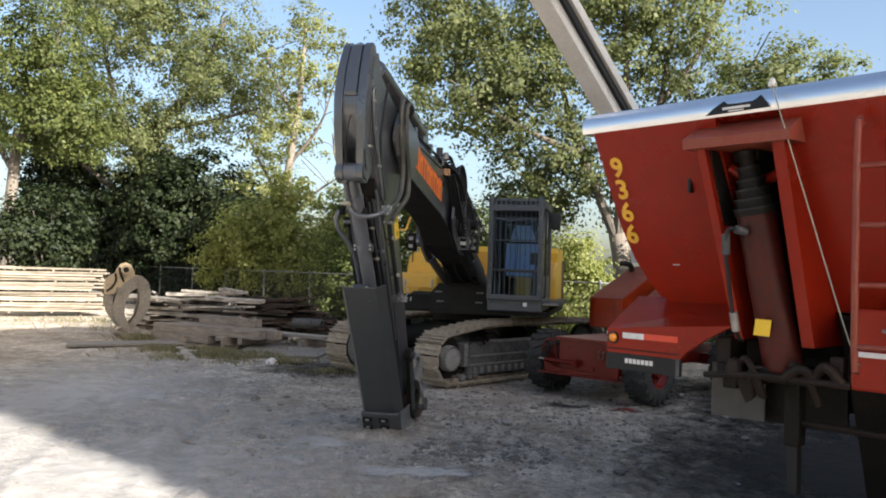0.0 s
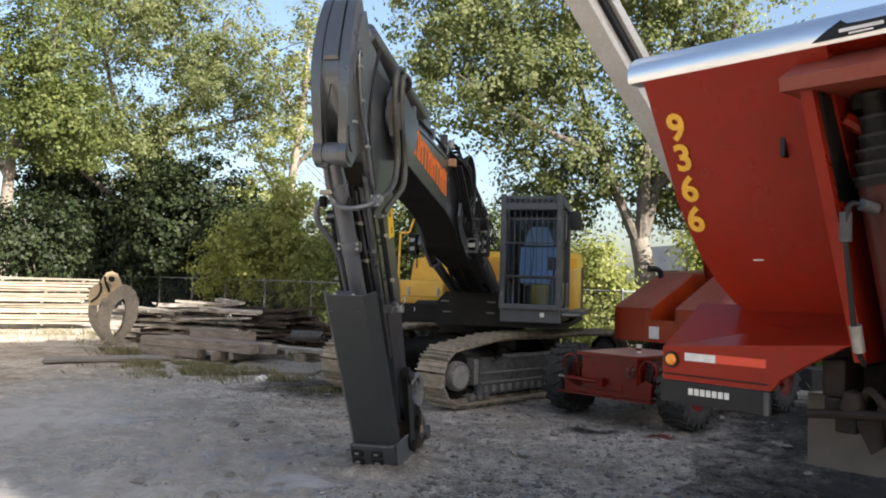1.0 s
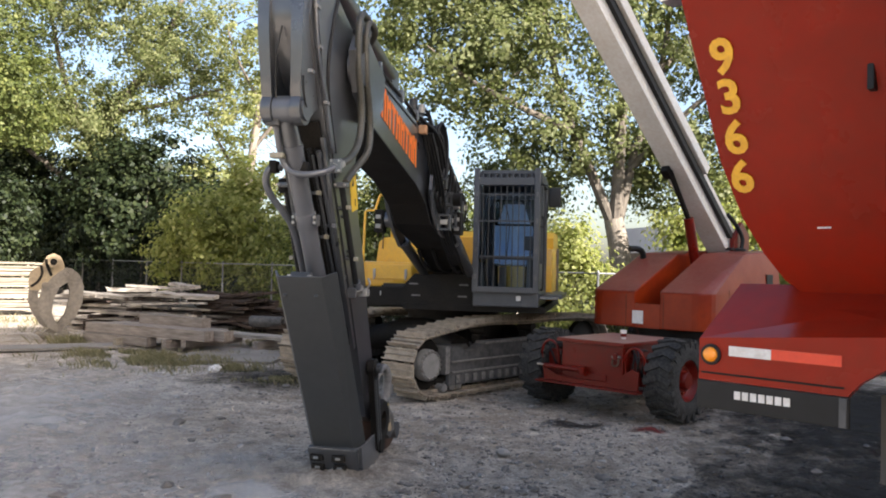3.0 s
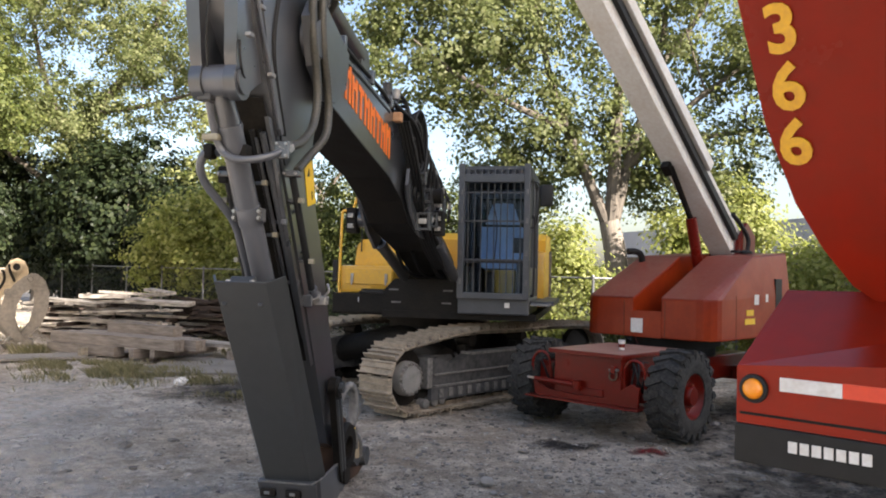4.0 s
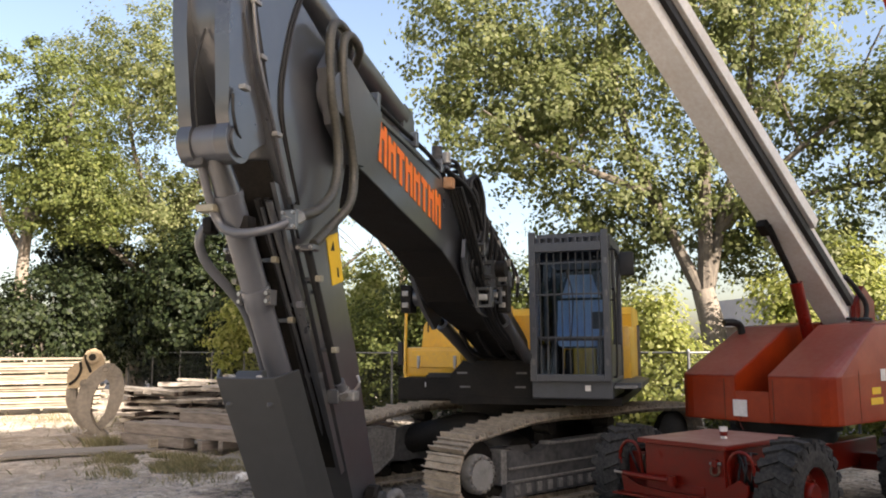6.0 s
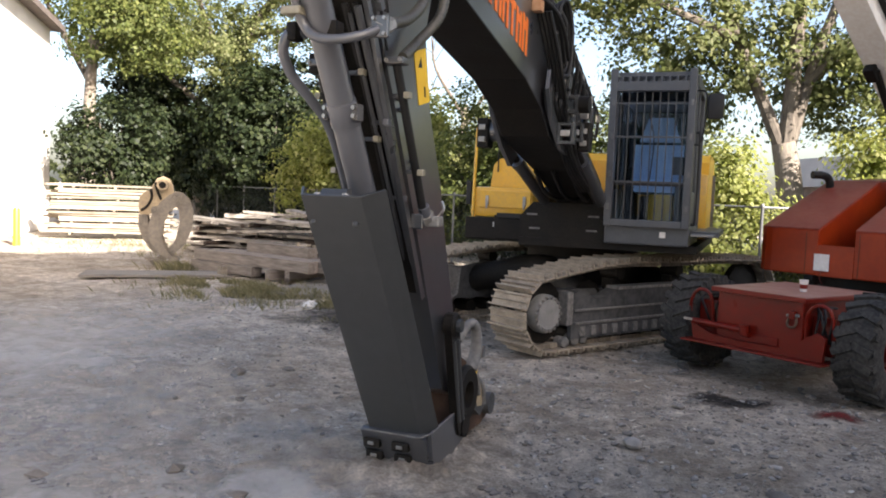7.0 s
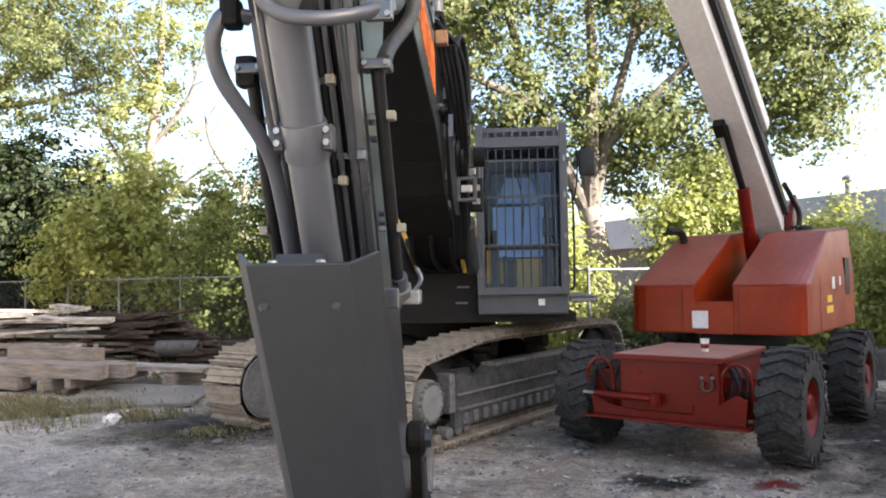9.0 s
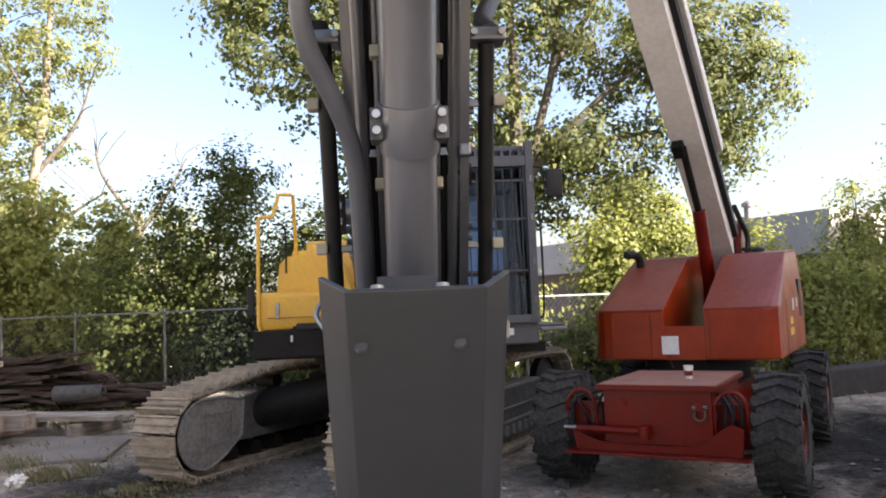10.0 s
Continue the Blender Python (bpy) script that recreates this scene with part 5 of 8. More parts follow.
for k, (s, z) in enumerate(((2.45, 3.20), (2.25, 3.05), (2.05, 2.86), (1.85, 2.68), (1.6, 2.5), (1.35, 2.34))):
    b = part("clamp_block", box((0.245, -s - 0.07, z - 0.06), (0.34 + 0.03 * (k % 2), -s + 0.07, z + 0.05)), M_FRAME if k % 2 else M_ARM, boom, bevel=0.012)
    part("cap_screw", rod(at(s, z + 0.0, 0.34), at(s, z, 0.385), 0.022, seg=8), M_SILVER, b, smooth=True)
for k in range(4):
    r = 0.26 + 0.035 * k
    part("side_hose", tube([at(2.9, 3.45, r), at(2.7, 3.1, r + 0.05), at(2.4, 2.75, r + 0.06), at(2.1, 2.45, r + 0.03), at(1.4, 2.15, r), at(0.4, 1.95, r - 0.05)], 0.019, seg=8), M_BLACK, boom, smooth=True)
tower = part("hose_tower", rod(at(2.9, 3.60, 0.16), at(2.9, 3.74, 0.16), 0.085, seg=20), M_CYL, boom, "grey ribbed swivel on the boom's shoulder", smooth=True)
for k in range(3):
    part("swivel_rib", rod(at(2.9, 3.63 + 0.035 * k, 0.16), at(2.9, 3.645 + 0.035 * k, 0.16), 0.10, seg=20), M_CYL, tower, smooth=True)
for k in range(6):
    d = 0.09 * k
    part("shoulder_hose", tube([at(2.86 - d, 3.60 - 0.4 * d, 0.12), at(2.78 - d, 3.74 - 0.4 * d, 0.20), at(2.66 - d, 3.72 - 0.4 * d, 0.27), at(2.62 - d, 3.5 - 0.4 * d, 0.31), at(2.6 - d, 3.2 - 0.3 * d, 0.33)], 0.020, seg=8, n=5), M_BLACK, boom, smooth=True)
# twin lift cylinders, and the valve blocks beside them
for r in (-0.36, 0.36):
    c = part("lift_cylinder", rod(at(-0.1, 1.84, r), at(1.2, 2.24, r), 0.075, seg=24), M_ARM, boom, "lift cylinder", smooth=True)
    part("rod", rod(at(1.2, 2.24, r), at(1.95, 2.49, r), 0.045, seg=20), M_PITCH, c, "greasy cylinder rod", smooth=True)
    part("rod_eye", rod(at(1.98, 2.50, r - 0.06), at(1.98, 2.50, r + 0.06), 0.10, seg=24), M_ARM, c, smooth=True)
    part("gland", rod(at(1.14, 2.222, r), at(1.26, 2.26, r), 0.085, seg=24), M_ARM, c, smooth=True)
    sg = 1 if r > 0 else -1
    s0 = 1.64 if r > 0 else 2.02
    vb = part("valve_block", box((r + 0.05 * sg, -s0 - 0.09, 2.33), (r + 0.17 * sg, -s0 + 0.09, 2.62)), M_PITCH, boom, "black valve block with two bright caps", bevel=0.014)
    for z in (2.41, 2.53):
        part("cap", box((r + 0.075 * sg, -s0 - 0.115, z - 0.026), (r + 0.145 * sg, -s0 - 0.085, z + 0.026)), M_SILVER, vb, bevel=0.006)
# brackets and hoses bunched on the cab side of the boom
br = part("hose_bracket", frame_ring((0.26, 2.68), (0.46, 2.86), 0.04, -1.98, -1.88), M_GUARD, boom, "dark grey hose bracket", bevel=0.008)
part("swivel", rod((0.46, -1.93, 2.77), (0.56, -1.93, 2.77), 0.085, seg=20), M_PITCH, br, smooth=True)
part("ear_plate", plate([(2.62, 3.08), (2.20, 3.16), (1.75, 3.12), (1.30, 2.98), (0.90, 2.78), (0.75, 2.52), (1.0, 2.32), (1.6, 2.26), (2.1, 2.32), (2.5, 2.55), (2.68, 2.82)], 0.30, 0.335), M_ARM, boom, "ribbed side plate", bevel=0.014, smooth=True)
for k in range(4):
    d = 0.035 * k
    part("hose_ring", tube([at(2.62, 3.30, 0.26 + d), at(2.56, 3.52 + 0.5 * d, 0.27 + d), at(2.46, 3.58 + 0.5 * d, 0.30 + d), at(2.36, 3.48, 0.33 + d), at(2.34, 3.28, 0.34 + d), at(2.42, 3.10 - d, 0.34 + d), at(2.54, 3.06 - d, 0.31 + d)], 0.02, seg=8, n=6), M_BLACK, boom, smooth=True)
for k in range(8):
    f = k / 7
    q = at(2.35 - 1.5 * f, 3.46 - 0.56 * f, 0.16 + 0.05 * (k % 2))
    cb = part("manifold_block", box((q.x - 0.06, q.y - 0.05, q.z - 0.06), (q.x + 0.1, q.y + 0.05, q.z + 0.05)), M_ARM, boom, bevel=0.012)
    part("cap_screw", rod((q.x + 0.1, q.y - 0.01, q.z), (q.x + 0.125, q.y - 0.01, q.z), 0.03, seg=10), M_CYL, cb, smooth=True)
for k, (q, w, z0, z1) in enumerate(((2.25, 0.16, 2.36, 2.56), (1.75, 0.14, 2.42, 2.60), (1.4, 0.16, 2.62, 2.80), (2.35, 0.12, 2.86, 3.0))):
    bk = part("plate_bracket", frame_ring((0.335, z0), (0.335 + w, z1), 0.028, -q - 0.045, -q + 0.045), M_GUARD, boom, "dark grey open bracket", bevel=0.006)
    part("bracket_nut", box((0.37, -q - 0.07, (z0 + z1) / 2 - 0.03), (0.335 + w - 0.035, -q - 0.04, (z0 + z1) / 2 + 0.03)), M_STEEL, bk, bevel=0.008)
part("ear_plate", plate([(2.62, 3.22), (2.30, 3.16), (1.92, 2.98), (1.62, 2.66), (1.52, 2.30), (1.75, 2.16), (2.1, 2.34), (2.42, 2.62), (2.6, 2.9)], -0.30, -0.26), M_ARM, boom, bevel=0.012, smooth=True)
part("valve", rod((0.33, -2.12, 2.86), (0.33, -2.12, 3.12), 0.05, seg=16), M_FRAME, boom, smooth=True)
part("valve_cap", rod((0.33, -2.12, 3.12), (0.33, -2.12, 3.17), 0.06, seg=8), M_SILVER, boom)
for k in range(9):
    f = k / 8
    p = at(2.55 - 2.0 * f, 3.50 - 0.62 * f, 0.22)
    part("hose_loop", tube([p + Vector((-0.12, 0, 0.02)), p + Vector((-0.02, 0.02, 0.13 + 0.03 * (k % 2))), p + Vector((0.09, 0.05, 0.09)), p + Vector((0.15, 0.1, -0.08)), p + Vector((0.12, 0.16, -0.30))], 0.019, seg=8, n=5), M_BLACK, boom, smooth=True)
    if k % 2 == 0:
        part("hose_ferrule", rod(p + Vector((0.15, 0.1, -0.05)), p + Vector((0.148, 0.115, -0.13)), 0.026, seg=10), M_STEEL, boom, smooth=True)
for k in range(5):
    r = 0.29 + 0.03 * k
    part("long_hose", tube([at(2.95, 3.62, 0.24), at(2.68, 3.42, r), at(2.5 - 0.05 * k, 3.0, r + 0.02), at(2.62 - 0.07 * k, 2.78 - 0.03 * k, r), at(2.3 - 0.1 * k, 2.55 - 0.02 * k, r - 0.01), at(1.6, 2.25, r - 0.02), at(0.5, 1.98, r - 0.08)], 0.02, seg=8, n=6), M_BLACK, boom, smooth=True)
for k in range(3):
    part("foot_hose", tube([at(1.0, 2.15, -0.2 + 0.2 * k), at(0.4, 1.92, -0.22 + 0.2 * k), at(0.05, 1.84, -0.1 + 0.15 * k), at(-0.15, 1.9, 0.0 + 0.1 * k)], 0.024, seg=8), M_BLACK, boom, smooth=True)

# arm (dipper)
arm = new("arm")
arm.parent = exc
tagged(arm, "charcoal dipper arm standing on the ground")
ARM = [(6.10, 4.36), (6.20, 4.30), (6.28, 4.08), (6.34, 3.72), (6.22, 3.42), (5.98, 3.0), (5.60, 2.36), (5.20, 1.60), (4.86, 0.92), (4.66, 0.50), (4.46, 0.42), (4.40, 0.62), (4.49, 1.0), (4.70, 1.50), (4.84, 1.90), (5.07, 2.36), (5.18, 2.80), (5.05, 3.22), (5.08, 3.62), (5.36, 3.90), (5.98, 4.14)]
part("arm_box", plate(ARM, -0.185, 0.185), M_ARM, arm, bevel=0.014)


def pinch(bm):
    """The head is slim at the top and at the pin, and fullest between."""
    stops = ((2.7, 0.77), (3.15, 0.77), (3.45, 0.86), (3.8, 0.90), (4.15, 0.88), (4.5, 0.76))
    for v in bm.verts:
        for (za, fa), (zb, fb) in zip(stops, stops[1:]):
            if za <= v.co.z <= zb:
                v.co.x *= fa + (fb - fa) * (v.co.z - za) / (zb - za)
                break
    return bm


CHEEK = [(6.12, 4.44), (6.20, 4.45), (6.27, 4.40), (6.33, 4.27), (6.38, 4.14), (6.43, 3.96), (6.46, 3.78), (6.46, 3.58), (6.44, 3.42), (6.425, 3.28), (6.415, 3.16)]
CHEEK += [(6.31 + 0.118 * math.cos(radians(a)), 3.035 + 0.118 * math.sin(radians(a))) for a in range(40, -161, -20)]
CHEEK += [(6.10, 3.06), (5.98, 3.12), (5.9, 3.3), (5.92, 3.7), (6.0, 4.1)]
for r in (-0.195, 0.095):
    part("top_cheek", pinch(plate(CHEEK, r, r + 0.10)), M_ARM, arm, bevel=0.034, smooth=True)
part("head_plate", pinch(plate([(6.20, 4.44), (6.275, 4.405), (6.337, 4.275), (6.387, 4.145), (6.438, 3.965), (6.462, 3.86), (6.44, 3.83), (6.36, 4.10), (6.29, 4.26), (6.2, 4.38)], -0.075, 0.075)), M_ARM, arm, bevel=0.006, smooth=True)
part("front_web", pinch(plate([(6.20, 4.36), (6.29, 4.26), (6.36, 4.08), (6.43, 3.80), (6.415, 3.66), (6.35, 3.48), (6.22, 3.30), (6.08, 3.17), (6.04, 3.3), (6.1, 4.2)], -0.12, 0.12)), M_ARM, arm, bevel=0.01, smooth=True)
part("top_pin", rod(at(6.17, 4.36, -0.15), at(6.17, 4.36, 0.15), 0.06, seg=24), M_PITCH, arm, smooth=True)
part("cylinder_pin", rod(at(6.31, 3.035, -0.16), at(6.31, 3.035, 0.16), 0.05, seg=24), M_STEEL, arm, smooth=True)
for r in (-0.168, 0.153):
    part("pin_boss", rod(at(6.31, 3.035, r), at(6.31, 3.035, r + 0.015), 0.085, seg=28), M_ARM, arm, smooth=True)
for r in (-0.285, 0.265):
    part("boom_pin_boss", rod(at(5.42, 3.55, r), at(5.42, 3.55, r + 0.03), 0.11, seg=28), M_ARM, arm, smooth=True)
part("arm_seam", plate([(6.0, 3.2), (5.98, 3.2), (5.7, 2.6), (5.72, 2.6)], 0.186, 0.192), M_PITCH, arm)
sk = part("warning_decal", plate([(5.35, 2.66), (5.185, 2.71), (5.085, 2.40), (5.245, 2.36)], 0.1865, 0.1905), M_DECALY, arm, "yellow warning decal with a triangle and arrow")
part("decal_triangle", plate([(5.25, 2.645), (5.228, 2.585), (5.285, 2.578)], 0.1906, 0.1925), M_BLACK, sk)
part("decal_arrow", plate([(5.19, 2.48), (5.168, 2.48), (5.155, 2.42), (5.177, 2.42)], 0.1906, 0.1925), M_BLACK, sk)
# arm cylinder seen from the front: barrel, collar, eye
def on_axis(z, off=0.0, r=0.0):
    return at(6.31 - (3.035 - z) * 0.61 + off, z, r)


cyl = part("bucket_cylinder", rod(on_axis(2.80), on_axis(1.25), 0.076, seg=32), M_CYL, arm, "grey hydraulic cylinder in front of the arm", smooth=True)
part("collar", rod(on_axis(2.31), on_axis(2.19), 0.083, seg=32), M_CYL, cyl, "clamp band round the barrel", bevel=0.003, smooth=True)
part("head_band", rod(on_axis(2.80), on_axis(2.77), 0.081, seg=32), M_CYL, cyl, smooth=True)
part("cylinder_eye", rod(at(6.31, 3.035, -0.07), at(6.31, 3.035, 0.07), 0.10, seg=28), M_CYL, cyl, smooth=True)
part("eye_neck", rod(at(6.30, 3.0), on_axis(2.79), 0.06, 0.074, seg=24), M_ARM, cyl, smooth=True)
part("rod", rod(on_axis(1.3), on_axis(0.6), 0.05, seg=20), M_STEEL, cyl, smooth=True)
for sgn in (-1, 1):
    q = on_axis(2.25, 0.02, 0.088 * sgn)
    lug = part("collar_lug", box((q.x - 0.018, q.y - 0.025, q.z - 0.045), (q.x + 0.018, q.y + 0.05, q.z + 0.045)), M_FRAME, cyl, bevel=0.006)
    for dz in (-0.022, 0.022):
        part("lug_bolt", rod(q + Vector((0, -0.045, dz)), q + Vector((0, -0.02, dz)), 0.012, seg=8), M_STEEL, lug)
part("port_block", box((0.03, -6.12, 2.60), (0.10, -6.03, 2.68)), M_PITCH, cyl, bevel=0.012, smooth=True)
# pipes along the arm on both sides, with clamps
for sgn in (-1, 1):
    runs = (([at(5.69, 2.53, 0.24 * sgn), at(5.48, 2.13, 0.245 * sgn), at(5.27, 1.73, 0.25 * sgn)], 0.026, M_BLACK, (0.2, 0.72)),
            ([on_axis(2.75, -0.185, 0.085 * sgn), on_axis(2.0, -0.185, 0.085 * sgn), on_axis(1.2, -0.185, 0.085 * sgn)], 0.012, M_ARM, (0.18, 0.40)),
            ([on_axis(2.78, -0.19, 0.135 * sgn), on_axis(2.0, -0.19, 0.135 * sgn), on_axis(1.2, -0.19, 0.135 * sgn)], 0.021, M_ARM, (0.355, 0.62)))
    for k, (pts, rad, mm, clamps) in enumerate(runs):
        p = part("arm_pipe", tube(pts, rad, seg=10, n=2), mm, arm, smooth=True)
        for f in clamps:
            q = pts[0].lerp(pts[2], f) + Vector(((rad + 0.012) * sgn if k != 1 else 0, -0.012, 0))
            part("pipe_clamp", box((q.x - 0.018, q.y - 0.024, q.z - 0.018), (q.x + 0.018, q.y + 0.024, q.z + 0.018)), M_BRASS if k != 2 else M_CYL, p, "cream clamp block", bevel=0.006)
            part("clamp_arm", box((min(q.x, q.x - 0.1 * sgn), q.y + 0.004, q.z - 0.012), (max(q.x, q.x - 0.1 * sgn), q.y + 0.022, q.z + 0.012)), M_ARM, p, bevel=0.004)
    # flange, elbow and end fitting
    q = at(5.69, 2.54, 0.24 * sgn)
    fl = part("elbow_flange", box((q.x - 0.055, q.y - 0.045, q.z - 0.016), (q.x + 0.055, q.y + 0.045, q.z + 0.024)), M_ARM, arm, bevel=0.01)
    for dx in (-0.04, 0.04):
        part("flange_bolt", rod((q.x + dx, q.y - 0.06, q.z + 0.004), (q.x + dx, q.y - 0.042, q.z + 0.004), 0.011, seg=6), M_STEEL, fl)
    q = at(5.22, 1.69, 0.255 * sgn)
    ft = part("end_fitting", rod(q + Vector((0, -0.06, 0.07)), q + Vector((0, 0.02, -0.02)), 0.036, seg=14), M_CYL, arm, "zinc hydraulic coupling", smooth=True)
    part("coupling_nut", rod(q + Vector((0, -0.02, 0.02)), q + Vector((0, 0.02, -0.015)), 0.05, seg=6), M_SILVER, ft)
    part("coupling_cap", box((q.x - 0.025, q.y - 0.01, q.z - 0.055), (q.x + 0.06 * sgn + 0.025, q.y + 0.07, q.z + 0.01)), M_SILVER, ft, bevel=0.012)
    part("coupling_handle", tube([q + Vector((0.05 * sgn, 0.05, 0.0)), q + Vector((0.08 * sgn, 0.07, 0.05)), q + Vector((0.06 * sgn, 0.09, 0.1))], 0.01, seg=6, n=4), M_STEEL, ft, smooth=True)
    part("clamp_bracket", box((min(q.x - 0.08 * sgn, q.x), q.y - 0.06, q.z - 0.07), (max(q.x - 0.08 * sgn, q.x), q.y + 0.04, q.z + 0.02)), M_ARM, ft, bevel=0.008)
    # clutch of small studs on the arm's face
    for z in (1.98, 2.02, 2.30, 2.36):
        q = on_axis(z, -0.34, 0.187 * sgn)
        part("stud", rod(q, q + Vector((0.022 * sgn, 0, 0)), 0.014, seg=8), M_ARM, arm, smooth=True)
# shadow between cylinder and arm, painted as a black sheet
part("front_shade_sheet", plate([(6.02, 3.0), (5.66, 2.40), (5.245, 1.60), (5.04, 1.20), (5.025, 1.205), (5.225, 1.605), (5.645, 2.405), (6.005, 3.005)], -0.15, 0.15), M_PITCH, arm, "dark sheet standing in for shadow behind the cylinder")
for sgn in (-1, 1):
    for off, r, rad in ((-0.215, 0.052, 0.020), (-0.22, 0.108, 0.017)):
        part("bundled_hose", tube([on_axis(2.80, off, r * sgn), on_axis(2.35, off - 0.01, (r + 0.008) * sgn), on_axis(1.9, off, r * sgn), on_axis(1.2, off, r * sgn)], rad, seg=8, n=4), M_BLACK, arm, smooth=True)
    part("edge_bar", plate([(5.99, 2.88), (5.94, 2.88), (5.02, 1.18), (5.07, 1.16)], 0.168 * sgn - 0.014, 0.168 * sgn + 0.014), M_ARM, arm, "flat bar along the arm", bevel=0.004)
# large looping hoses at the arm head, seen on the cab side
H1 = [(5.30, 3.97), (5.46, 4.0), (5.56, 3.92), (5.58, 3.74), (5.55, 3.52), (5.47, 3.30), (5.44, 3.10), (5.52, 2.90), (5.72, 2.76), (5.93, 2.69)]
H2 = [(5.18, 3.93), (5.32, 3.97), (5.42, 3.90), (5.43, 3.70), (5.38, 3.46), (5.29, 3.26), (5.25, 3.06), (5.32, 2.86), (5.48, 2.68), (5.66, 2.57)]
part("hose", tube([at(5.16, 3.90, 0.22)] + [at(s, z, 0.31) for s, z in H1], 0.029, seg=10, n=14, ripple=0.003), M_WRAP, arm, "thick hydraulic hose in an olive spiral wrap", smooth=True)
part("hose", tube([at(5.05, 3.86, 0.24)] + [at(s, z, 0.33 if z > 2.7 else 0.26) for s, z in H2], 0.029, seg=10, n=14, ripple=0.003), M_WRAP, arm, "thick hydraulic hose in an olive spiral wrap", smooth=True)
part("hose_nut", rod(at(5.93, 2.69, 0.31), at(6.03, 2.64, 0.29), 0.042, seg=6), M_SILVER, arm)
nf = part("nut_flange", box((0.255, -6.045, 2.60), (0.35, -6.015, 2.71)), M_ARM, arm, "square hose flange", bevel=0.008)
for dx, dz in ((0.272, 2.617), (0.333, 2.617), (0.272, 2.693), (0.333, 2.693)):
    part("flange_bolt", rod((dx, -6.06, dz), (dx, -6.04, dz), 0.010, seg=6), M_STEEL, nf)
part("cross_pipe", tube([at(6.03, 2.64, 0.29), at(6.10, 2.60, 0.23), at(6.155, 2.575, 0.12), at(6.165, 2.59, 0.01), at(6.17, 2.65, -0.055), at(6.22, 2.76, -0.075), at(6.30, 2.92, -0.075)], 0.025, seg=10), M_CYL, arm, "grey pipe bent across the cylinder", smooth=True)
part("cross_pipe_clamp", box((-0.15, -6.24, 2.69), (-0.04, -6.16, 2.73)), M_BRASS, arm, "cream clamp block", bevel=0.008)
part("eye_fitting", box((-0.12, -6.37, 2.91), (-0.03, -6.26, 2.955)), M_FRAME, arm, bevel=0.012)
part("elbow_hose", tube([at(5.97, 2.65, -0.16), at(6.03, 2.64, -0.225), at(6.02, 2.55, -0.268), at(5.95, 2.44, -0.258), at(5.84, 2.32, -0.20), at(5.72, 2.2, -0.16), at(5.58, 2.0, -0.15), at(5.36, 1.64, -0.15)], 0.028, seg=12), M_CYL, arm, "thick grey elbow hose", smooth=True)
part("elbow_block", box((-0.235, -6.06, 2.60), (-0.17, -5.97, 2.70)), M_PITCH, arm, bevel=0.02)
part("elbow_block", box((-0.30, -5.72, 2.48), (-0.22, -5.64, 2.60)), M_PITCH, arm, bevel=0.02)
part("lube_line", tube([at(6.42, 3.62, 0.0), at(6.47, 3.42, -0.01), at(6.44, 3.25, -0.03), at(6.41, 3.10, -0.035)], 0.007, seg=6), M_BLACK, arm, smooth=True)
part("lube_line", tube([at(6.40, 3.26, 0.165), at(6.40, 3.16, 0.17), at(6.36, 3.07, 0.17), at(6.32, 3.05, 0.165)], 0.009, seg=6), M_BLACK, arm, smooth=True)
part("steel_line", tube([at(6.20, 3.92, 0.19), at(6.26, 3.94, 0.205), at(6.30, 3.86, 0.205), at(6.22, 3.5, 0.205), at(6.05, 3.2, 0.205), at(5.86, 2.82, 0.205)], 0.011, seg=8), M_CYL, arm, "bent steel line on the arm's flank", smooth=True)
part("flank_strip", plate([(6.30, 3.86), (6.26, 3.86), (6.06, 3.30), (5.80, 2.80), (5.84, 2.78), (6.10, 3.28)], 0.186, 0.215), M_ARM, arm, "narrow cover strip over the lines", bevel=0.005)
for s, z in ((6.36, 3.30), (6.27, 3.80), (6.20, 3.52), (6.02, 3.14)):
    part("line_clip", box((0.19, -s - 0.03, z - 0.013), (0.228, -s + 0.03, z + 0.013)), M_SILVER, arm, bevel=0.004)
for k in range(2):
    part("arm_line", tube([at(5.70 + 0.03 * k, 4.12, 0.19), at(5.86 + 0.03 * k, 3.75, 0.19), at(5.93 + 0.03 * k, 3.3, 0.19), at(5.72 + 0.03 * k, 2.8, 0.19)], 0.009, seg=6), M_BLACK, arm, smooth=True)
# folded guard plate over the cylinder rod
def guard_outline(z):
    s = 4.86 + (z - 0.03) * 0.615
    return [(-0.262, s - 0.14), (-0.182, s), (0.182, s), (0.262, s - 0.14)]
guard_bm = bmesh.new()
rows = []
for z, lift in ((0.22, 0), (1.80, 1)):
    o = guard_outline(z)
    rows.append([guard_bm.verts.new((r, -s, z + (0.045 if lift and i in (0, 3) else 0.0))) for i, (r, s) in enumerate(o)])
for i in range(3):
    guard_bm.faces.new((rows[0][i], rows[0][i + 1], rows[1][i + 1], rows[1][i]))
bmesh.ops.recalc_face_normals(guard_bm, faces=guard_bm.faces)
bmesh.ops.solidify(guard_bm, geom=guard_bm.faces[:], thickness=0.016)
guard = part("rod_guard", guard_bm, M_GUARD, arm, "folded grey steel guard plate", bevel=0.003)
for x in (-0.145, 0.115):
    z = 1.655
    s = 4.86 + (z - 0.03) * 0.615
    part("guard_bolt", lathe([(0, 0.012), (0.014, 0.012), (0.02, 0.006), (0.022, 0), (0, 0)], 12, Matrix.Translation((x, -s - 0.002, z)) @ pose(0, 0, 0, 90 - 31, 0, 0)), M_GUARD, guard, smooth=True)
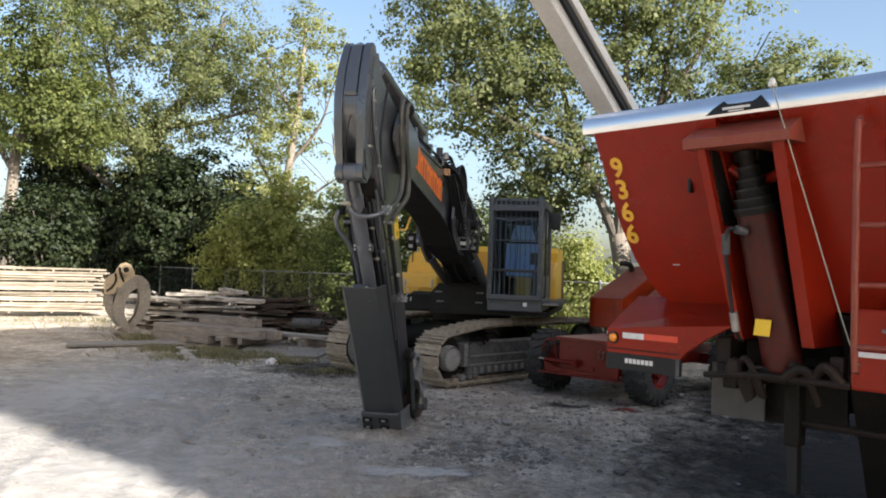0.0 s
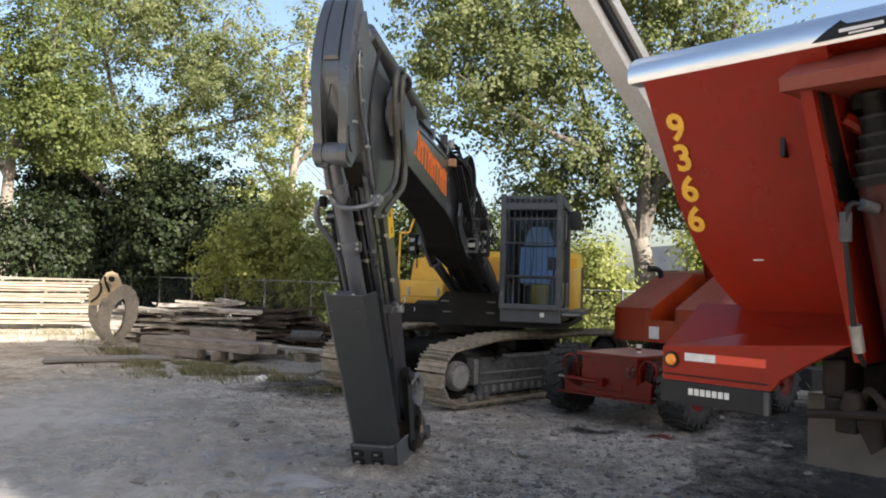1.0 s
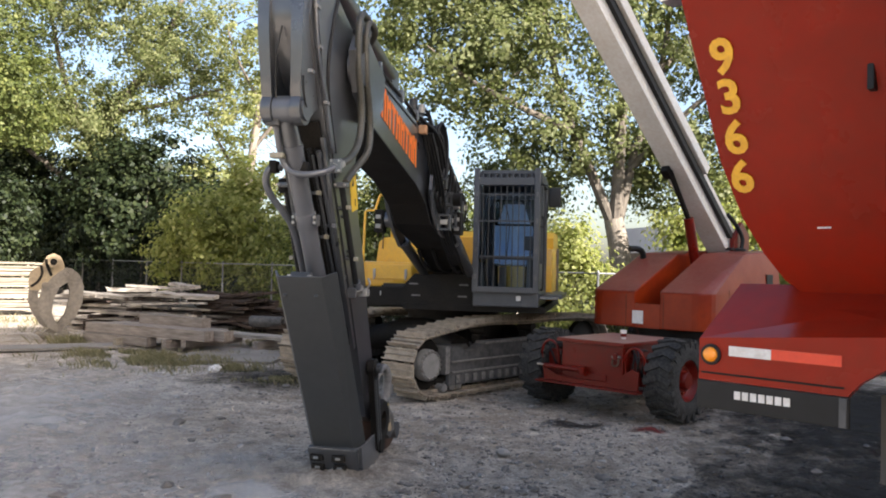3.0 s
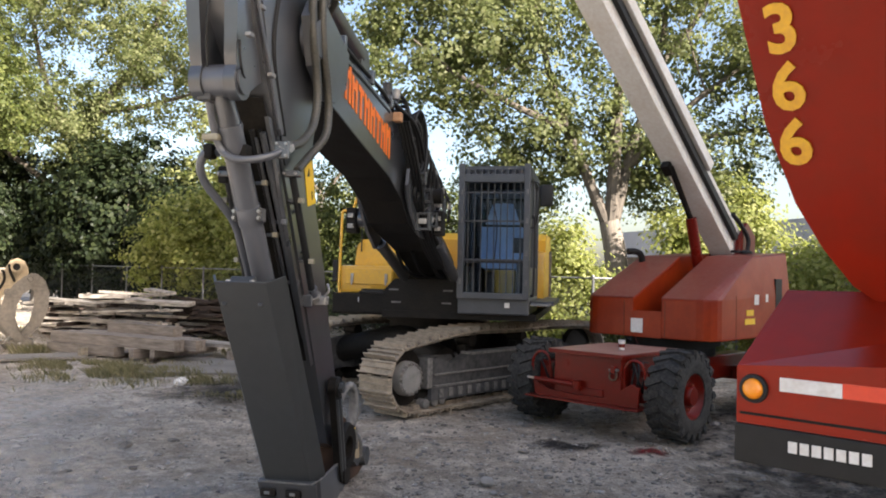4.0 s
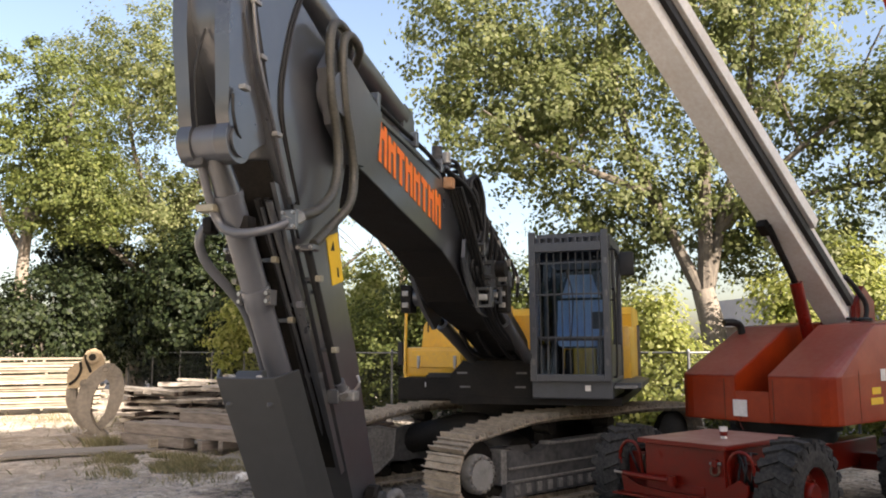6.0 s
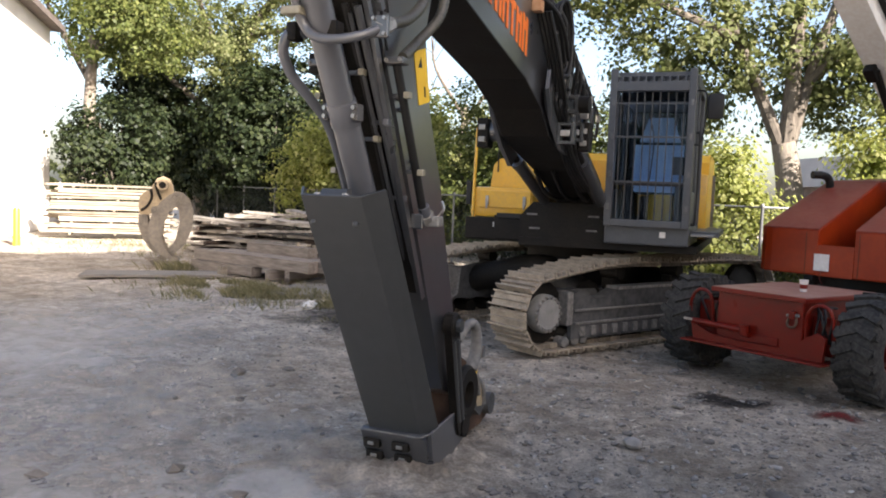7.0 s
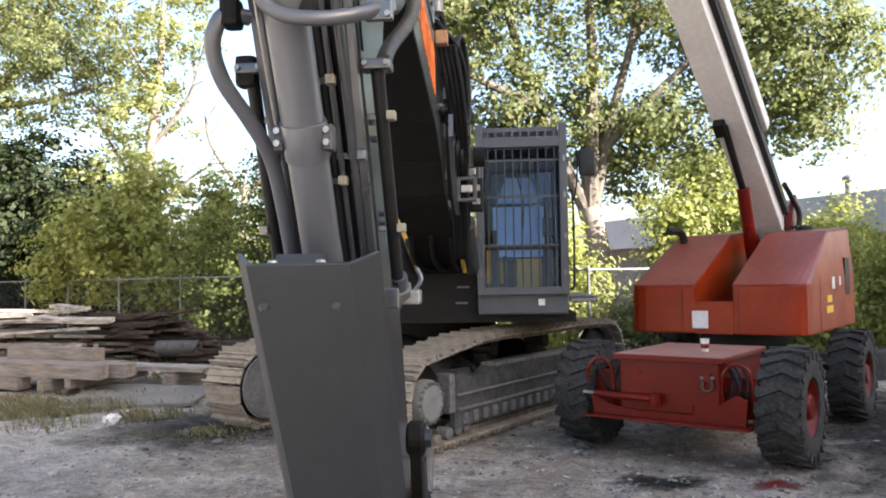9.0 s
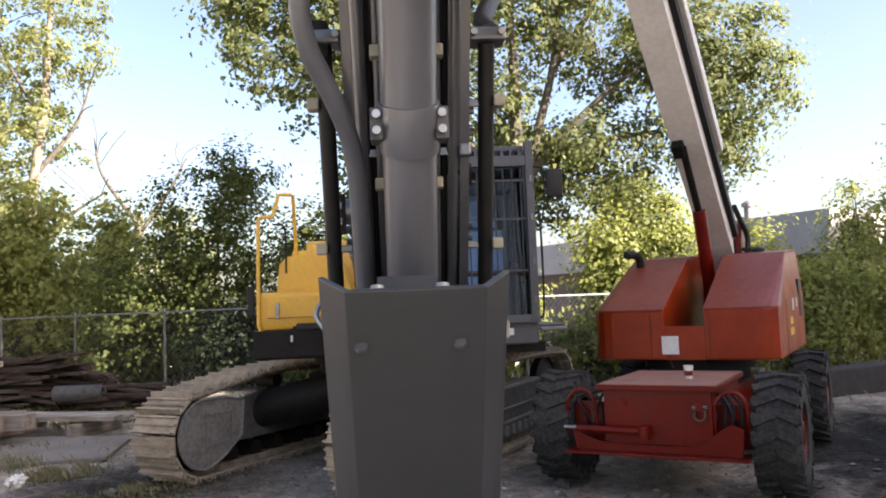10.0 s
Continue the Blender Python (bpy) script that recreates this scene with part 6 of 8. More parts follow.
for x in (-0.10, 0.07):
    part("edge_bolt", lathe([(0, 0.014), (0.016, 0.012), (0.02, 0), (0, 0)], 10, Matrix.Translation((x, -5.91, 1.805))), M_SILVER, guard, smooth=True)
part("inner_plate", plate([(5.93, 1.78), (5.86, 1.84), (5.82, 1.84), (5.80, 1.78)], -0.1, 0.06), M_GUARD, guard, bevel=0.006)
# foot of the guard: collar with bolts, and the bucket links and coupler behind
foot = part("guard_foot", plate([(5.055, 0.265), (5.015, 0.285), (4.76, 0.265), (4.64, 0.245), (4.60, 0.02), (4.915, 0.0)], -0.225, 0.235), M_ARM, arm, "dark bolted foot of the guard", bevel=0.012)
for x in (-0.15, 0.055):
    for z in (0.09, 0.185):
        sx = 4.92 + z * 0.5
        bl = part("foot_block", box((x - 0.06, -sx - 0.035, z - 0.03), (x + 0.06, -sx + 0.02, z + 0.03)), M_PITCH, foot, bevel=0.012)
        part("foot_bolt", box((x - 0.022, -sx - 0.045, z - 0.011), (x + 0.022, -sx - 0.03, z + 0.011)), M_STEEL, bl, bevel=0.004)
part("foot_wing", plate([(5.015, 0.29), (4.44, 0.335), (4.38, 0.11), (4.62, 0.03), (4.94, 0.02)], 0.235, 0.262), M_ARM, foot, bevel=0.006)
part("foot_lip", tube([at(5.06, 0.275, -0.225), at(5.055, 0.272, 0.20), at(5.02, 0.295, 0.258), at(4.44, 0.34, 0.258)], 0.006, seg=6, curved=False), M_DUSTY, foot, "worn bright edge of the collar")
for s in (4.54, 4.46):
    part("wing_bolt", rod(at(s, 0.32, 0.25), at(s, 0.365, 0.25), 0.012, seg=8), M_SILVER, foot)
part("foot_pin", rod(at(4.42, 0.20, 0.17), at(4.42, 0.20, 0.29), 0.08, seg=22), M_PITCH, foot, smooth=True)
for r in (-0.28, 0.225):
    link = part("link", plate([(4.785, 0.97), (4.75, 1.04), (4.67, 1.04), (4.62, 0.96), (4.43, 0.26), (4.46, 0.16), (4.53, 0.16), (4.57, 0.24)], r, r + 0.055), M_PITCH, arm, "black grooved bucket link", bevel=0.02, smooth=True)
    face = r if r < 0 else r + 0.055
    for ds in (-0.035, 0.035):
        part("link_ridge", rod(at(4.69 + ds, 0.86, face), at(4.515 + ds, 0.26, face), 0.017, seg=10), M_GUARD, link, smooth=True)
    part("link_pin", lathe([(0, -0.045), (0.07, -0.045), (0.085, -0.03), (0.085, 0.03), (0.07, 0.045), (0, 0.045)], 28, Matrix.Translation(at(4.70, 0.96, r + 0.0275)) @ X90), M_PITCH, link, smooth=True)
    part("pin_cap", rod(at(4.70, 0.96, r - 0.03 if r < 0 else r + 0.06), at(4.70, 0.96, r - 0.05 if r < 0 else r + 0.105), 0.045, seg=8), M_GUARD, link)
hook = part("coupler_hook", tube([at(4.40, 0.80, 0.2), at(4.30, 0.89, 0.22), at(4.20, 0.90, 0.235), at(4.13, 0.82, 0.24), at(4.13, 0.68, 0.24), at(4.20, 0.56, 0.23)], 0.026, seg=12, n=6, r_end=0.05), M_DUSTY, arm, "worn coupler hook", smooth=True)
part("hook_lug", box((0.20, -4.10, 0.62), (0.28, -4.02, 0.72)), M_STEEL, hook, bevel=0.012)
coup = part("coupler", plate([(4.46, 0.62), (4.36, 0.68), (4.22, 0.62), (4.02, 0.44), (3.80, 0.30), (3.66, 0.18), (3.64, 0.10), (3.82, 0.05), (4.2, 0.06), (4.46, 0.2)], 0.02, 0.20), M_RUSTD, arm, "worn quick coupler with chipped yellow paint", bevel=0.03, smooth=True)
part("coupler_ring", lathe([(0.10, 0.0), (0.19, 0.0), (0.21, 0.02), (0.21, 0.05), (0.19, 0.07), (0.10, 0.07), (0.10, 0.0)], 28, Matrix.Translation(at(4.32, 0.40, 0.20)) @ X90), M_PITCH, coup, smooth=True)
part("coupler_cheek", plate([(4.18, 0.44), (4.06, 0.47), (3.92, 0.36), (3.86, 0.22), (3.98, 0.16), (4.12, 0.24)], 0.20, 0.245), M_FRAME, coup, "worn cheek plate", bevel=0.02)
part("paint_chip", plate([(4.14, 0.43), (4.03, 0.44), (3.93, 0.34), (3.95, 0.23), (4.06, 0.25)], 0.2455, 0.2475), M_GRAPY, coup, "remains of yellow paint")
for s, z in ((4.16, 0.60), (4.02, 0.50)):
    part("coupler_bar", tube([at(s, z, 0.16), at(s - 0.05, z - 0.10, 0.25), at(s - 0.10, z - 0.26, 0.25)], 0.02, seg=8), M_DUSTY, coup, "worn steel bar", smooth=True)
part("coupler_tip", rod(at(3.74, 0.2, 0.12), at(3.74, 0.2, 0.26), 0.085, seg=20), M_FRAME, coup, smooth=True)
part("coupler_stud", rod(at(4.16, 0.50, 0.24), at(4.16, 0.56, 0.25), 0.022, seg=10), M_DECALY, coup, smooth=True)
# arm ram lying over the boom
ram = part("arm_ram", rod(at(3.6, 3.95, 0.0), at(5.6, 4.32, 0.0), 0.11, seg=28), M_ARM, arm, "arm cylinder above the boom", smooth=True)
part("rod", rod(at(5.6, 4.32, 0.0), at(6.2, 4.40, 0.0), 0.06, seg=20), M_STEEL, ram, smooth=True)
part("ram_foot", plate([(3.75, 3.55), (3.3, 3.5), (3.45, 4.02), (3.65, 4.05)], -0.09, 0.09), M_ARM, ram, bevel=0.02)

# ---- boom lift ----
lift = thing("boom_lift", pose(1.97, 9.455, 0, 0, 0, -43.8), "red telescopic boom lift with a cream boom on knobbly tyres", "boom lift")


def wheel(parent, x, y, side, R=0.53, W=0.36):
    base = new("wheel")
    base.parent = parent
    base.matrix_basis = Matrix.Translation((x, y, R)) @ pose(0, 0, 0, 0, 90 * side, 0)
    h = W / 2
    part("tyre", lathe([(0.27, -h), (0.36, -h - 0.015), (0.46, -h), (0.50, -h * 0.82), (0.507, 0), (0.50, h * 0.82), (0.46, h), (0.36, h + 0.015), (0.27, h), (0.262, h * 0.5), (0.262, -h * 0.5), (0.27, -h)], 44), M_TYRE, base, smooth=True)
    bm = bmesh.new()
    n = 20
    for k in range(n):
        for s in (-1, 1):
            a = 2 * math.pi * (k + (0.5 if s > 0 else 0)) / n
            q = Matrix.Rotation(a, 4, "Z") @ Matrix.Translation((0.508, 0.03 * s, s * h * 0.50)) @ Matrix.Rotation(radians(-24 * s), 4, "X")
            box((-0.03, -0.034, -h * 0.56), (0.022, 0.034, h * 0.56), bm, q)
            q = Matrix.Rotation(a + 0.09 * s, 4, "Z") @ Matrix.Translation((0.470, 0, s * h * 0.97))
            box((-0.045, -0.034, -0.02), (0.03, 0.034, 0.02), bm, q)
    part("tread", bm, M_TYRE, base, bevel=0.0)
    part("rim", lathe([(0.27, -h * 0.9), (0.262, -h * 0.5), (0.25, h * 0.1), (0.262, h * 0.75), (0.285, h * 0.92), (0.262, h * 0.90), (0.235, h * 0.55), (0.21, h * 0.40), (0.12, h * 0.42), (0.12, h * 0.8), (0.10, h * 0.95), (0, h * 0.95)], 36), M_RED, base, "red steel rim", smooth=True)
    for k in range(8):
        a = 2 * math.pi * k / 8
        part("wheel_nut", rod((0.165 * math.cos(a), 0.165 * math.sin(a), h * 0.38), (0.165 * math.cos(a), 0.165 * math.sin(a), h * 0.58), 0.016, seg=6), M_REDTOP, base)
    return base


for y in (0.02, 2.80):
    for x, s in ((-1.0, -1), (1.0, 1)):
        wheel(lift, x, y, s)
ch = new("chassis")
ch.parent = lift
tagged(ch, "red welded chassis with a box front")
part("front_box", box((-0.46, -0.46, 0.42), (0.50, 0.9, 0.95)), M_RED, ch, bevel=0.015)
part("top_lid", box((-0.50, -0.54, 0.935), (0.56, 0.86, 0.985)), M_RED, ch, bevel=0.008)
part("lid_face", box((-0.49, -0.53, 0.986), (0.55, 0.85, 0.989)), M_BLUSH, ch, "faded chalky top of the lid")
part("lower_beam", prism([(-0.72, 0.39), (0.74, 0.39), (0.76, 0.62), (0.66, 0.66), (0.56, 0.60), (0.44, 0.50), (0.30, 0.455), (-0.2, 0.45), (-0.5, 0.47), (-0.66, 0.53), (-0.76, 0.60)], -0.505, -0.465, "y"), M_RED, ch, bevel=0.012)
part("beam_flange", box((-0.80, -0.62, 0.366), (0.80, -0.28, 0.386)), M_RED, ch, bevel=0.006)
part("axle", box((-0.86, -0.10, 0.44), (0.86, 0.14, 0.64)), M_RED, ch, bevel=0.02)
part("axle", box((-0.86, 2.68, 0.44), (0.86, 2.92, 0.64)), M_RED, ch, bevel=0.02)
part("frame_rail", box((-0.45, 0.7, 0.48), (-0.2, 3.2, 0.82)), M_RED, ch, bevel=0.02)
part("frame_rail", box((0.2, 0.7, 0.48), (0.45, 3.2, 0.82)), M_RED, ch, bevel=0.02)
part("turntable_ring", lathe([(0, 0.80), (0.55, 0.80), (0.55, 0.95), (0.62, 0.95), (0.62, 1.09), (0, 1.09)], 40, Matrix.Translation((-0.1, 2.0, 0))), M_BLACK, ch, smooth=True)
part("steer_rod", rod((-0.70, -0.535, 0.585), (-0.10, -0.535, 0.575), 0.032, seg=14), M_RED, ch, smooth=True)
part("steer_rod_end", rod((-0.82, -0.535, 0.592), (-0.66, -0.535, 0.588), 0.019, seg=12), M_STEEL, ch, "bright steering ram rod", smooth=True)
part("steer_lug", lathe([(0, -0.05), (0.05, -0.05), (0.05, 0.05), (0, 0.05)], 18, Matrix.Translation((-0.08, -0.535, 0.575))), M_RED, ch, bevel=0.006, smooth=True)
part("steer_lug", box((-0.12, -0.54, 0.50), (-0.04, -0.46, 0.55)), M_RED, ch, bevel=0.008)
part("front_step", box((-0.20, -0.475, 0.46), (0.26, -0.458, 0.54)), M_RED, ch, bevel=0.006)
for x0, x1 in ((-0.80, -0.47), (0.51, 0.82)):
    part("side_cheek", box((x0, -0.30, 0.42), (x1, -0.24, 0.80)), M_RED, ch, bevel=0.012)
for x in (-0.70, 0.64):
    part("hose_guard", tube([(x - 0.12, -0.40, 0.5), (x - 0.13, -0.42, 0.78), (x - 0.02, -0.43, 0.92), (x + 0.12, -0.42, 0.86), (x + 0.16, -0.40, 0.55)], 0.018, seg=8, n=6), M_RED, ch, "bent red hose guard", smooth=True)
    part("knuckle", lathe([(0, -0.09), (0.075, -0.09), (0.075, 0.09), (0, 0.09)], 18, Matrix.Translation((x * 1.12, -0.05, 0.62))), M_RED, ch, smooth=True)
    part("hose", tube([(x + 0.05, -0.28, 0.52), (x + 0.02, -0.36, 0.7), (x - 0.06, -0.3, 0.84), (x * 0.7, -0.2, 0.9)], 0.013, seg=6), M_BLACK, ch, smooth=True)
for x in (0.40,):
    part("tie_down_ring", tube([(x - 0.03, -0.465, 0.79), (x - 0.045, -0.49, 0.73), (x - 0.03, -0.50, 0.69), (x + 0.01, -0.505, 0.68), (x + 0.045, -0.50, 0.70), (x + 0.05, -0.49, 0.74), (x + 0.03, -0.465, 0.79)], 0.013, seg=10, n=5), M_RUSTD, ch, "worn steel tie-down shackle", smooth=True)
    part("shackle_pin", rod((x - 0.06, -0.475, 0.79), (x + 0.065, -0.475, 0.80), 0.016, seg=12), M_DUSTY, ch, smooth=True)
    part("shackle_lug", box((x - 0.03, -0.50, 0.76), (x + 0.03, -0.458, 0.84)), M_RED, ch, bevel=0.008)
for x0 in (0.56, 0.63, 0.70, -0.58):
    part("hose", tube([(x0, -0.25, 0.50), (x0 + 0.02, -0.36, 0.62), (x0 + 0.03, -0.34, 0.78), (x0 * 0.9, -0.2, 0.88), (x0 * 0.8, 0.05, 0.86)], 0.013, seg=6), M_BLACK, ch, smooth=True)
part("hose_block", box((-0.64, -0.32, 0.60), (-0.52, -0.24, 0.78)), M_RUSTD, ch, "dark greasy valve block", bevel=0.01)
tur = new("turret")
tur.parent = lift
tagged(tur, "rounded red turret cover with a slot for the boom")


def lobe(x0, x1, outer):
    """One half of the cover: a body with a rounded front corner, and the sloping roof sheet on it."""
    c, side, inner = 0.24, (x1 if outer > 0 else x0), (x0 if outer > 0 else x1)
    corner = [(side - outer * c * (1 - math.sin(k * math.pi / 8)), 1.08 + c * (1 - math.cos(k * math.pi / 8))) for k in range(5)]
    ring = [(inner, 1.08)] + corner + [(side, 3.66), (inner, 3.66)]
    rear = side - outer * (0.16 if outer < 0 else 0.05)
    top = [(inner, 2.42, 2.22), (rear, 2.42, 2.22), (rear, 3.62, 2.30), (inner, 3.62, 2.30)]

    def upper(bm, dz):
        mid = [bm.verts.new((x, y, (1.61 if k < 6 else 1.70) + dz)) for k, (x, y) in enumerate(ring)]
        tv = [bm.verts.new((x, y, z + dz)) for x, y, z in top]
        bm.faces.new((mid[0], mid[1], tv[1], tv[0]))
        for k in range(1, 5):
            bm.faces.new((mid[k], mid[k + 1], tv[1]))
        bm.faces.new((tv[0], tv[1], tv[2], tv[3]))
        return mid, tv

    body = bmesh.new()
    low = [body.verts.new((x, y, 1.08)) for x, y in ring]
    mid, tv = upper(body, 0.0)
    n = len(ring)
    for i in range(n):
        body.faces.new((low[i], low[(i + 1) % n], mid[(i + 1) % n], mid[i]))
    body.faces.new(low[::-1])
    body.faces.new((mid[5], mid[6], tv[2], tv[1]))
    body.faces.new((mid[6], mid[7], tv[3], tv[2]))
    body.faces.new((mid[7], mid[0], tv[0], tv[3]))
    bmesh.ops.recalc_face_normals(body, faces=body.faces)
    roof = bmesh.new()
    m0, t0 = upper(roof, 0.004)
    bmesh.ops.delete(roof, geom=[v for v in roof.verts if not v.link_faces], context="VERTS")
    bmesh.ops.recalc_face_normals(roof, faces=roof.faces)
    if sum(f.normal.z for f in roof.faces) < 0:
        bmesh.ops.reverse_faces(roof, faces=roof.faces)
    ext = bmesh.ops.extrude_face_region(roof, geom=list(roof.faces))
    for v in ext["geom"]:
        if isinstance(v, bmesh.types.BMVert):
            v.co.z += 0.010
    bmesh.ops.recalc_face_normals(roof, faces=roof.faces)
    return body, roof


for name, x0, x1, outer in (("left_cover", -1.08, -0.26, -1), ("right_cover", 0.16, 0.90, 1)):
    body, roof = lobe(x0, x1, outer)
    cover = part(name, body, M_LIFTO, tur, "orange-red moulded cover", bevel=0.018)
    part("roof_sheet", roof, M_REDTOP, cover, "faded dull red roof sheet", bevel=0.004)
part("slot_floor", prism([(1.085, 1.08), (1.085, 1.44), (1.16, 1.43), (1.5, 1.30), (3.6, 1.30), (3.6, 1.08)], -0.26, 0.16, "x"), M_LIFTO, tur, bevel=0.01)
part("panel_seam", box((-0.405, 1.074, 1.09), (-0.40, 1.0785, 1.58)), M_RUSTD, tur)
part("panel_seam", box((0.215, 1.074, 1.09), (0.22, 1.0785, 1.58)), M_RUSTD, tur)
part("label", box((-0.29, 1.066, 1.14), (-0.11, 1.074, 1.335)), M_WHITE, tur, "curled white paper label", bevel=0.002)
part("label_wire", tube([(-0.19, 1.06, 1.14), (-0.2, 1.05, 1.06), (-0.16, 1.05, 0.99)], 0.004, seg=6), M_RED, tur)
part("exhaust_pipe", tube([(-0.80, 2.25, 2.1), (-0.80, 2.2, 2.24), (-0.83, 2.1, 2.29), (-0.9, 1.98, 2.29)], 0.05, seg=12), M_BLACK, tur, "black exhaust elbow", smooth=True)
for y, z, w, h, mm in ((2.42, 1.62, 0.15, 0.14, M_WHITE), (2.78, 1.64, 0.09, 0.11, M_WHITE), (2.2, 1.44, 0.24, 0.08, M_DECALY), (2.2, 1.32, 0.33, 0.08, M_DECALY)):
    part("decal", box((0.9015, y - w / 2, z - h / 2), (0.9045, y + w / 2, z + h / 2)), mm, tur, "safety decal")
part("side_window", box((0.875, 3.1, 1.46), (0.904, 3.34, 1.92)), M_BLACK, tur, "dark control opening", bevel=0.004)
part("side_seam", box((0.9005, 1.75, 1.10), (0.903, 1.756, 1.68)), M_RUSTD, tur)
part("fuel_cap", lathe([(0, 0), (0.1, 0), (0.1, 0.03), (0.06, 0.05), (0, 0.055)], 18, Matrix.Translation((0.45, 3.1, 2.29))), M_BLACK, tur, smooth=True)
part("lid_latch", box((0.3, 2.9, 2.30), (0.42, 3.0, 2.34)), M_BLACK, tur, bevel=0.01)
lb = new("boom")
lb.parent = lift
tagged(lb, "aged cream telescopic boom")
BD = Vector((0, -0.785, 0.62)).normalized()
BU = Vector((0, 0.62, 0.785)).normalized()
B0 = Vector((-0.05, 3.62, 2.36))


def boom_box(x0, x1, u0, u1, l0, l1, bm=None):
    bm = bm or bmesh.new()
    m = Matrix(((1, 0, 0, B0.x), (0, BD.y, BU.y, B0.y), (0, BD.z, BU.z, B0.z), (0, 0, 0, 1)))
    return box((x0, l0, u0), (x1, l1, u1), bm, m)


part("base_section", boom_box(-0.18, 0.18, -0.22, 0.24, -0.2, 9.2), M_BOOMW, lb, bevel=0.012)
part("inner_section", boom_box(-0.14, 0.14, -0.17, 0.19, 9.2, 12.5), M_BOOMW, lb, bevel=0.01)
part("cable_tray", boom_box(0.181, 0.25, -0.05, 0.06, 0.3, 9.0), M_BLACK, lb, "black cable tray along the boom", bevel=0.006)
part("tray_cover", boom_box(0.185, 0.30, 0.08, 0.235, 1.7, 9.1), M_BOOMW, lb, bevel=0.01)
part("bright_strip", boom_box(0.181, 0.19, 0.062, 0.10, 1.2, 9.0), M_CHROME, lb, "bright metal strip along the boom")
for l0, l1, u in ((0.3, 1.1, -0.02), (0.45, 1.5, 0.08), (0.2, 0.9, 0.17), (0.9, 1.7, -0.12)):
    part("rust_streak", boom_box(-0.183, -0.1805, u, u + 0.03, l0, l1), M_RUST, lb, "brown rust streak")
part("pivot_plate", prism([(3.3, 1.6), (4.0, 1.6), (4.0, 2.6), (3.7, 2.8), (3.4, 2.5)], -0.26, -0.2, "x"), M_RED, lb, bevel=0.015)
part("pivot_plate", prism([(3.3, 1.6), (4.0, 1.6), (4.0, 2.6), (3.7, 2.8), (3.4, 2.5)], 0.16, 0.22, "x"), M_RED, lb, bevel=0.015)
part("pivot_hose", tube([(0.25, 3.5, 2.15), (0.28, 3.6, 2.5), (0.22, 3.45, 2.75), (0.2, 3.2, 2.9)], 0.035, seg=8), M_BLACK, lb, "black hoses at the pivot", smooth=True)
part("lift_cylinder", rod((-0.05, 2.86, 1.32), (-0.08, 2.38, 2.80), 0.082, seg=24), M_RED, lb, "red lift cylinder", smooth=True)
part("cylinder_rod", rod((-0.08, 2.38, 2.78), (-0.10, 1.78, 3.50), 0.042, seg=20), M_PITCH, lb, "greasy cylinder rod", smooth=True)
part("rod_bracket", boom_box(-0.16, -0.03, -0.33, -0.2, 2.04, 2.24), M_PITCH, lb, bevel=0.015)
cup = thing("paper_cup", pose(1.97, 9.455, 0, 0, 0, -43.8) @ pose(0.22, 0.0, 0.992), "small white paper cup on the lift's red lid", "cup")
part("cup_body", lathe([(0, 0), (0.032, 0), (0.044, 0.12), (0.047, 0.122), (0.044, 0.118), (0.03, 0.006), (0, 0.006)], 20), M_WHITE, cup, smooth=True)
part("cup_band", lathe([(0.0372, 0.03), (0.0416, 0.075), (0.0412, 0.076), (0.0368, 0.031)], 20), M_RED, cup, "red printed band", smooth=True)

# ---- hopper trailer ----
trl = thing("hopper_trailer", pose(0.875, 2.069, 0, 0, 0, -44.7), "glossy red hopper trailer with a bright rolled rim", "trailer")
TX1 = 6.5


def lean(z):
    return -(0.083 + (z - 2.646) * 0.532)


tub = bmesh.new()
secs = []
# the side wall steps back between 0.99 and 1.42 for the tipping ram
for x, z_low, deep in ((0.0, 2.15, 0), (0.03, 2.0, 0), (0.09, 1.88, 0), (0.2, 1.82, 0), (0.99, 1.82, 0), (0.992, 1.82, 1), (1.418, 1.82, 1), (1.42, 1.82, 0), (TX1, 1.82, 0)):
    prof = [(0.62 if deep else lean(z_low), z_low), (0.55, 2.86) if deep else (lean(2.4), 2.4), (lean(3.05), 3.05), (2.3, 3.05), (2.0, 2.4), (1.7, z_low)]
    secs.append([tub.verts.new((x + max(0, 1 - x * 2.2) * (0.04 + 0.22 * max(0.0, 2.7 - z) ** 2), y, z)) for y, z in prof])
for a, b in zip(secs, secs[1:]):
    for i in range(6):
        tub.faces.new((a[i], b[i], b[(i + 1) % 6], a[(i + 1) % 6]))
tub.faces.new(secs[0][::-1])
tub.faces.new(secs[-1])
part("tub", tub, M_HOPPER, trl, "glossy red side wall", bevel=0.012, smooth=True)
rim = bmesh.new()
rings = []
for x in (-0.05, TX1):
    o = [(lean(3.05) - 0.006, 3.05), (lean(3.05) - 0.016, 3.075), (lean(3.05) - 0.016, 3.115), (lean(3.05) + 0.006, 3.165), (lean(3.05) + 0.055, 3.20), (lean(3.05) + 0.1, 3.19), (lean(3.05) + 0.1, 3.05)]
    rings.append([rim.verts.new((x, y, z)) for y, z in o])
for i in range(7):
    rim.faces.new((rings[0][i], rings[1][i], rings[1][(i + 1) % 7], rings[0][(i + 1) % 7]))
rim.faces.new(rings[0][::-1])
rim.faces.new(rings[1])
part("rim", rim, M_CHROME, trl, "polished rolled rim", bevel=0.01, smooth=True)
badge = bmesh.new()
bp = [(0.94, 3.062), (1.36, 3.068), (1.345, 3.10), (1.325, 3.125), (1.30, 3.155), (1.28, 3.135), (1.255, 3.12), (1.15, 3.118), (1.09, 3.122), (1.06, 3.145), (1.035, 3.128), (1.0, 3.105)]
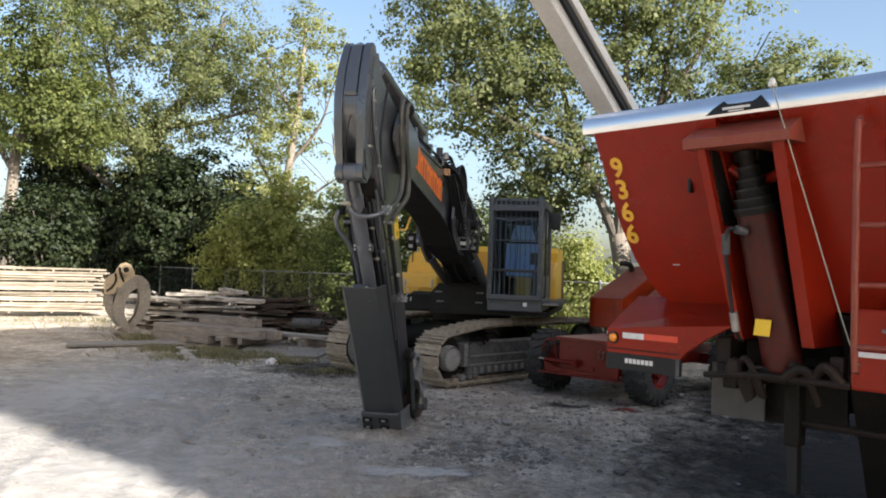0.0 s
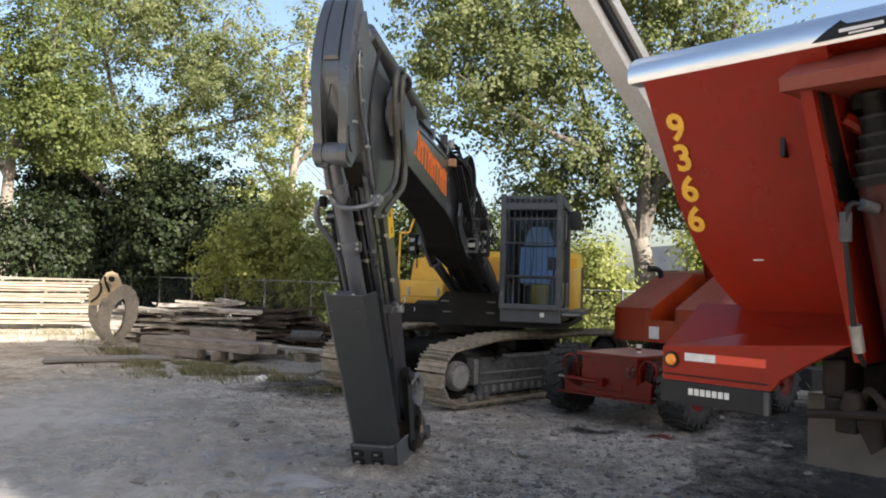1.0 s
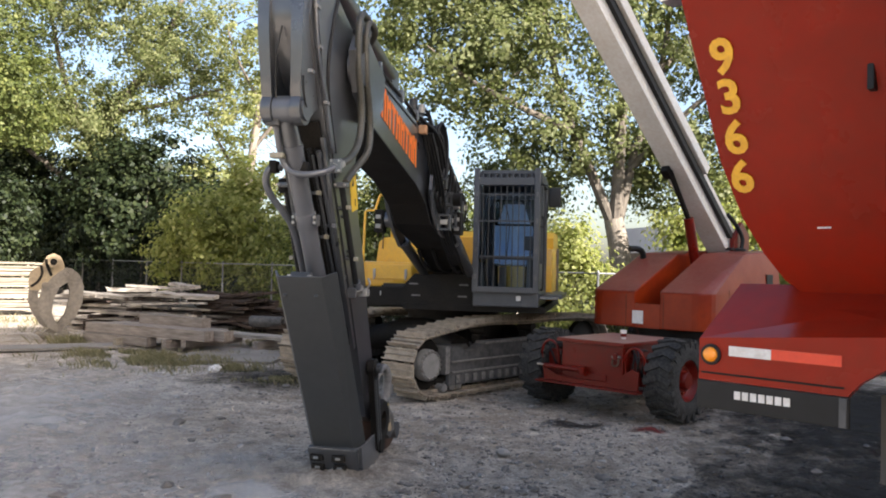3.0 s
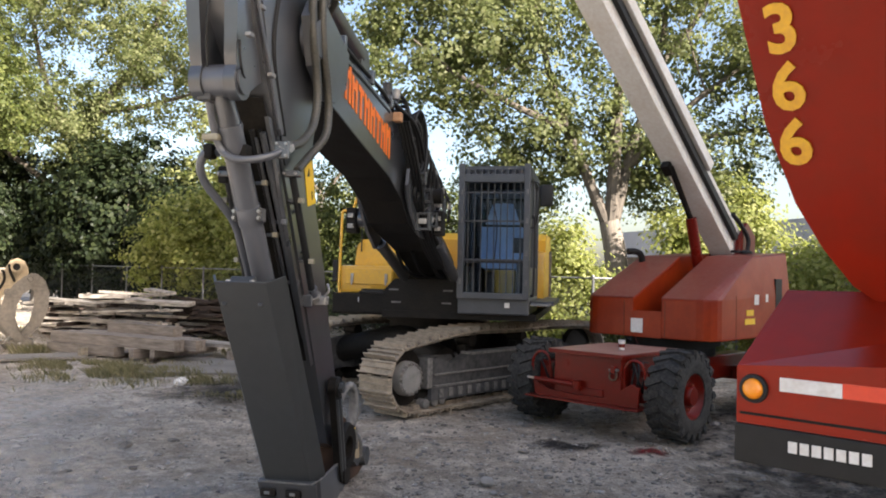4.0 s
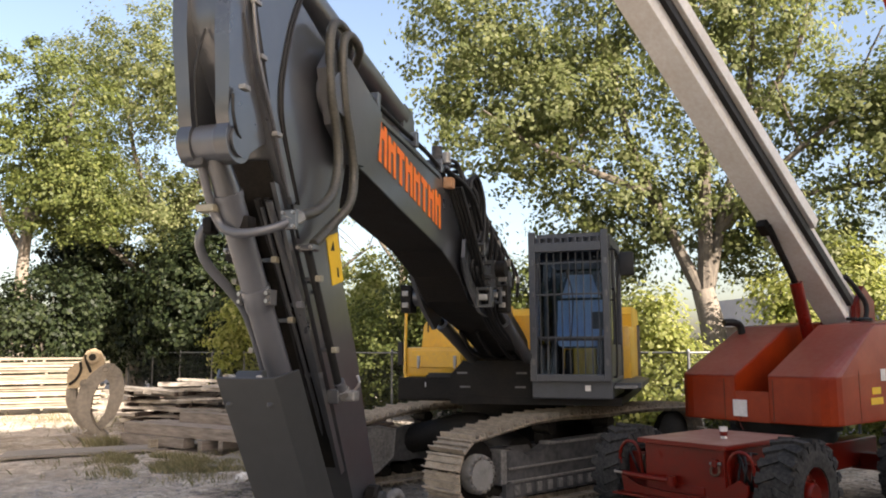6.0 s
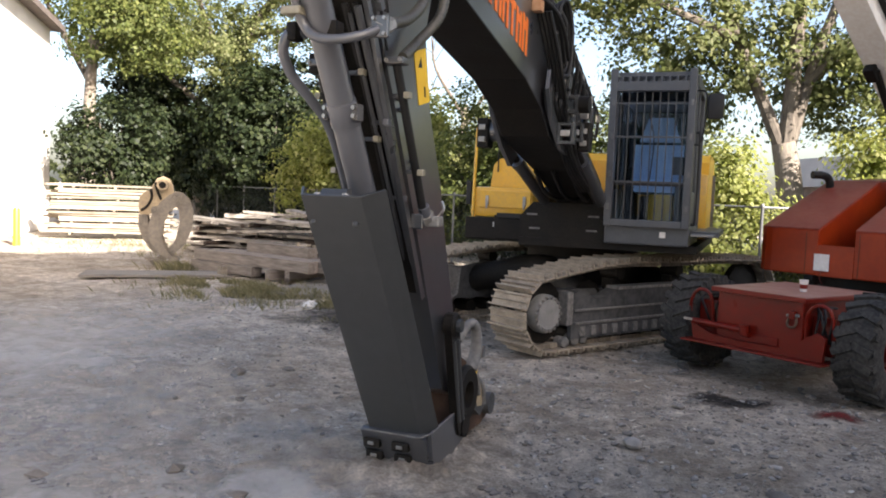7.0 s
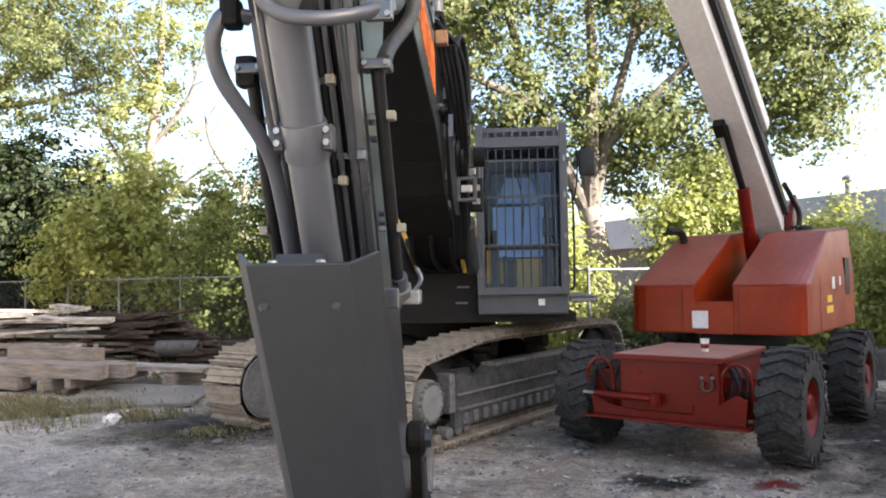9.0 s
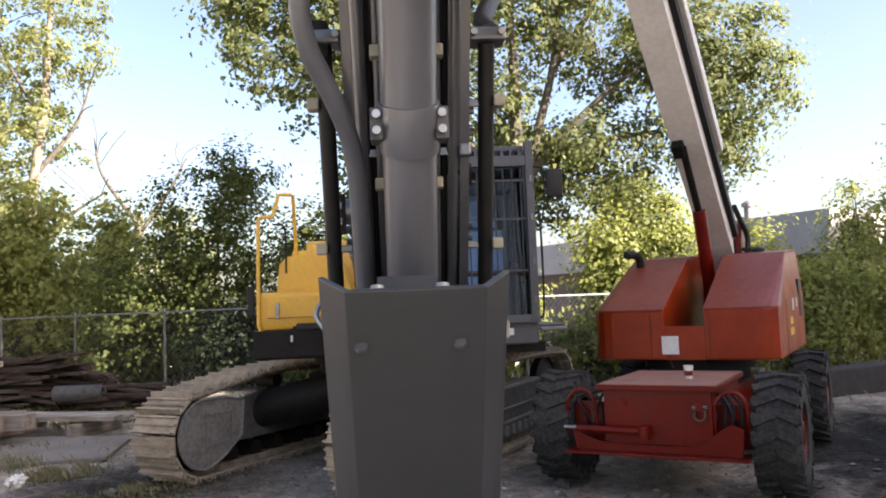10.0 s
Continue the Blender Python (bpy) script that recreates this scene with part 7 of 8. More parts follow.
def rim_y(z):
    return lean(3.05) - 0.017 + max(0.0, z - 3.115) * 0.44
for off in (0.006, 0.011):
    [badge.verts.new((x, rim_y(z) - off, z)) for x, z in bp]
badge.verts.ensure_lookup_table()
nb = len(bp)
badge.faces.new(badge.verts[nb:])
for i in range(nb):
    badge.faces.new((badge.verts[i], badge.verts[(i + 1) % nb], badge.verts[nb + (i + 1) % nb], badge.verts[nb + i]))
bd = part("badge", badge, M_BLACK, trl, "black badge on the rim")
part("badge_bar", box((1.06, rim_y(3.09) - 0.016, 3.085), (1.24, rim_y(3.09) - 0.009, 3.10)), M_WHITE, bd, "pale unreadable lettering bar")
part("badge_bar", box((1.10, rim_y(3.07) - 0.016, 3.07), (1.2, rim_y(3.07) - 0.004, 3.078)), M_WHITE, bd, "pale unreadable lettering bar")


def text(name, body, size, m, material, parent, label):
    c = bpy.data.curves.new(name, "FONT")
    c.body, c.size, c.align_x, c.align_y, c.extrude, c.offset, c.resolution_u = body, size, "CENTER", "CENTER", 0.003, 0.006, 3
    tmp = bpy.data.objects.new(name, c)
    scene.collection.objects.link(tmp)
    me = bpy.data.meshes.new_from_object(tmp.evaluated_get(bpy.context.evaluated_depsgraph_get()))
    bpy.data.objects.remove(tmp)
    me.materials.clear()
    me.materials.append(material)
    ob = new(name, me)
    ob.parent = parent
    ob.matrix_basis = m
    return tagged(ob, label)


# fleet number down the side, one digit over another
for k, (d, x, z) in enumerate((("9", 0.168, 2.798), ("3", 0.163, 2.645), ("6", 0.152, 2.485), ("6", 0.143, 2.325))):
    m = Matrix.Translation((x, lean(z) - 0.008, z)) @ pose(0, 0, 0, 90 + 28, 0, 0)
    text("digit", d, 0.205, m, M_DIGIT, trl, "amber number on the red side")
# rear fender with lamp and tapes
fen = bmesh.new()
fo = [(0.0, 1.62), (0.0, 1.44), (0.61, 1.44), (0.66, 1.50), (0.8, 1.595), (0.95, 1.68), (1.0, 1.70)]
f0 = [fen.verts.new((x, 0.0, z)) for x, z in fo]
f1 = [fen.verts.new((x, 0.03, z - 0.004)) for x, z in fo]
fen.faces.new(f0)
for i in range(6):
    fen.faces.new((f0[i], f0[i + 1], f1[i + 1], f1[i]))
t0, t1 = fen.verts.new((-0.0, 0.40, 1.86)), fen.verts.new((1.05, 0.40, 1.87))
fen.faces.new((f0[0], f0[6], t1, t0))
b0, b1 = fen.verts.new((0.0, 0.42, 1.83)), fen.verts.new((1.05, 0.42, 1.84))
fen.faces.new((t0, t1, b1, b0))
fen.faces.new((b0, b1, f1[6], f1[0]))
fen.faces.new((f1[0], f1[6], f1[5], f1[4], f1[3], f1[2], f1[1]))
fd = part("fender", fen, M_HOPPER, trl, "red sloping rear fender", bevel=0.006)
part("fender_side", prism([(0.004, 1.615), (0.40, 1.85), (0.40, 1.75), (0.2, 1.44), (0.004, 1.442)], -0.004, 0.012, "x"), M_HOPPER, fd)
part("mud_strip", box((-0.005, -0.008, 1.318), (0.62, 0.012, 1.438)), M_BLACK, trl, "black mud strip with pale lettering bar", bevel=0.004) 
for k in range(7):
    part("lettering_bar", box((0.165 + k * 0.0345, -0.0125, 1.372), (0.191 + k * 0.0345, -0.0085, 1.406)), M_WHITE, trl, "pale lettering bar")
part("strip_edge", box((0.585, -0.014, 1.32), (0.612, -0.008, 1.435)), M_FRAME, trl)
lamp = part("side_lamp", lathe([(0, 0.028), (0.02, 0.026), (0.031, 0.016), (0.034, 0.0), (0, 0)], 24, Matrix.Translation((0.055, -0.003, 1.552)) @ pose(0, 0, 0, 90, 0, 0)), M_AMBER, trl, "amber side marker lamp", smooth=True)
part("lamp_ring", lathe([(0.034, 0), (0.034, 0.012), (0.044, 0.010), (0.046, 0)], 24, Matrix.Translation((0.055, -0.003, 1.552)) @ pose(0, 0, 0, 90, 0, 0)), M_BLACK, lamp, smooth=True)
part("reflector_tape", box((0.135, -0.004, 1.553), (0.315, -0.0005, 1.595)), M_WHITE, trl, "white reflective tape")
part("reflector_tape", box((0.316, -0.004, 1.553), (0.59, -0.0005, 1.597)), M_REFRED, trl, "red reflective tape")
part("fender_seam", box((0.01, -0.003, 1.468), (0.6, 0.0, 1.476)), M_PITCH, trl)
part("scratch", box((0.42, lean(2.11) - 0.004, 2.105), (0.475, lean(2.11) - 0.001, 2.112), None, Matrix()), M_WHITE, trl, "pale scratch in the paint")
part("side_hook", box((0.70, lean(2.66) - 0.02, 2.60), (0.725, lean(2.66) + 0.03, 2.73)), M_BLACK, trl, bevel=0.006)
# open bay round the tipping ram: posts and hood
BAY = new("ram_bay")
BAY.parent = trl
tagged(BAY, "red framed bay round the tipping ram")
def slab(x_top, x_bot, w, y_top, y_bot, z_top, z_bot, d):
    bm = bmesh.new()
    v = []
    for x, y, z in ((x_top, y_top, z_top), (x_bot, y_bot, z_bot)):
        v.append([bm.verts.new((x + dx, y + dy, z)) for dx, dy in ((0, 0), (w, 0), (w, d), (0, d))])
    for i in range(4):
        bm.faces.new((v[0][i], v[0][(i + 1) % 4], v[1][(i + 1) % 4], v[1][i]))
    bm.faces.new(v[0])
    bm.faces.new(v[1][::-1])
    return bm
part("post", slab(0.90, 1.0, 0.055, -0.36, 0.02, 2.86, 1.62, 0.5), M_HOPPER, BAY, bevel=0.012)
part("post", slab(1.39, 1.44, 0.075, -0.36, 0.02, 2.88, 1.60, 0.5), M_HOPPER, BAY, bevel=0.012)
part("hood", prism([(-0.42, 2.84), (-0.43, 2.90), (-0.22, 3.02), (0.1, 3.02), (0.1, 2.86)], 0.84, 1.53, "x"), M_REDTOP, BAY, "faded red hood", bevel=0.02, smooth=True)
# black back and linings paint the deep shade inside the bay
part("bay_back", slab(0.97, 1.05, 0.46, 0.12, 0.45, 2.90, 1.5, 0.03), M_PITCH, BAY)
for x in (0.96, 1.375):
    part("bay_shade", slab(x, x + 0.06, 0.012, -0.30, 0.08, 2.84, 1.60, 0.45), M_PITCH, BAY, "dark inner face that stands in for the bay's shade")
part("bay_brace", tube([(1.0, -0.1, 2.75), (1.15, -0.02, 2.66), (1.38, -0.05, 2.72)], 0.035, seg=8), M_HOPPER, BAY, smooth=True)
ram = part("tipping_ram", rod((1.18, -0.08, 2.44), (1.29, 0.12, 1.43), 0.125, seg=36), M_RAM, BAY, "red tipping ram with dark inner stages", smooth=True)
prev = Vector((1.18, -0.08, 2.44))
ax = (Vector((1.18, -0.08, 2.44)) - Vector((1.29, 0.12, 1.43))).normalized()
for k, (r, l) in enumerate(((0.135, 0.05), (0.118, 0.06), (0.102, 0.06), (0.086, 0.06), (0.07, 0.08), (0.05, 0.1))):
    part("ram_stage", rod(prev, prev + ax * l, r, seg=32), M_PITCH, ram, smooth=True)
    part("stage_lip", rod(prev + ax * (l - 0.014), prev + ax * l, r + 0.006, seg=32), M_BLACK, ram, smooth=True)
    prev = prev + ax * l
part("ram_head", box((1.03, -0.12, 2.78), (1.2, 0.1, 2.86)), M_PITCH, ram, bevel=0.015)
part("ram_label", box((1.20, -0.125, 1.66), (1.30, -0.118, 1.765), None, Matrix.Translation((1.25, -0.12, 1.71)) @ pose(0, 0, 0, -12, 2, 2) @ Matrix.Translation((-1.25, 0.12, -1.71))), M_DECALY, ram, "yellow warning label")
part("ram_port", rod((1.17, -0.20, 2.31), (1.13, -0.26, 2.33), 0.028, seg=12), M_FRAME, ram, smooth=True)
part("ram_hose", tube([(1.16, -0.22, 2.31), (1.09, -0.27, 2.33), (1.065, -0.26, 2.2), (1.06, -0.2, 2.0), (1.06, -0.12, 1.72), (1.07, -0.05, 1.62)], 0.013, seg=10), M_BLACK, ram, "black hydraulic hose", smooth=True)
part("hose_collar", rod((1.062, -0.135, 1.80), (1.066, -0.10, 1.68), 0.026, seg=12), M_SILVER, ram, smooth=True)
part("hose_collar", rod((1.066, -0.262, 2.3), (1.062, -0.25, 2.17), 0.026, seg=12), M_FRAME, ram, smooth=True)
part("ram_cradle", box((1.15, 0.0, 1.36), (1.55, 0.35, 1.46)), M_PITCH, ram, bevel=0.02)
# ladder, tie rope and lower frame
lad = new("ladder")
lad.parent = trl
tagged(lad, "red side ladder")
for x in (1.88, 2.30):
    part("rail", tube([(x, -0.30, 2.90), (x, -0.36, 2.82), (x, -0.36, 1.62), (x, -0.30, 1.56)], 0.02, seg=10, n=4), M_REDTOP, lad, smooth=True)
for z in (2.66, 2.33, 2.0, 1.66):
    part("rung", rod((1.88, -0.36, z), (2.30, -0.36, z), 0.016, seg=10), M_REDTOP, lad, smooth=True)
part("tie_rope", tube([(1.40, -0.36, 3.22), (1.43, -0.42, 3.14), (1.60, -0.40, 2.55), (1.82, -0.36, 1.78), (1.90, -0.35, 1.56)], 0.0042, seg=6, n=4), M_BRASS, trl, "pale rope tied over the rim", smooth=True)
part("rope_knot", lathe([(0, -0.03), (0.02, -0.02), (0.024, 0), (0.016, 0.025), (0, 0.035)], 10, Matrix.Translation((1.41, -0.40, 3.19))), M_WHITE, trl, smooth=True)
# added skirt, only there to stop light passing beneath the trailer
part("light_block_skirt", prism([(1.5, 0.30), (1.5, 1.84), (TX1, 1.84), (TX1, 0.30)], 1.96, 2.02, "y"), M_PITCH, trl, "added dark skirt that blocks light under the trailer", bevel=0.01)
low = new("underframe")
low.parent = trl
tagged(low, "greasy underframe with shade in its colours")
# bellies are added bulk that keeps the ground below dark
part("belly", prism([(0.30, 1.80), (1.9, 1.80), (1.85, 1.1), (1.6, 0.45), (0.9, 0.45), (0.62, 1.1)], 1.55, TX1, "x"), M_PITCH, low, "added dark belly that shades the ground", bevel=0.03)
part("rear_belly", prism([(0.5, 1.80), (1.75, 1.80), (1.5, 1.35), (0.8, 1.35)], 0.7, 1.75, "x"), M_PITCH, low, "added dark belly that shades the ground", bevel=0.03)
part("frame_rail", box((0.9, 0.75, 1.12), (TX1, 0.95, 1.42)), M_PITCH, low, bevel=0.015)
part("frame_rail", box((0.9, 1.5, 1.12), (TX1, 1.7, 1.42)), M_PITCH, low, bevel=0.015)
part("step_bar", tube([(0.80, 0.0, 1.36), (1.2, -0.03, 1.40), (1.75, -0.04, 1.40)], 0.022, seg=8, n=4), M_GREASESHADE, low, "rusty step bar", smooth=True)
part("cross_member", box((0.9, 0.05, 1.28), (1.0, 1.7, 1.42)), M_PITCH, low, bevel=0.015)
part("rear_crossbox", box((0.60, 0.85, 1.24), (1.25, 1.75, 1.70)), M_PITCH, low, "dark box filling the rear wheel arch", bevel=0.015)
part("bracket", box((0.82, 0.1, 1.44), (0.93, 0.35, 1.62)), M_GREASESHADE, low, bevel=0.015)
part("bracket_foot", box((0.84, 0.08, 1.34), (0.92, 0.2, 1.44)), M_GREASESHADE, low, bevel=0.012)
part("valve_body", lathe([(0, 0), (0.05, 0), (0.06, 0.04), (0.04, 0.1), (0, 0.12)], 14, Matrix.Translation((1.0, 0.02, 1.38))), M_GREASESHADE, low, smooth=True)
part("crumpled_guard", tube([(1.36, -0.04, 1.40), (1.46, -0.07, 1.47), (1.54, -0.03, 1.44), (1.62, -0.08, 1.50), (1.70, -0.03, 1.41)], 0.03, seg=8, n=5), M_GREASESHADE, low, "crumpled greasy guard", smooth=True)
for x, dx, z1, r in ((1.02, 0.14, 1.50, 0.02), (1.10, 0.05, 1.47, 0.014), (1.34, 0.16, 1.49, 0.024), (1.22, -0.09, 1.45, 0.012)):
    part("hose", tube([(x, 0.06, 1.42), (x + dx * 0.4, 0.0, z1), (x + dx, -0.03, 1.42), (x + dx * 1.2, 0.06, 1.25)], r, seg=7, n=4), M_GREASESHADE, low, smooth=True)
part("spring_hanger", prism([(0.98, 1.36), (1.14, 1.40), (1.16, 1.28), (1.06, 1.20)], 0.06, 0.10, "y"), M_GREASESHADE, low, bevel=0.01)
# added sheet, black in place of the gloom behind the flap
part("rear_shade_sheet", box((0.62, 0.62, 1.0), (1.5, 0.66, 1.66)), M_PITCH, low, "dark sheet standing in for shade behind the mud flap", bevel=0.004)
part("hanging_link", box((1.62, -0.02, 1.42), (1.70, 0.06, 1.56)), M_GREASESHADE, low, bevel=0.012)
part("lower_step", box((1.75, -0.05, 1.38), (3.2, 0.25, 1.62)), M_HOPPER, low, "red side locker", bevel=0.02)
part("locker_strip", box((1.76, -0.058, 1.58), (3.19, -0.052, 1.61)), M_WHITE, low)
part("locker_handle", tube([(1.95, -0.06, 1.74), (1.95, -0.1, 1.74), (2.1, -0.1, 1.74), (2.1, -0.06, 1.74)], 0.012, seg=8, n=3), M_SILVER, low, smooth=True)
part("locker_door", box((1.76, -0.03, 1.62), (3.1, 0.3, 1.86)), M_HOPPER, low, bevel=0.02)
part("grey_flap", box((0.585, 0.50, 1.01), (0.99, 0.515, 1.40)), M_FLAP, low, "grey rubber mud flap", bevel=0.004)
part("support_leg", box((1.22, 0.28, 0.92), (1.32, 0.40, 1.40)), M_PITCH, low, bevel=0.012)
part("support_leg_inner", box((1.235, 0.30, 0.60), (1.305, 0.38, 0.94)), M_BLACK, low, bevel=0.01)
part("cross_tube", rod((1.3, 0.34, 1.08), (3.0, 0.34, 1.06), 0.022, seg=8), M_GREASESHADE, low, smooth=True)
for x in (2.45, 3.65):
    for y, s in ((0.45, -1), (1.85, 1)):
        b = new("wheel")
        b.parent = trl
        b.matrix_basis = Matrix.Translation((x, y, 0.52)) @ pose(0, 0, 0, 90, 0, 0)
        part("tyre", lathe([(0.29, -0.14), (0.4, -0.15), (0.49, -0.13), (0.52, -0.1), (0.52, 0.1), (0.49, 0.13), (0.4, 0.15), (0.29, 0.14), (0.29, -0.14)], 40), M_TYRE, b, smooth=True)
        part("rim", lathe([(0.29, -0.13), (0.25, -0.08), (0.25, 0.06), (0.1, 0.06), (0.1, 0.1), (0, 0.1)], 30), M_FRAME, b, smooth=True)
    part("axle", rod((x, 0.3, 0.52), (x, 2.0, 0.52), 0.07, seg=14), M_PITCH, low, smooth=True)

# ---- grapple, timber and clutter in the far corner ----
gr = thing("grapple", pose(-9.55, 16.9, 0, 0, 0, 28), "rusty ochre sorting grapple with closed claws on the ground", "grapple")


def gm(o):
    """Outline drawn in hundredths of the grapple's width and height, turned to metres."""
    return [((x - 186) * 0.0052, (585 - y) * 0.0053) for x, y in o]


FRONT_CLAW = gm([(235, 268), (205, 282), (170, 312), (136, 360), (119, 420), (126, 478), (158, 524), (208, 556), (240, 574), (250, 560), (216, 534), (190, 502), (177, 460), (181, 404), (203, 354), (236, 330), (250, 300)])
SIDE_CLAW = gm([(212, 286), (228, 268), (256, 272), (286, 300), (303, 350), (299, 420), (272, 488), (218, 540), (146, 582), (132, 568), (192, 528), (230, 474), (247, 402), (243, 345), (216, 312)])
REAR_CLAW = gm([(82, 366), (118, 372), (122, 430), (134, 480), (164, 524), (150, 530), (126, 508), (96, 462), (80, 412)])
for outline, spans in ((SIDE_CLAW, ((-0.36, -0.28), (0.26, 0.34))), (FRONT_CLAW, ((-0.45, -0.37), (0.16, 0.24))), (REAR_CLAW, ((-0.34, -0.26), (0.20, 0.28)))):
    for y0, y1 in spans:
        part("claw", prism(outline, y0, y1, "y"), M_GRAP, gr, bevel=0.018, smooth=True)
part("claw_back", prism(gm([(284, 302), (302, 350), (298, 420), (271, 487), (220, 538), (212, 530), (262, 482), (288, 418), (292, 352), (276, 308)]), -0.29, 0.27, "y"), M_GRAP, gr, bevel=0.006, smooth=True)
part("claw_back", prism(gm([(170, 314), (137, 361), (120, 420), (127, 477), (160, 522), (166, 514), (136, 473), (130, 420), (146, 366), (178, 322)]), -0.38, 0.17, "y"), M_GRAP, gr, bevel=0.006, smooth=True)
part("claw_back", prism(gm([(82, 368), (80, 412), (97, 462), (128, 508), (134, 500), (106, 458), (90, 412), (92, 370)]), -0.27, 0.21, "y"), M_RUSTD, gr, "dark inside of the rear claw", bevel=0.006, smooth=True)
for m in (pose(-0.16, -0.36, 0.11, 0, 24, 6), pose(0.14, -0.42, 0.10, 0, -32, -8), pose(-0.02, -0.44, 0.09, 0, 20, 14)):
    part("tooth", prism([(-0.27, -0.03), (-0.22, 0.035), (-0.05, 0.07), (0.20, 0.06), (0.20, -0.05), (-0.05, -0.06)], -0.06, 0.06, "y"), M_GRAP, gr, "worn digging tooth", bevel=0.015).matrix_basis = m
part("head", prism(gm([(84, 292), (106, 272), (128, 262), (140, 236), (152, 216), (178, 206), (203, 218), (217, 244), (222, 268), (214, 290), (186, 318), (150, 346), (122, 368), (84, 368), (80, 330)]), -0.24, 0.18, "y"), M_GRAPY, gr, "ochre grapple head", bevel=0.03, smooth=True)
for o in (((128, 262), (132, 296), (116, 330), (90, 352)), ((146, 232), (152, 262), (164, 290), (170, 304))):
    part("strap", tube([Vector((x, -0.262, z)) for x, z in gm(o)], 0.028, seg=8, n=5), M_PITCH, gr, "dark hose on the head", smooth=True)
for (x, z), r, mm in zip(gm([(176, 243), (228, 292), (146, 346)]), (0.12, 0.11, 0.075), (M_GRAPY, M_GRAP, M_GRAP)):
    pin = part("pin", rod((x, -0.48, z), (x, 0.38, z), r, seg=24), mm, gr, smooth=True)
    part("pin_bore", lathe([(0.0, 0.0), (r * 0.45, 0.0), (r * 0.55, 0.012), (r * 0.62, 0.0)], 20, Matrix.Translation((x, -0.481, z)) @ pose(0, 0, 0, 90, 0, 0)), M_PITCH if mm is M_GRAPY else M_GRAP, pin, smooth=True)


def plank_mesh(L, w, h, material, seed):
    r = random.Random(seed)
    bm = bmesh.new()
    n = 5
    rows = []
    for i in range(n + 1):
        x = -L / 2 + L * i / n
        dz, dy = r.uniform(-0.006, 0.006), r.uniform(-0.008, 0.008)
        rows.append([bm.verts.new((x, dy + y, dz + z)) for y, z in ((-w / 2, 0), (w / 2, 0), (w / 2, h), (-w / 2, h))])
    for a, b in zip(rows, rows[1:]):
        for k in range(4):
            bm.faces.new((a[k], a[(k + 1) % 4], b[(k + 1) % 4], b[k]))
    bm.faces.new(rows[0][::-1])
    bm.faces.new(rows[-1])
    return mesh_of("plank", bm, material)


rp = random.Random(5)
# neat pale stack beside the white workshop
stack = thing("timber_stack", pose(-15.4, 23.6, 0, 0, 0, 31), "neat stack of pale sawn boards in sunlight", "timber stack", "timber piles")
PALE = [plank_mesh(3.3 + 0.1 * k, 0.19, 0.062, M_WOODP, k) for k in range(5)]
z = 0.12
for layer in range(17):
    if layer % 4 == 0:
        z += 0.05
        for x in (-1.25, 0.05, 1.3):
            share("bearer", PALE[0], stack, Matrix.Translation((x + rp.uniform(-0.15, 0.15), 0.45, z - 0.055)) @ pose(0, 0, 0, 0, 0, 90) @ Matrix.Diagonal((0.32, 0.4, 0.85, 1)))
    for row in range(5):
        share("board", PALE[rp.randrange(5)], stack, Matrix.Translation((rp.uniform(-0.25, 0.25), row * 0.22 + rp.uniform(-0.04, 0.04), z + rp.uniform(0, 0.014))) @ pose(0, 0, 0, rp.uniform(-2.5, 2.5), rp.uniform(-0.7, 0.7), rp.uniform(-1.8, 1.8)))
    z += rp.uniform(0.070, 0.092)
# heavy grey beams in front, on bearers
beams = thing("beam_pile", pose(-6.95, 15.7, 0, 0, 0, -28), "pile of heavy grey weathered beams on bearers", "timber pile", "timber piles")
for k, (x0, x1, y, z, rz, w, h, mm) in enumerate((
        (-1.7, 0.35, -0.10, 0.05, 1.0, 0.26, 0.19, M_BEAM), (-1.75, 1.95, 0.0, 0.25, 0.0, 0.26, 0.22, M_BEAM), (-1.5, 2.15, 0.32, 0.25, 1.5, 0.27, 0.21, M_BEAM),
        (-0.75, 1.25, 0.62, 0.46, -1.0, 0.26, 0.21, M_BEAM), (-1.6, 1.7, 0.66, 0.24, 0.5, 0.27, 0.21, M_BEAM), (0.2, 3.0, 1.15, 0.26, 2.0, 0.24, 0.07, M_WOOD),
        (0.5, 3.1, 1.45, 0.24, -2.5, 0.22, 0.08, M_WOOD), (-0.2, 2.8, 1.8, 0.22, 1.0, 0.24, 0.07, M_WOOD), (-1.9, 0.9, 1.3, 0.30, -3.0, 0.26, 0.12, M_DARKW))):
    share("beam", plank_mesh(x1 - x0, w, h, mm, 40 + k), beams, Matrix.Translation(((x0 + x1) / 2, y, z)) @ pose(0, 0, 0, 0, 0, rz))
for k, (x, y0, y1, z0, z1) in enumerate(((-0.15, -0.62, 0.9, -0.02, 0.035), (0.95, -0.28, 1.5, 0.06, 0.24), (1.32, -0.10, 1.6, 0.09, 0.24), (0.95, 0.2, 0.9, -0.03, 0.06), (2.4, 0.9, 2.0, -0.02, 0.22), (-1.2, -0.3, 0.9, -0.02, 0.04))):
    share("bearer", plank_mesh(y1 - y0, 0.13, z1 - z0, M_BEAM, 60 + k), beams, Matrix.Translation((x, (y0 + y1) / 2, z0)) @ pose(0, 0, 0, 0, 0, 90))
share("bearer", plank_mesh(0.16, 0.11, 0.26, M_WOODP, 58), beams, Matrix.Translation((-0.2, -0.5, -0.03)) @ pose(0, 0, 0, 0, 0, 90))
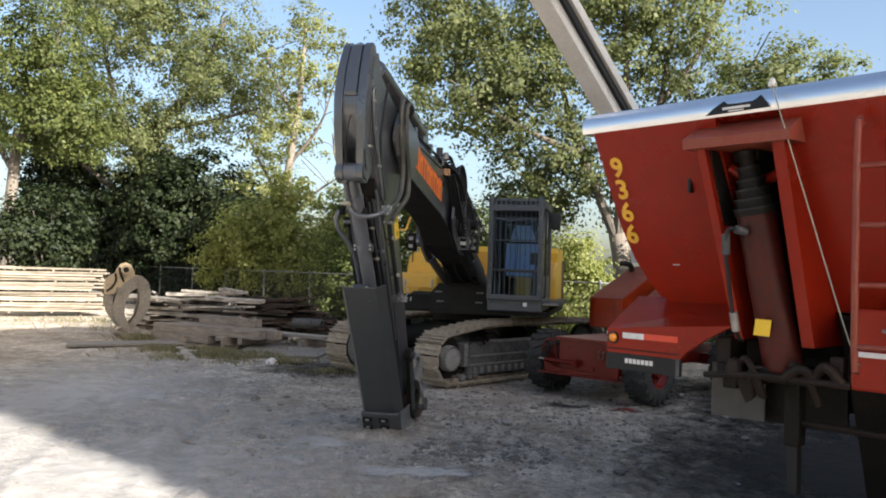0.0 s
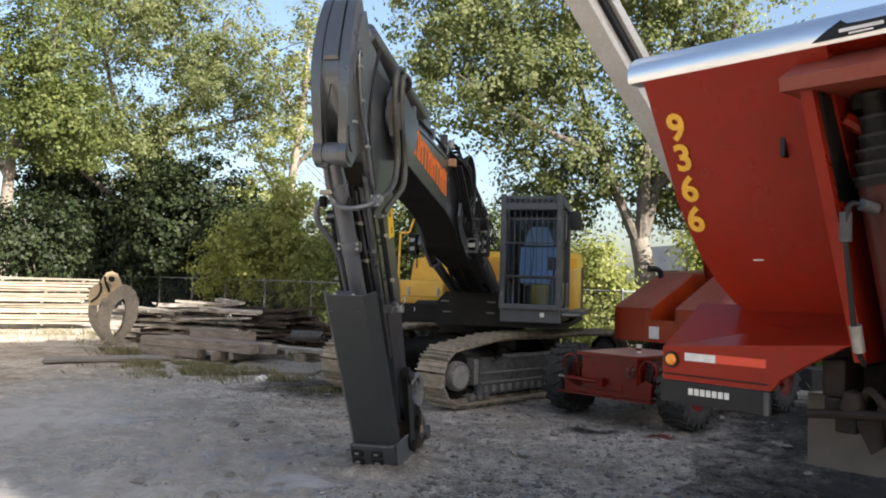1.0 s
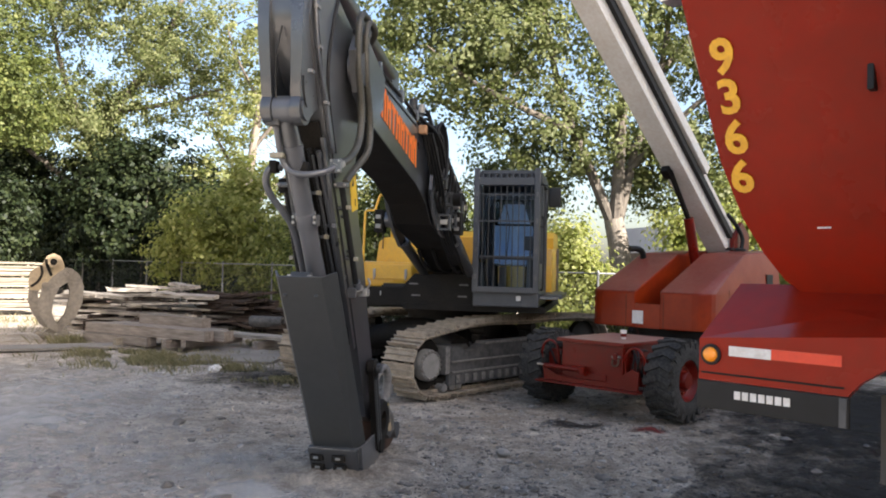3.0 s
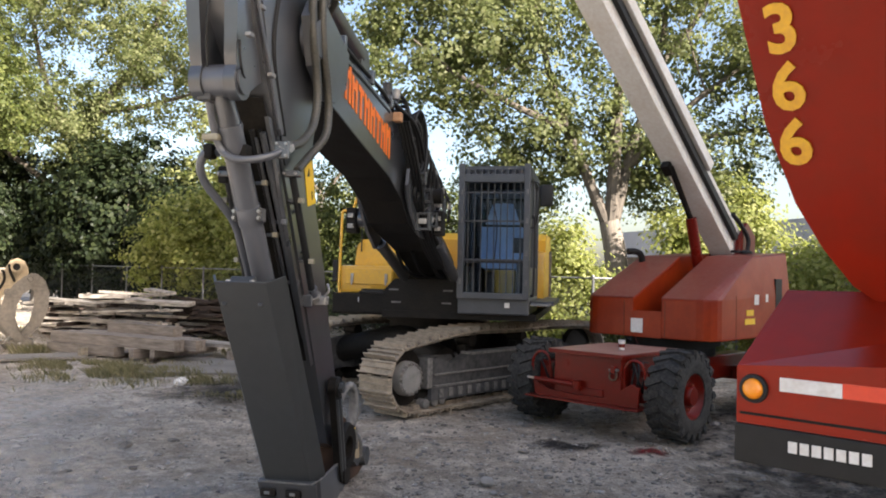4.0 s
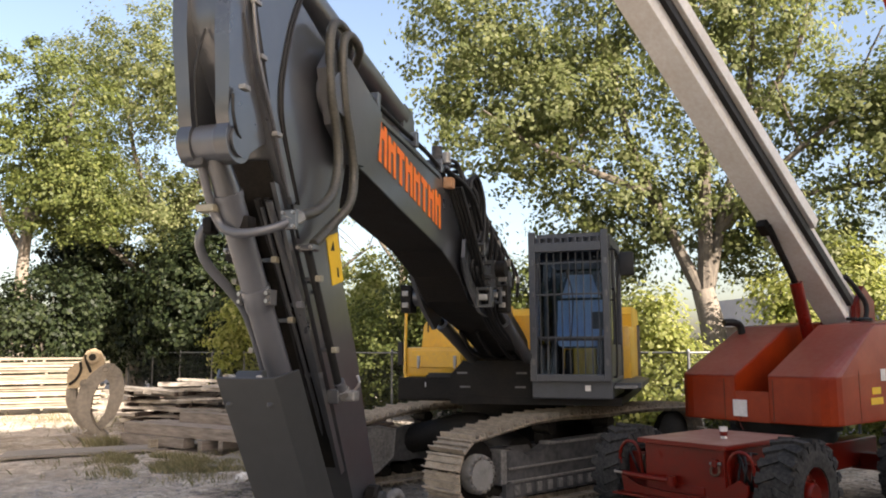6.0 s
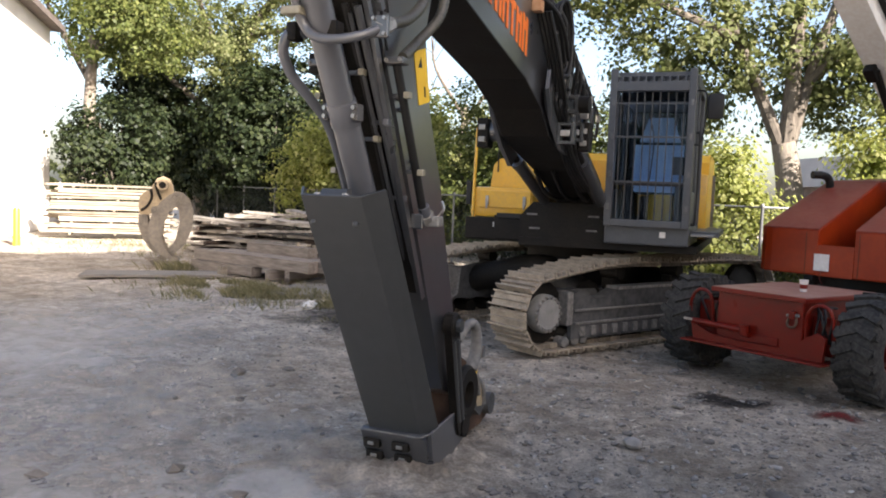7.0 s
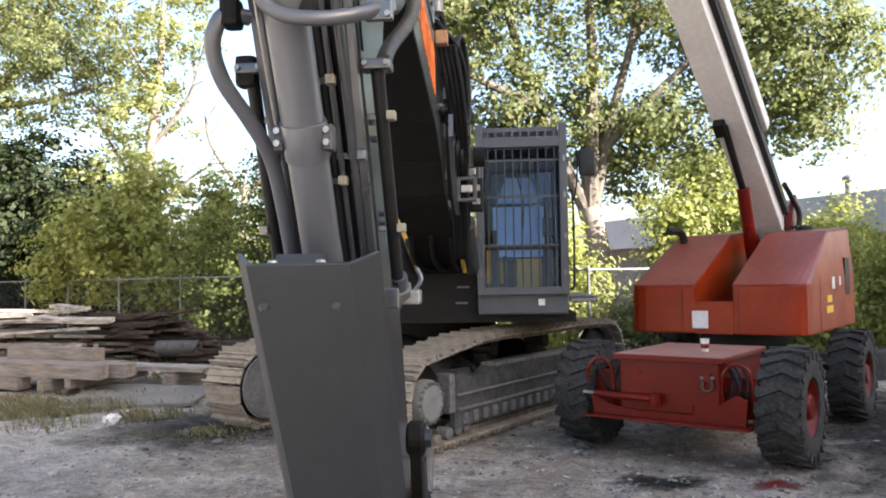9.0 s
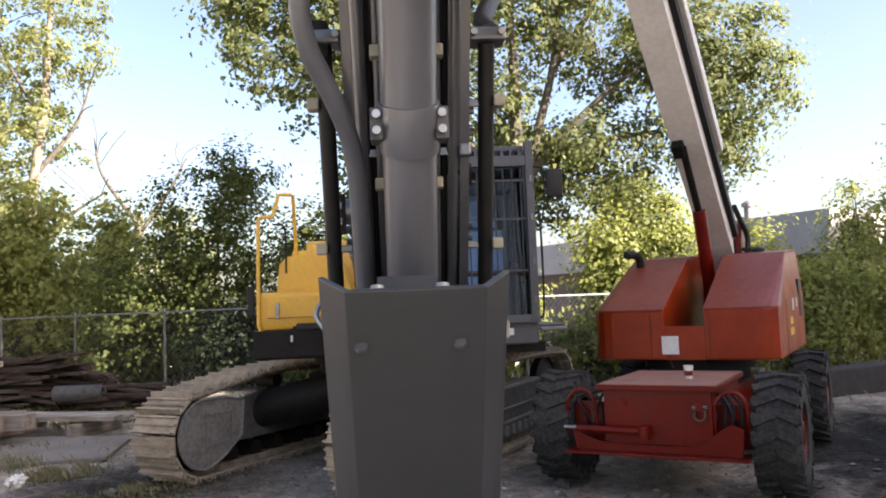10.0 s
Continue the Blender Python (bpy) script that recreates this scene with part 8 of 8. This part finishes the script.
for x, y in ((-0.75, 1.93), (0.05, 1.72)):
    part("peg", box((x - 0.035, y - 0.035, 0.0), (x + 0.035, y + 0.035, 0.62)), M_WOODP, beams, "pale upright peg", bevel=0.008)
# loose planks behind
planks = thing("plank_pile", pose(-8.9, 20.4, 0, 0, 0, -20), "untidy pile of weathered planks", "timber pile", "timber piles")
LOOSE = [plank_mesh(4.4 - 0.5 * k, 0.17 + 0.03 * k, 0.045 + 0.012 * k, M_WOOD, 60 + k) for k in range(5)]
BEAR = plank_mesh(1.6, 0.1, 0.1, M_DARKW, 66)
for px, py, n_lay, rz in ((-0.9, 0.1, 6, -3), (0.9, 0.35, 4, 6), (0.2, -0.75, 3, 2)):
    for lay in range(n_lay):
        z = 0.10 + lay * 0.155
        for bx in (-0.9, 0.8):
            share("bearer", BEAR, planks, Matrix.Translation((px + bx + rp.uniform(-0.2, 0.2), py + 0.2, z - 0.09)) @ pose(0, 0, 0, 0, 0, 90 + rz))
        for row in range(5):
            if rp.random() < 0.34:
                continue
            share("plank", LOOSE[rp.randrange(5)], planks, Matrix.Translation((px + rp.uniform(-0.5, 0.5), py + row * 0.25 - 0.35 + rp.uniform(-0.04, 0.04), z + rp.uniform(0, 0.03))) @ pose(0, 0, 0, rp.uniform(-3, 3), rp.uniform(-1.2, 1.2), rz + rp.uniform(-5, 5)))
for k in range(8):
    share("plank", LOOSE[k % 5], planks, Matrix.Translation((rp.uniform(-1.6, 2.0), -0.9 + 0.22 * k, 0.75 + 0.06 * k)) @ pose(0, 0, 0, rp.uniform(-14, 14), rp.uniform(-7, 7), rp.uniform(-35, 35)) @ Matrix.Diagonal((rp.uniform(0.3, 0.7), 1.0, 1.2, 1)))
dark = thing("scrap_pile", pose(-5.9, 19.9, 0, 0, 0, -24), "heap of dark rotten boards and scrap", "scrap pile")
DK = [plank_mesh(2.6 - 0.4 * k, 0.16 + 0.04 * k, 0.05 + 0.012 * k, M_DARKW, 70 + k) for k in range(4)]
for k in range(70):
    lay = k // 9
    reach = 1.5 - 0.16 * lay
    share("plank", DK[rp.randrange(4)], dark, Matrix.Translation((rp.uniform(-reach, reach) - 0.2, rp.uniform(-0.9, 0.9) * (1 - 0.08 * lay), 0.03 + lay * 0.125 + rp.uniform(0, 0.06))) @ pose(0, 0, 0, rp.uniform(-12, 12), rp.uniform(-9, 9), rp.uniform(-26, 26)))
for k in range(14):
    share("plank", DK[k % 4], dark, Matrix.Translation((1.6 + rp.uniform(-0.4, 1.0), rp.uniform(-0.8, 0.6), 0.03 + 0.03 * k)) @ pose(0, 0, 0, rp.uniform(-8, 8), rp.uniform(-6, 6), rp.uniform(-20, 20)) @ Matrix.Diagonal((0.7, 1, 1, 1)))
part("roll", lathe([(0.09, -0.45), (0.14, -0.45), (0.145, 0), (0.14, 0.45), (0.09, 0.45), (0.09, -0.45)], 22, Matrix.Translation((1.5, -0.9, 0.42)) @ pose(0, 0, 0, 0, 90, 8)), M_FRAME, dark, "grey rolled sheet", smooth=True)
solid("steel_sheet", prism([(-9.5, 13.8), (-9.9, 14.6), (-7.6, 15.9), (-7.2, 15.2)], 0.02, 0.07, "z"), M_PLATE, pose(0, 0, 0), "dusty flat sheet lying on the gravel", "sheet", bevel=0.01)
solid("steel_sheet", prism([(-5.5, 13.3), (-5.6, 15.9), (-3.5, 15.2), (-3.6, 13.4)], 0.0, 0.045, "z"), M_PLATE, pose(0, 0, 0), "dusty flat sheet lying on the gravel", "sheet", bevel=0.01)
wad = bmesh.new()
bmesh.ops.create_icosphere(wad, subdivisions=3, radius=0.09)
for v in wad.verts:
    v.co *= 1 + 0.75 * noise.noise(v.co * 22) + 0.3 * noise.noise(v.co * 55)
    v.co.z = v.co.z * 0.75 + 0.05
solid("litter", wad, M_WHITE, pose(-4.3, 12.2, 0.0, 0, 0, 20), "crumpled white litter on the ground", "litter")
hx, hy = (EX @ Vector((0.0, -4.78, 0)))[:2]
heap = bmesh.new()
N_H, R_H = 34, 0.95
hv = {}
for i in range(N_H + 1):
    for k in range(N_H + 1):
        x, y = hx + R_H * (2 * i / N_H - 1), hy + R_H * (2 * k / N_H - 1)
        d = math.hypot(x - hx, y - hy) / R_H + 0.18 * noise.noise(Vector((x * 2.2, y * 2.2, 3)))
        rise = max(0.0, 1 - d) ** 1.3 * 0.12
        hv[i, k] = heap.verts.new((x, y, ground_z(x, y) - 0.012 + rise * (1 + 0.8 * noise.noise(Vector((x * 9, y * 9, 1)))) + (0.02 * noise.noise(Vector((x * 22, y * 22, 2))) if rise > 0.004 else 0)))
for i in range(N_H):
    for k in range(N_H):
        heap.faces.new((hv[i, k], hv[i + 1, k], hv[i + 1, k + 1], hv[i, k + 1]))
tagged(new("soil_heap", mesh_of("soil_heap", heap, M_GROUND, smooth=True)), "loose soil heaped up round the arm's foot", "soil", kind="stuff")
big = bmesh.new()
bmesh.ops.create_icosphere(big, subdivisions=2, radius=0.075)
for v in big.verts:
    v.co *= 1 + 0.25 * noise.noise(v.co * 14)
    v.co.z *= 0.6
solid("stone", big, M_STONE, pose(0.34, 6.65, 0.03), "pale fist-sized stone on the gravel", "stone", smooth=True)


def pebbles(name, n, seed, area, size, material, label):
    """Loose stones: n of them, within area (x0, x1, y0, y1)."""
    r = np.random.default_rng(seed)
    base = bmesh.new()
    bmesh.ops.create_icosphere(base, subdivisions=1, radius=1)
    V = np.array([v.co[:] for v in base.verts])
    Fc = np.array([[v.index for v in f.verts] for f in base.faces])
    base.free()
    vs, fs = [], []
    for k in range(n):
        x, y = r.uniform(area[0], area[1]), r.uniform(area[2], area[3])
        s = size[0] + (size[1] - size[0]) * r.random() ** 4
        j = V * (1 + r.uniform(-0.3, 0.3, size=(len(V), 1))) * s * np.array([1.25, 1, 0.62])
        a = r.uniform(0, 6.28)
        j = j @ np.array([[math.cos(a), -math.sin(a), 0], [math.sin(a), math.cos(a), 0], [0, 0, 1]])
        vs.append(j + np.array([x, y, ground_z(x, y) + s * 0.2]))
        fs.append(Fc + k * len(V))
    me = bpy.data.meshes.new(name)
    me.from_pydata(np.concatenate(vs).tolist(), [], np.concatenate(fs).tolist())
    me.materials.append(material)
    return tagged(new(name, me), label, "gravel", kind="stuff")


M_CLOD = mat("dark_soil_clod", (0.20, 0.184, 0.166), (0.12, 0.109, 0.098), rough=0.95, scale=9, fine=60, bump=0.5, island=0.4, spec=0.2)
pebbles("gravel_stones", 9000, 9, (-7, 6.5, 1.5, 14), (0.006, 0.026), M_STONE, "scattered grey stones over the yard")
pebbles("gravel_stones", 260, 10, (-5, 6, 3, 13), (0.02, 0.045), M_STONE, "larger pale stones over the yard")
pebbles("soil_clods", 3000, 29, (-4.5, 4.5, 4.0, 12), (0.006, 0.022), M_CLOD, "dark clods of churned soil")
pebbles("soil_clods", 260, 33, (-0.75, 0.75, 4.45, 5.6), (0.012, 0.05), M_CLOD, "lumps of soil pushed up round the arm's foot")
pebbles("soil_clods", 160, 34, (-3.5, 4.5, 4.2, 11.5), (0.03, 0.085), M_CLOD, "large dark lumps of churned soil")
pebbles("soil_clods", 1600, 30, (-1.6, 2.4, 4.2, 8.6), (0.008, 0.034), M_CLOD, "dark clods churned up round the arm")


def leaf_litter(n, seed):
    """Small dry leaves and chips lying flat on the gravel."""
    r = np.random.default_rng(seed)
    vs, fs = [], []
    for k in range(n):
        x, y = r.uniform(-6, 8), r.uniform(3.0, 15)
        if noise.noise(Vector((x * 0.5, y * 0.5, 8))) < 0.02 and r.random() < 0.7:
            continue
        z, a, q = ground_z(x, y) + 0.008, r.uniform(0, 6.28), r.uniform(0.012, 0.032)
        c, d = math.cos(a) * q, math.sin(a) * q
        i = len(vs)
        vs += [(x - c, y - d, z), (x - d * 0.5, y + c * 0.5, z + r.uniform(0, 0.012)), (x + c, y + d, z + r.uniform(0, 0.014)), (x + d * 0.5, y - c * 0.5, z + r.uniform(0, 0.008))]
        fs.append((i, i + 1, i + 2, i + 3))
    me = bpy.data.meshes.new("leaf_litter")
    me.from_pydata(vs, [], fs)
    me.materials.append(mat("dry_litter", (0.36, 0.30, 0.22), (0.55, 0.52, 0.47), rough=0.85, scale=3, fine=30, bump=0.1, island=0.6))
    return tagged(new("leaf_litter", me), "dry fallen leaves and pale chips on the gravel", "leaf litter", kind="stuff")


leaf_litter(5000, 19)


def grass(n, seed, areas):
    r = np.random.default_rng(seed)
    vs, fs = [], []
    for cx, cy, rx, ry, hh, share_n in areas:
        for k in range(int(n * share_n)):
            a, d = r.uniform(0, 6.28), abs(r.normal()) * 0.6
            x, y = cx + rx * d * math.cos(a), cy + ry * d * math.sin(a)
            if noise.noise(Vector((x * 1.3, y * 1.3, 5))) < -0.12:
                continue
            z, h = ground_z(x, y), hh * r.uniform(0.25, 0.85)
            t, w = r.uniform(0, 6.28), 0.012
            lx, ly = r.normal() * 0.5 * h, r.normal() * 0.5 * h
            i = len(vs)
            vs += [(x - w * math.cos(t), y - w * math.sin(t), z - 0.01), (x + w * math.cos(t), y + w * math.sin(t), z - 0.01), (x + lx * 0.5 + w * 0.6, y + ly * 0.5, z + h * 0.6), (x + lx, y + ly, z + h)]
            fs += [(i, i + 1, i + 2), (i, i + 2, i + 3)]
    me = bpy.data.meshes.new("grass")
    me.from_pydata(vs, [], fs)
    me.materials.append(M_GRASS)
    return tagged(new("grass", me), "dry thin grass growing through the gravel", "grass", kind="stuff")


grass(26000, 4, [(-5.7, 13.4, 1.5, 1.2, 0.17, 0.30), (-7.2, 14.2, 1.3, 0.7, 0.14, 0.10), (-3.95, 12.55, 0.35, 0.35, 0.2, 0.045), (-3.0, 11.3, 0.8, 0.5, 0.1, 0.04), (-4.2, 17.3, 1.2, 0.8, 0.25, 0.06), (-8.7, 16.2, 0.5, 0.4, 0.3, 0.03), (-7.0, 19.5, 6, 2, 0.25, 0.08), (2.0, 17.5, 4.5, 1.5, 0.3, 0.10), (8.0, 16.5, 4.5, 2.0, 0.3, 0.12), (-12.5, 22.0, 4, 2, 0.25, 0.05)])
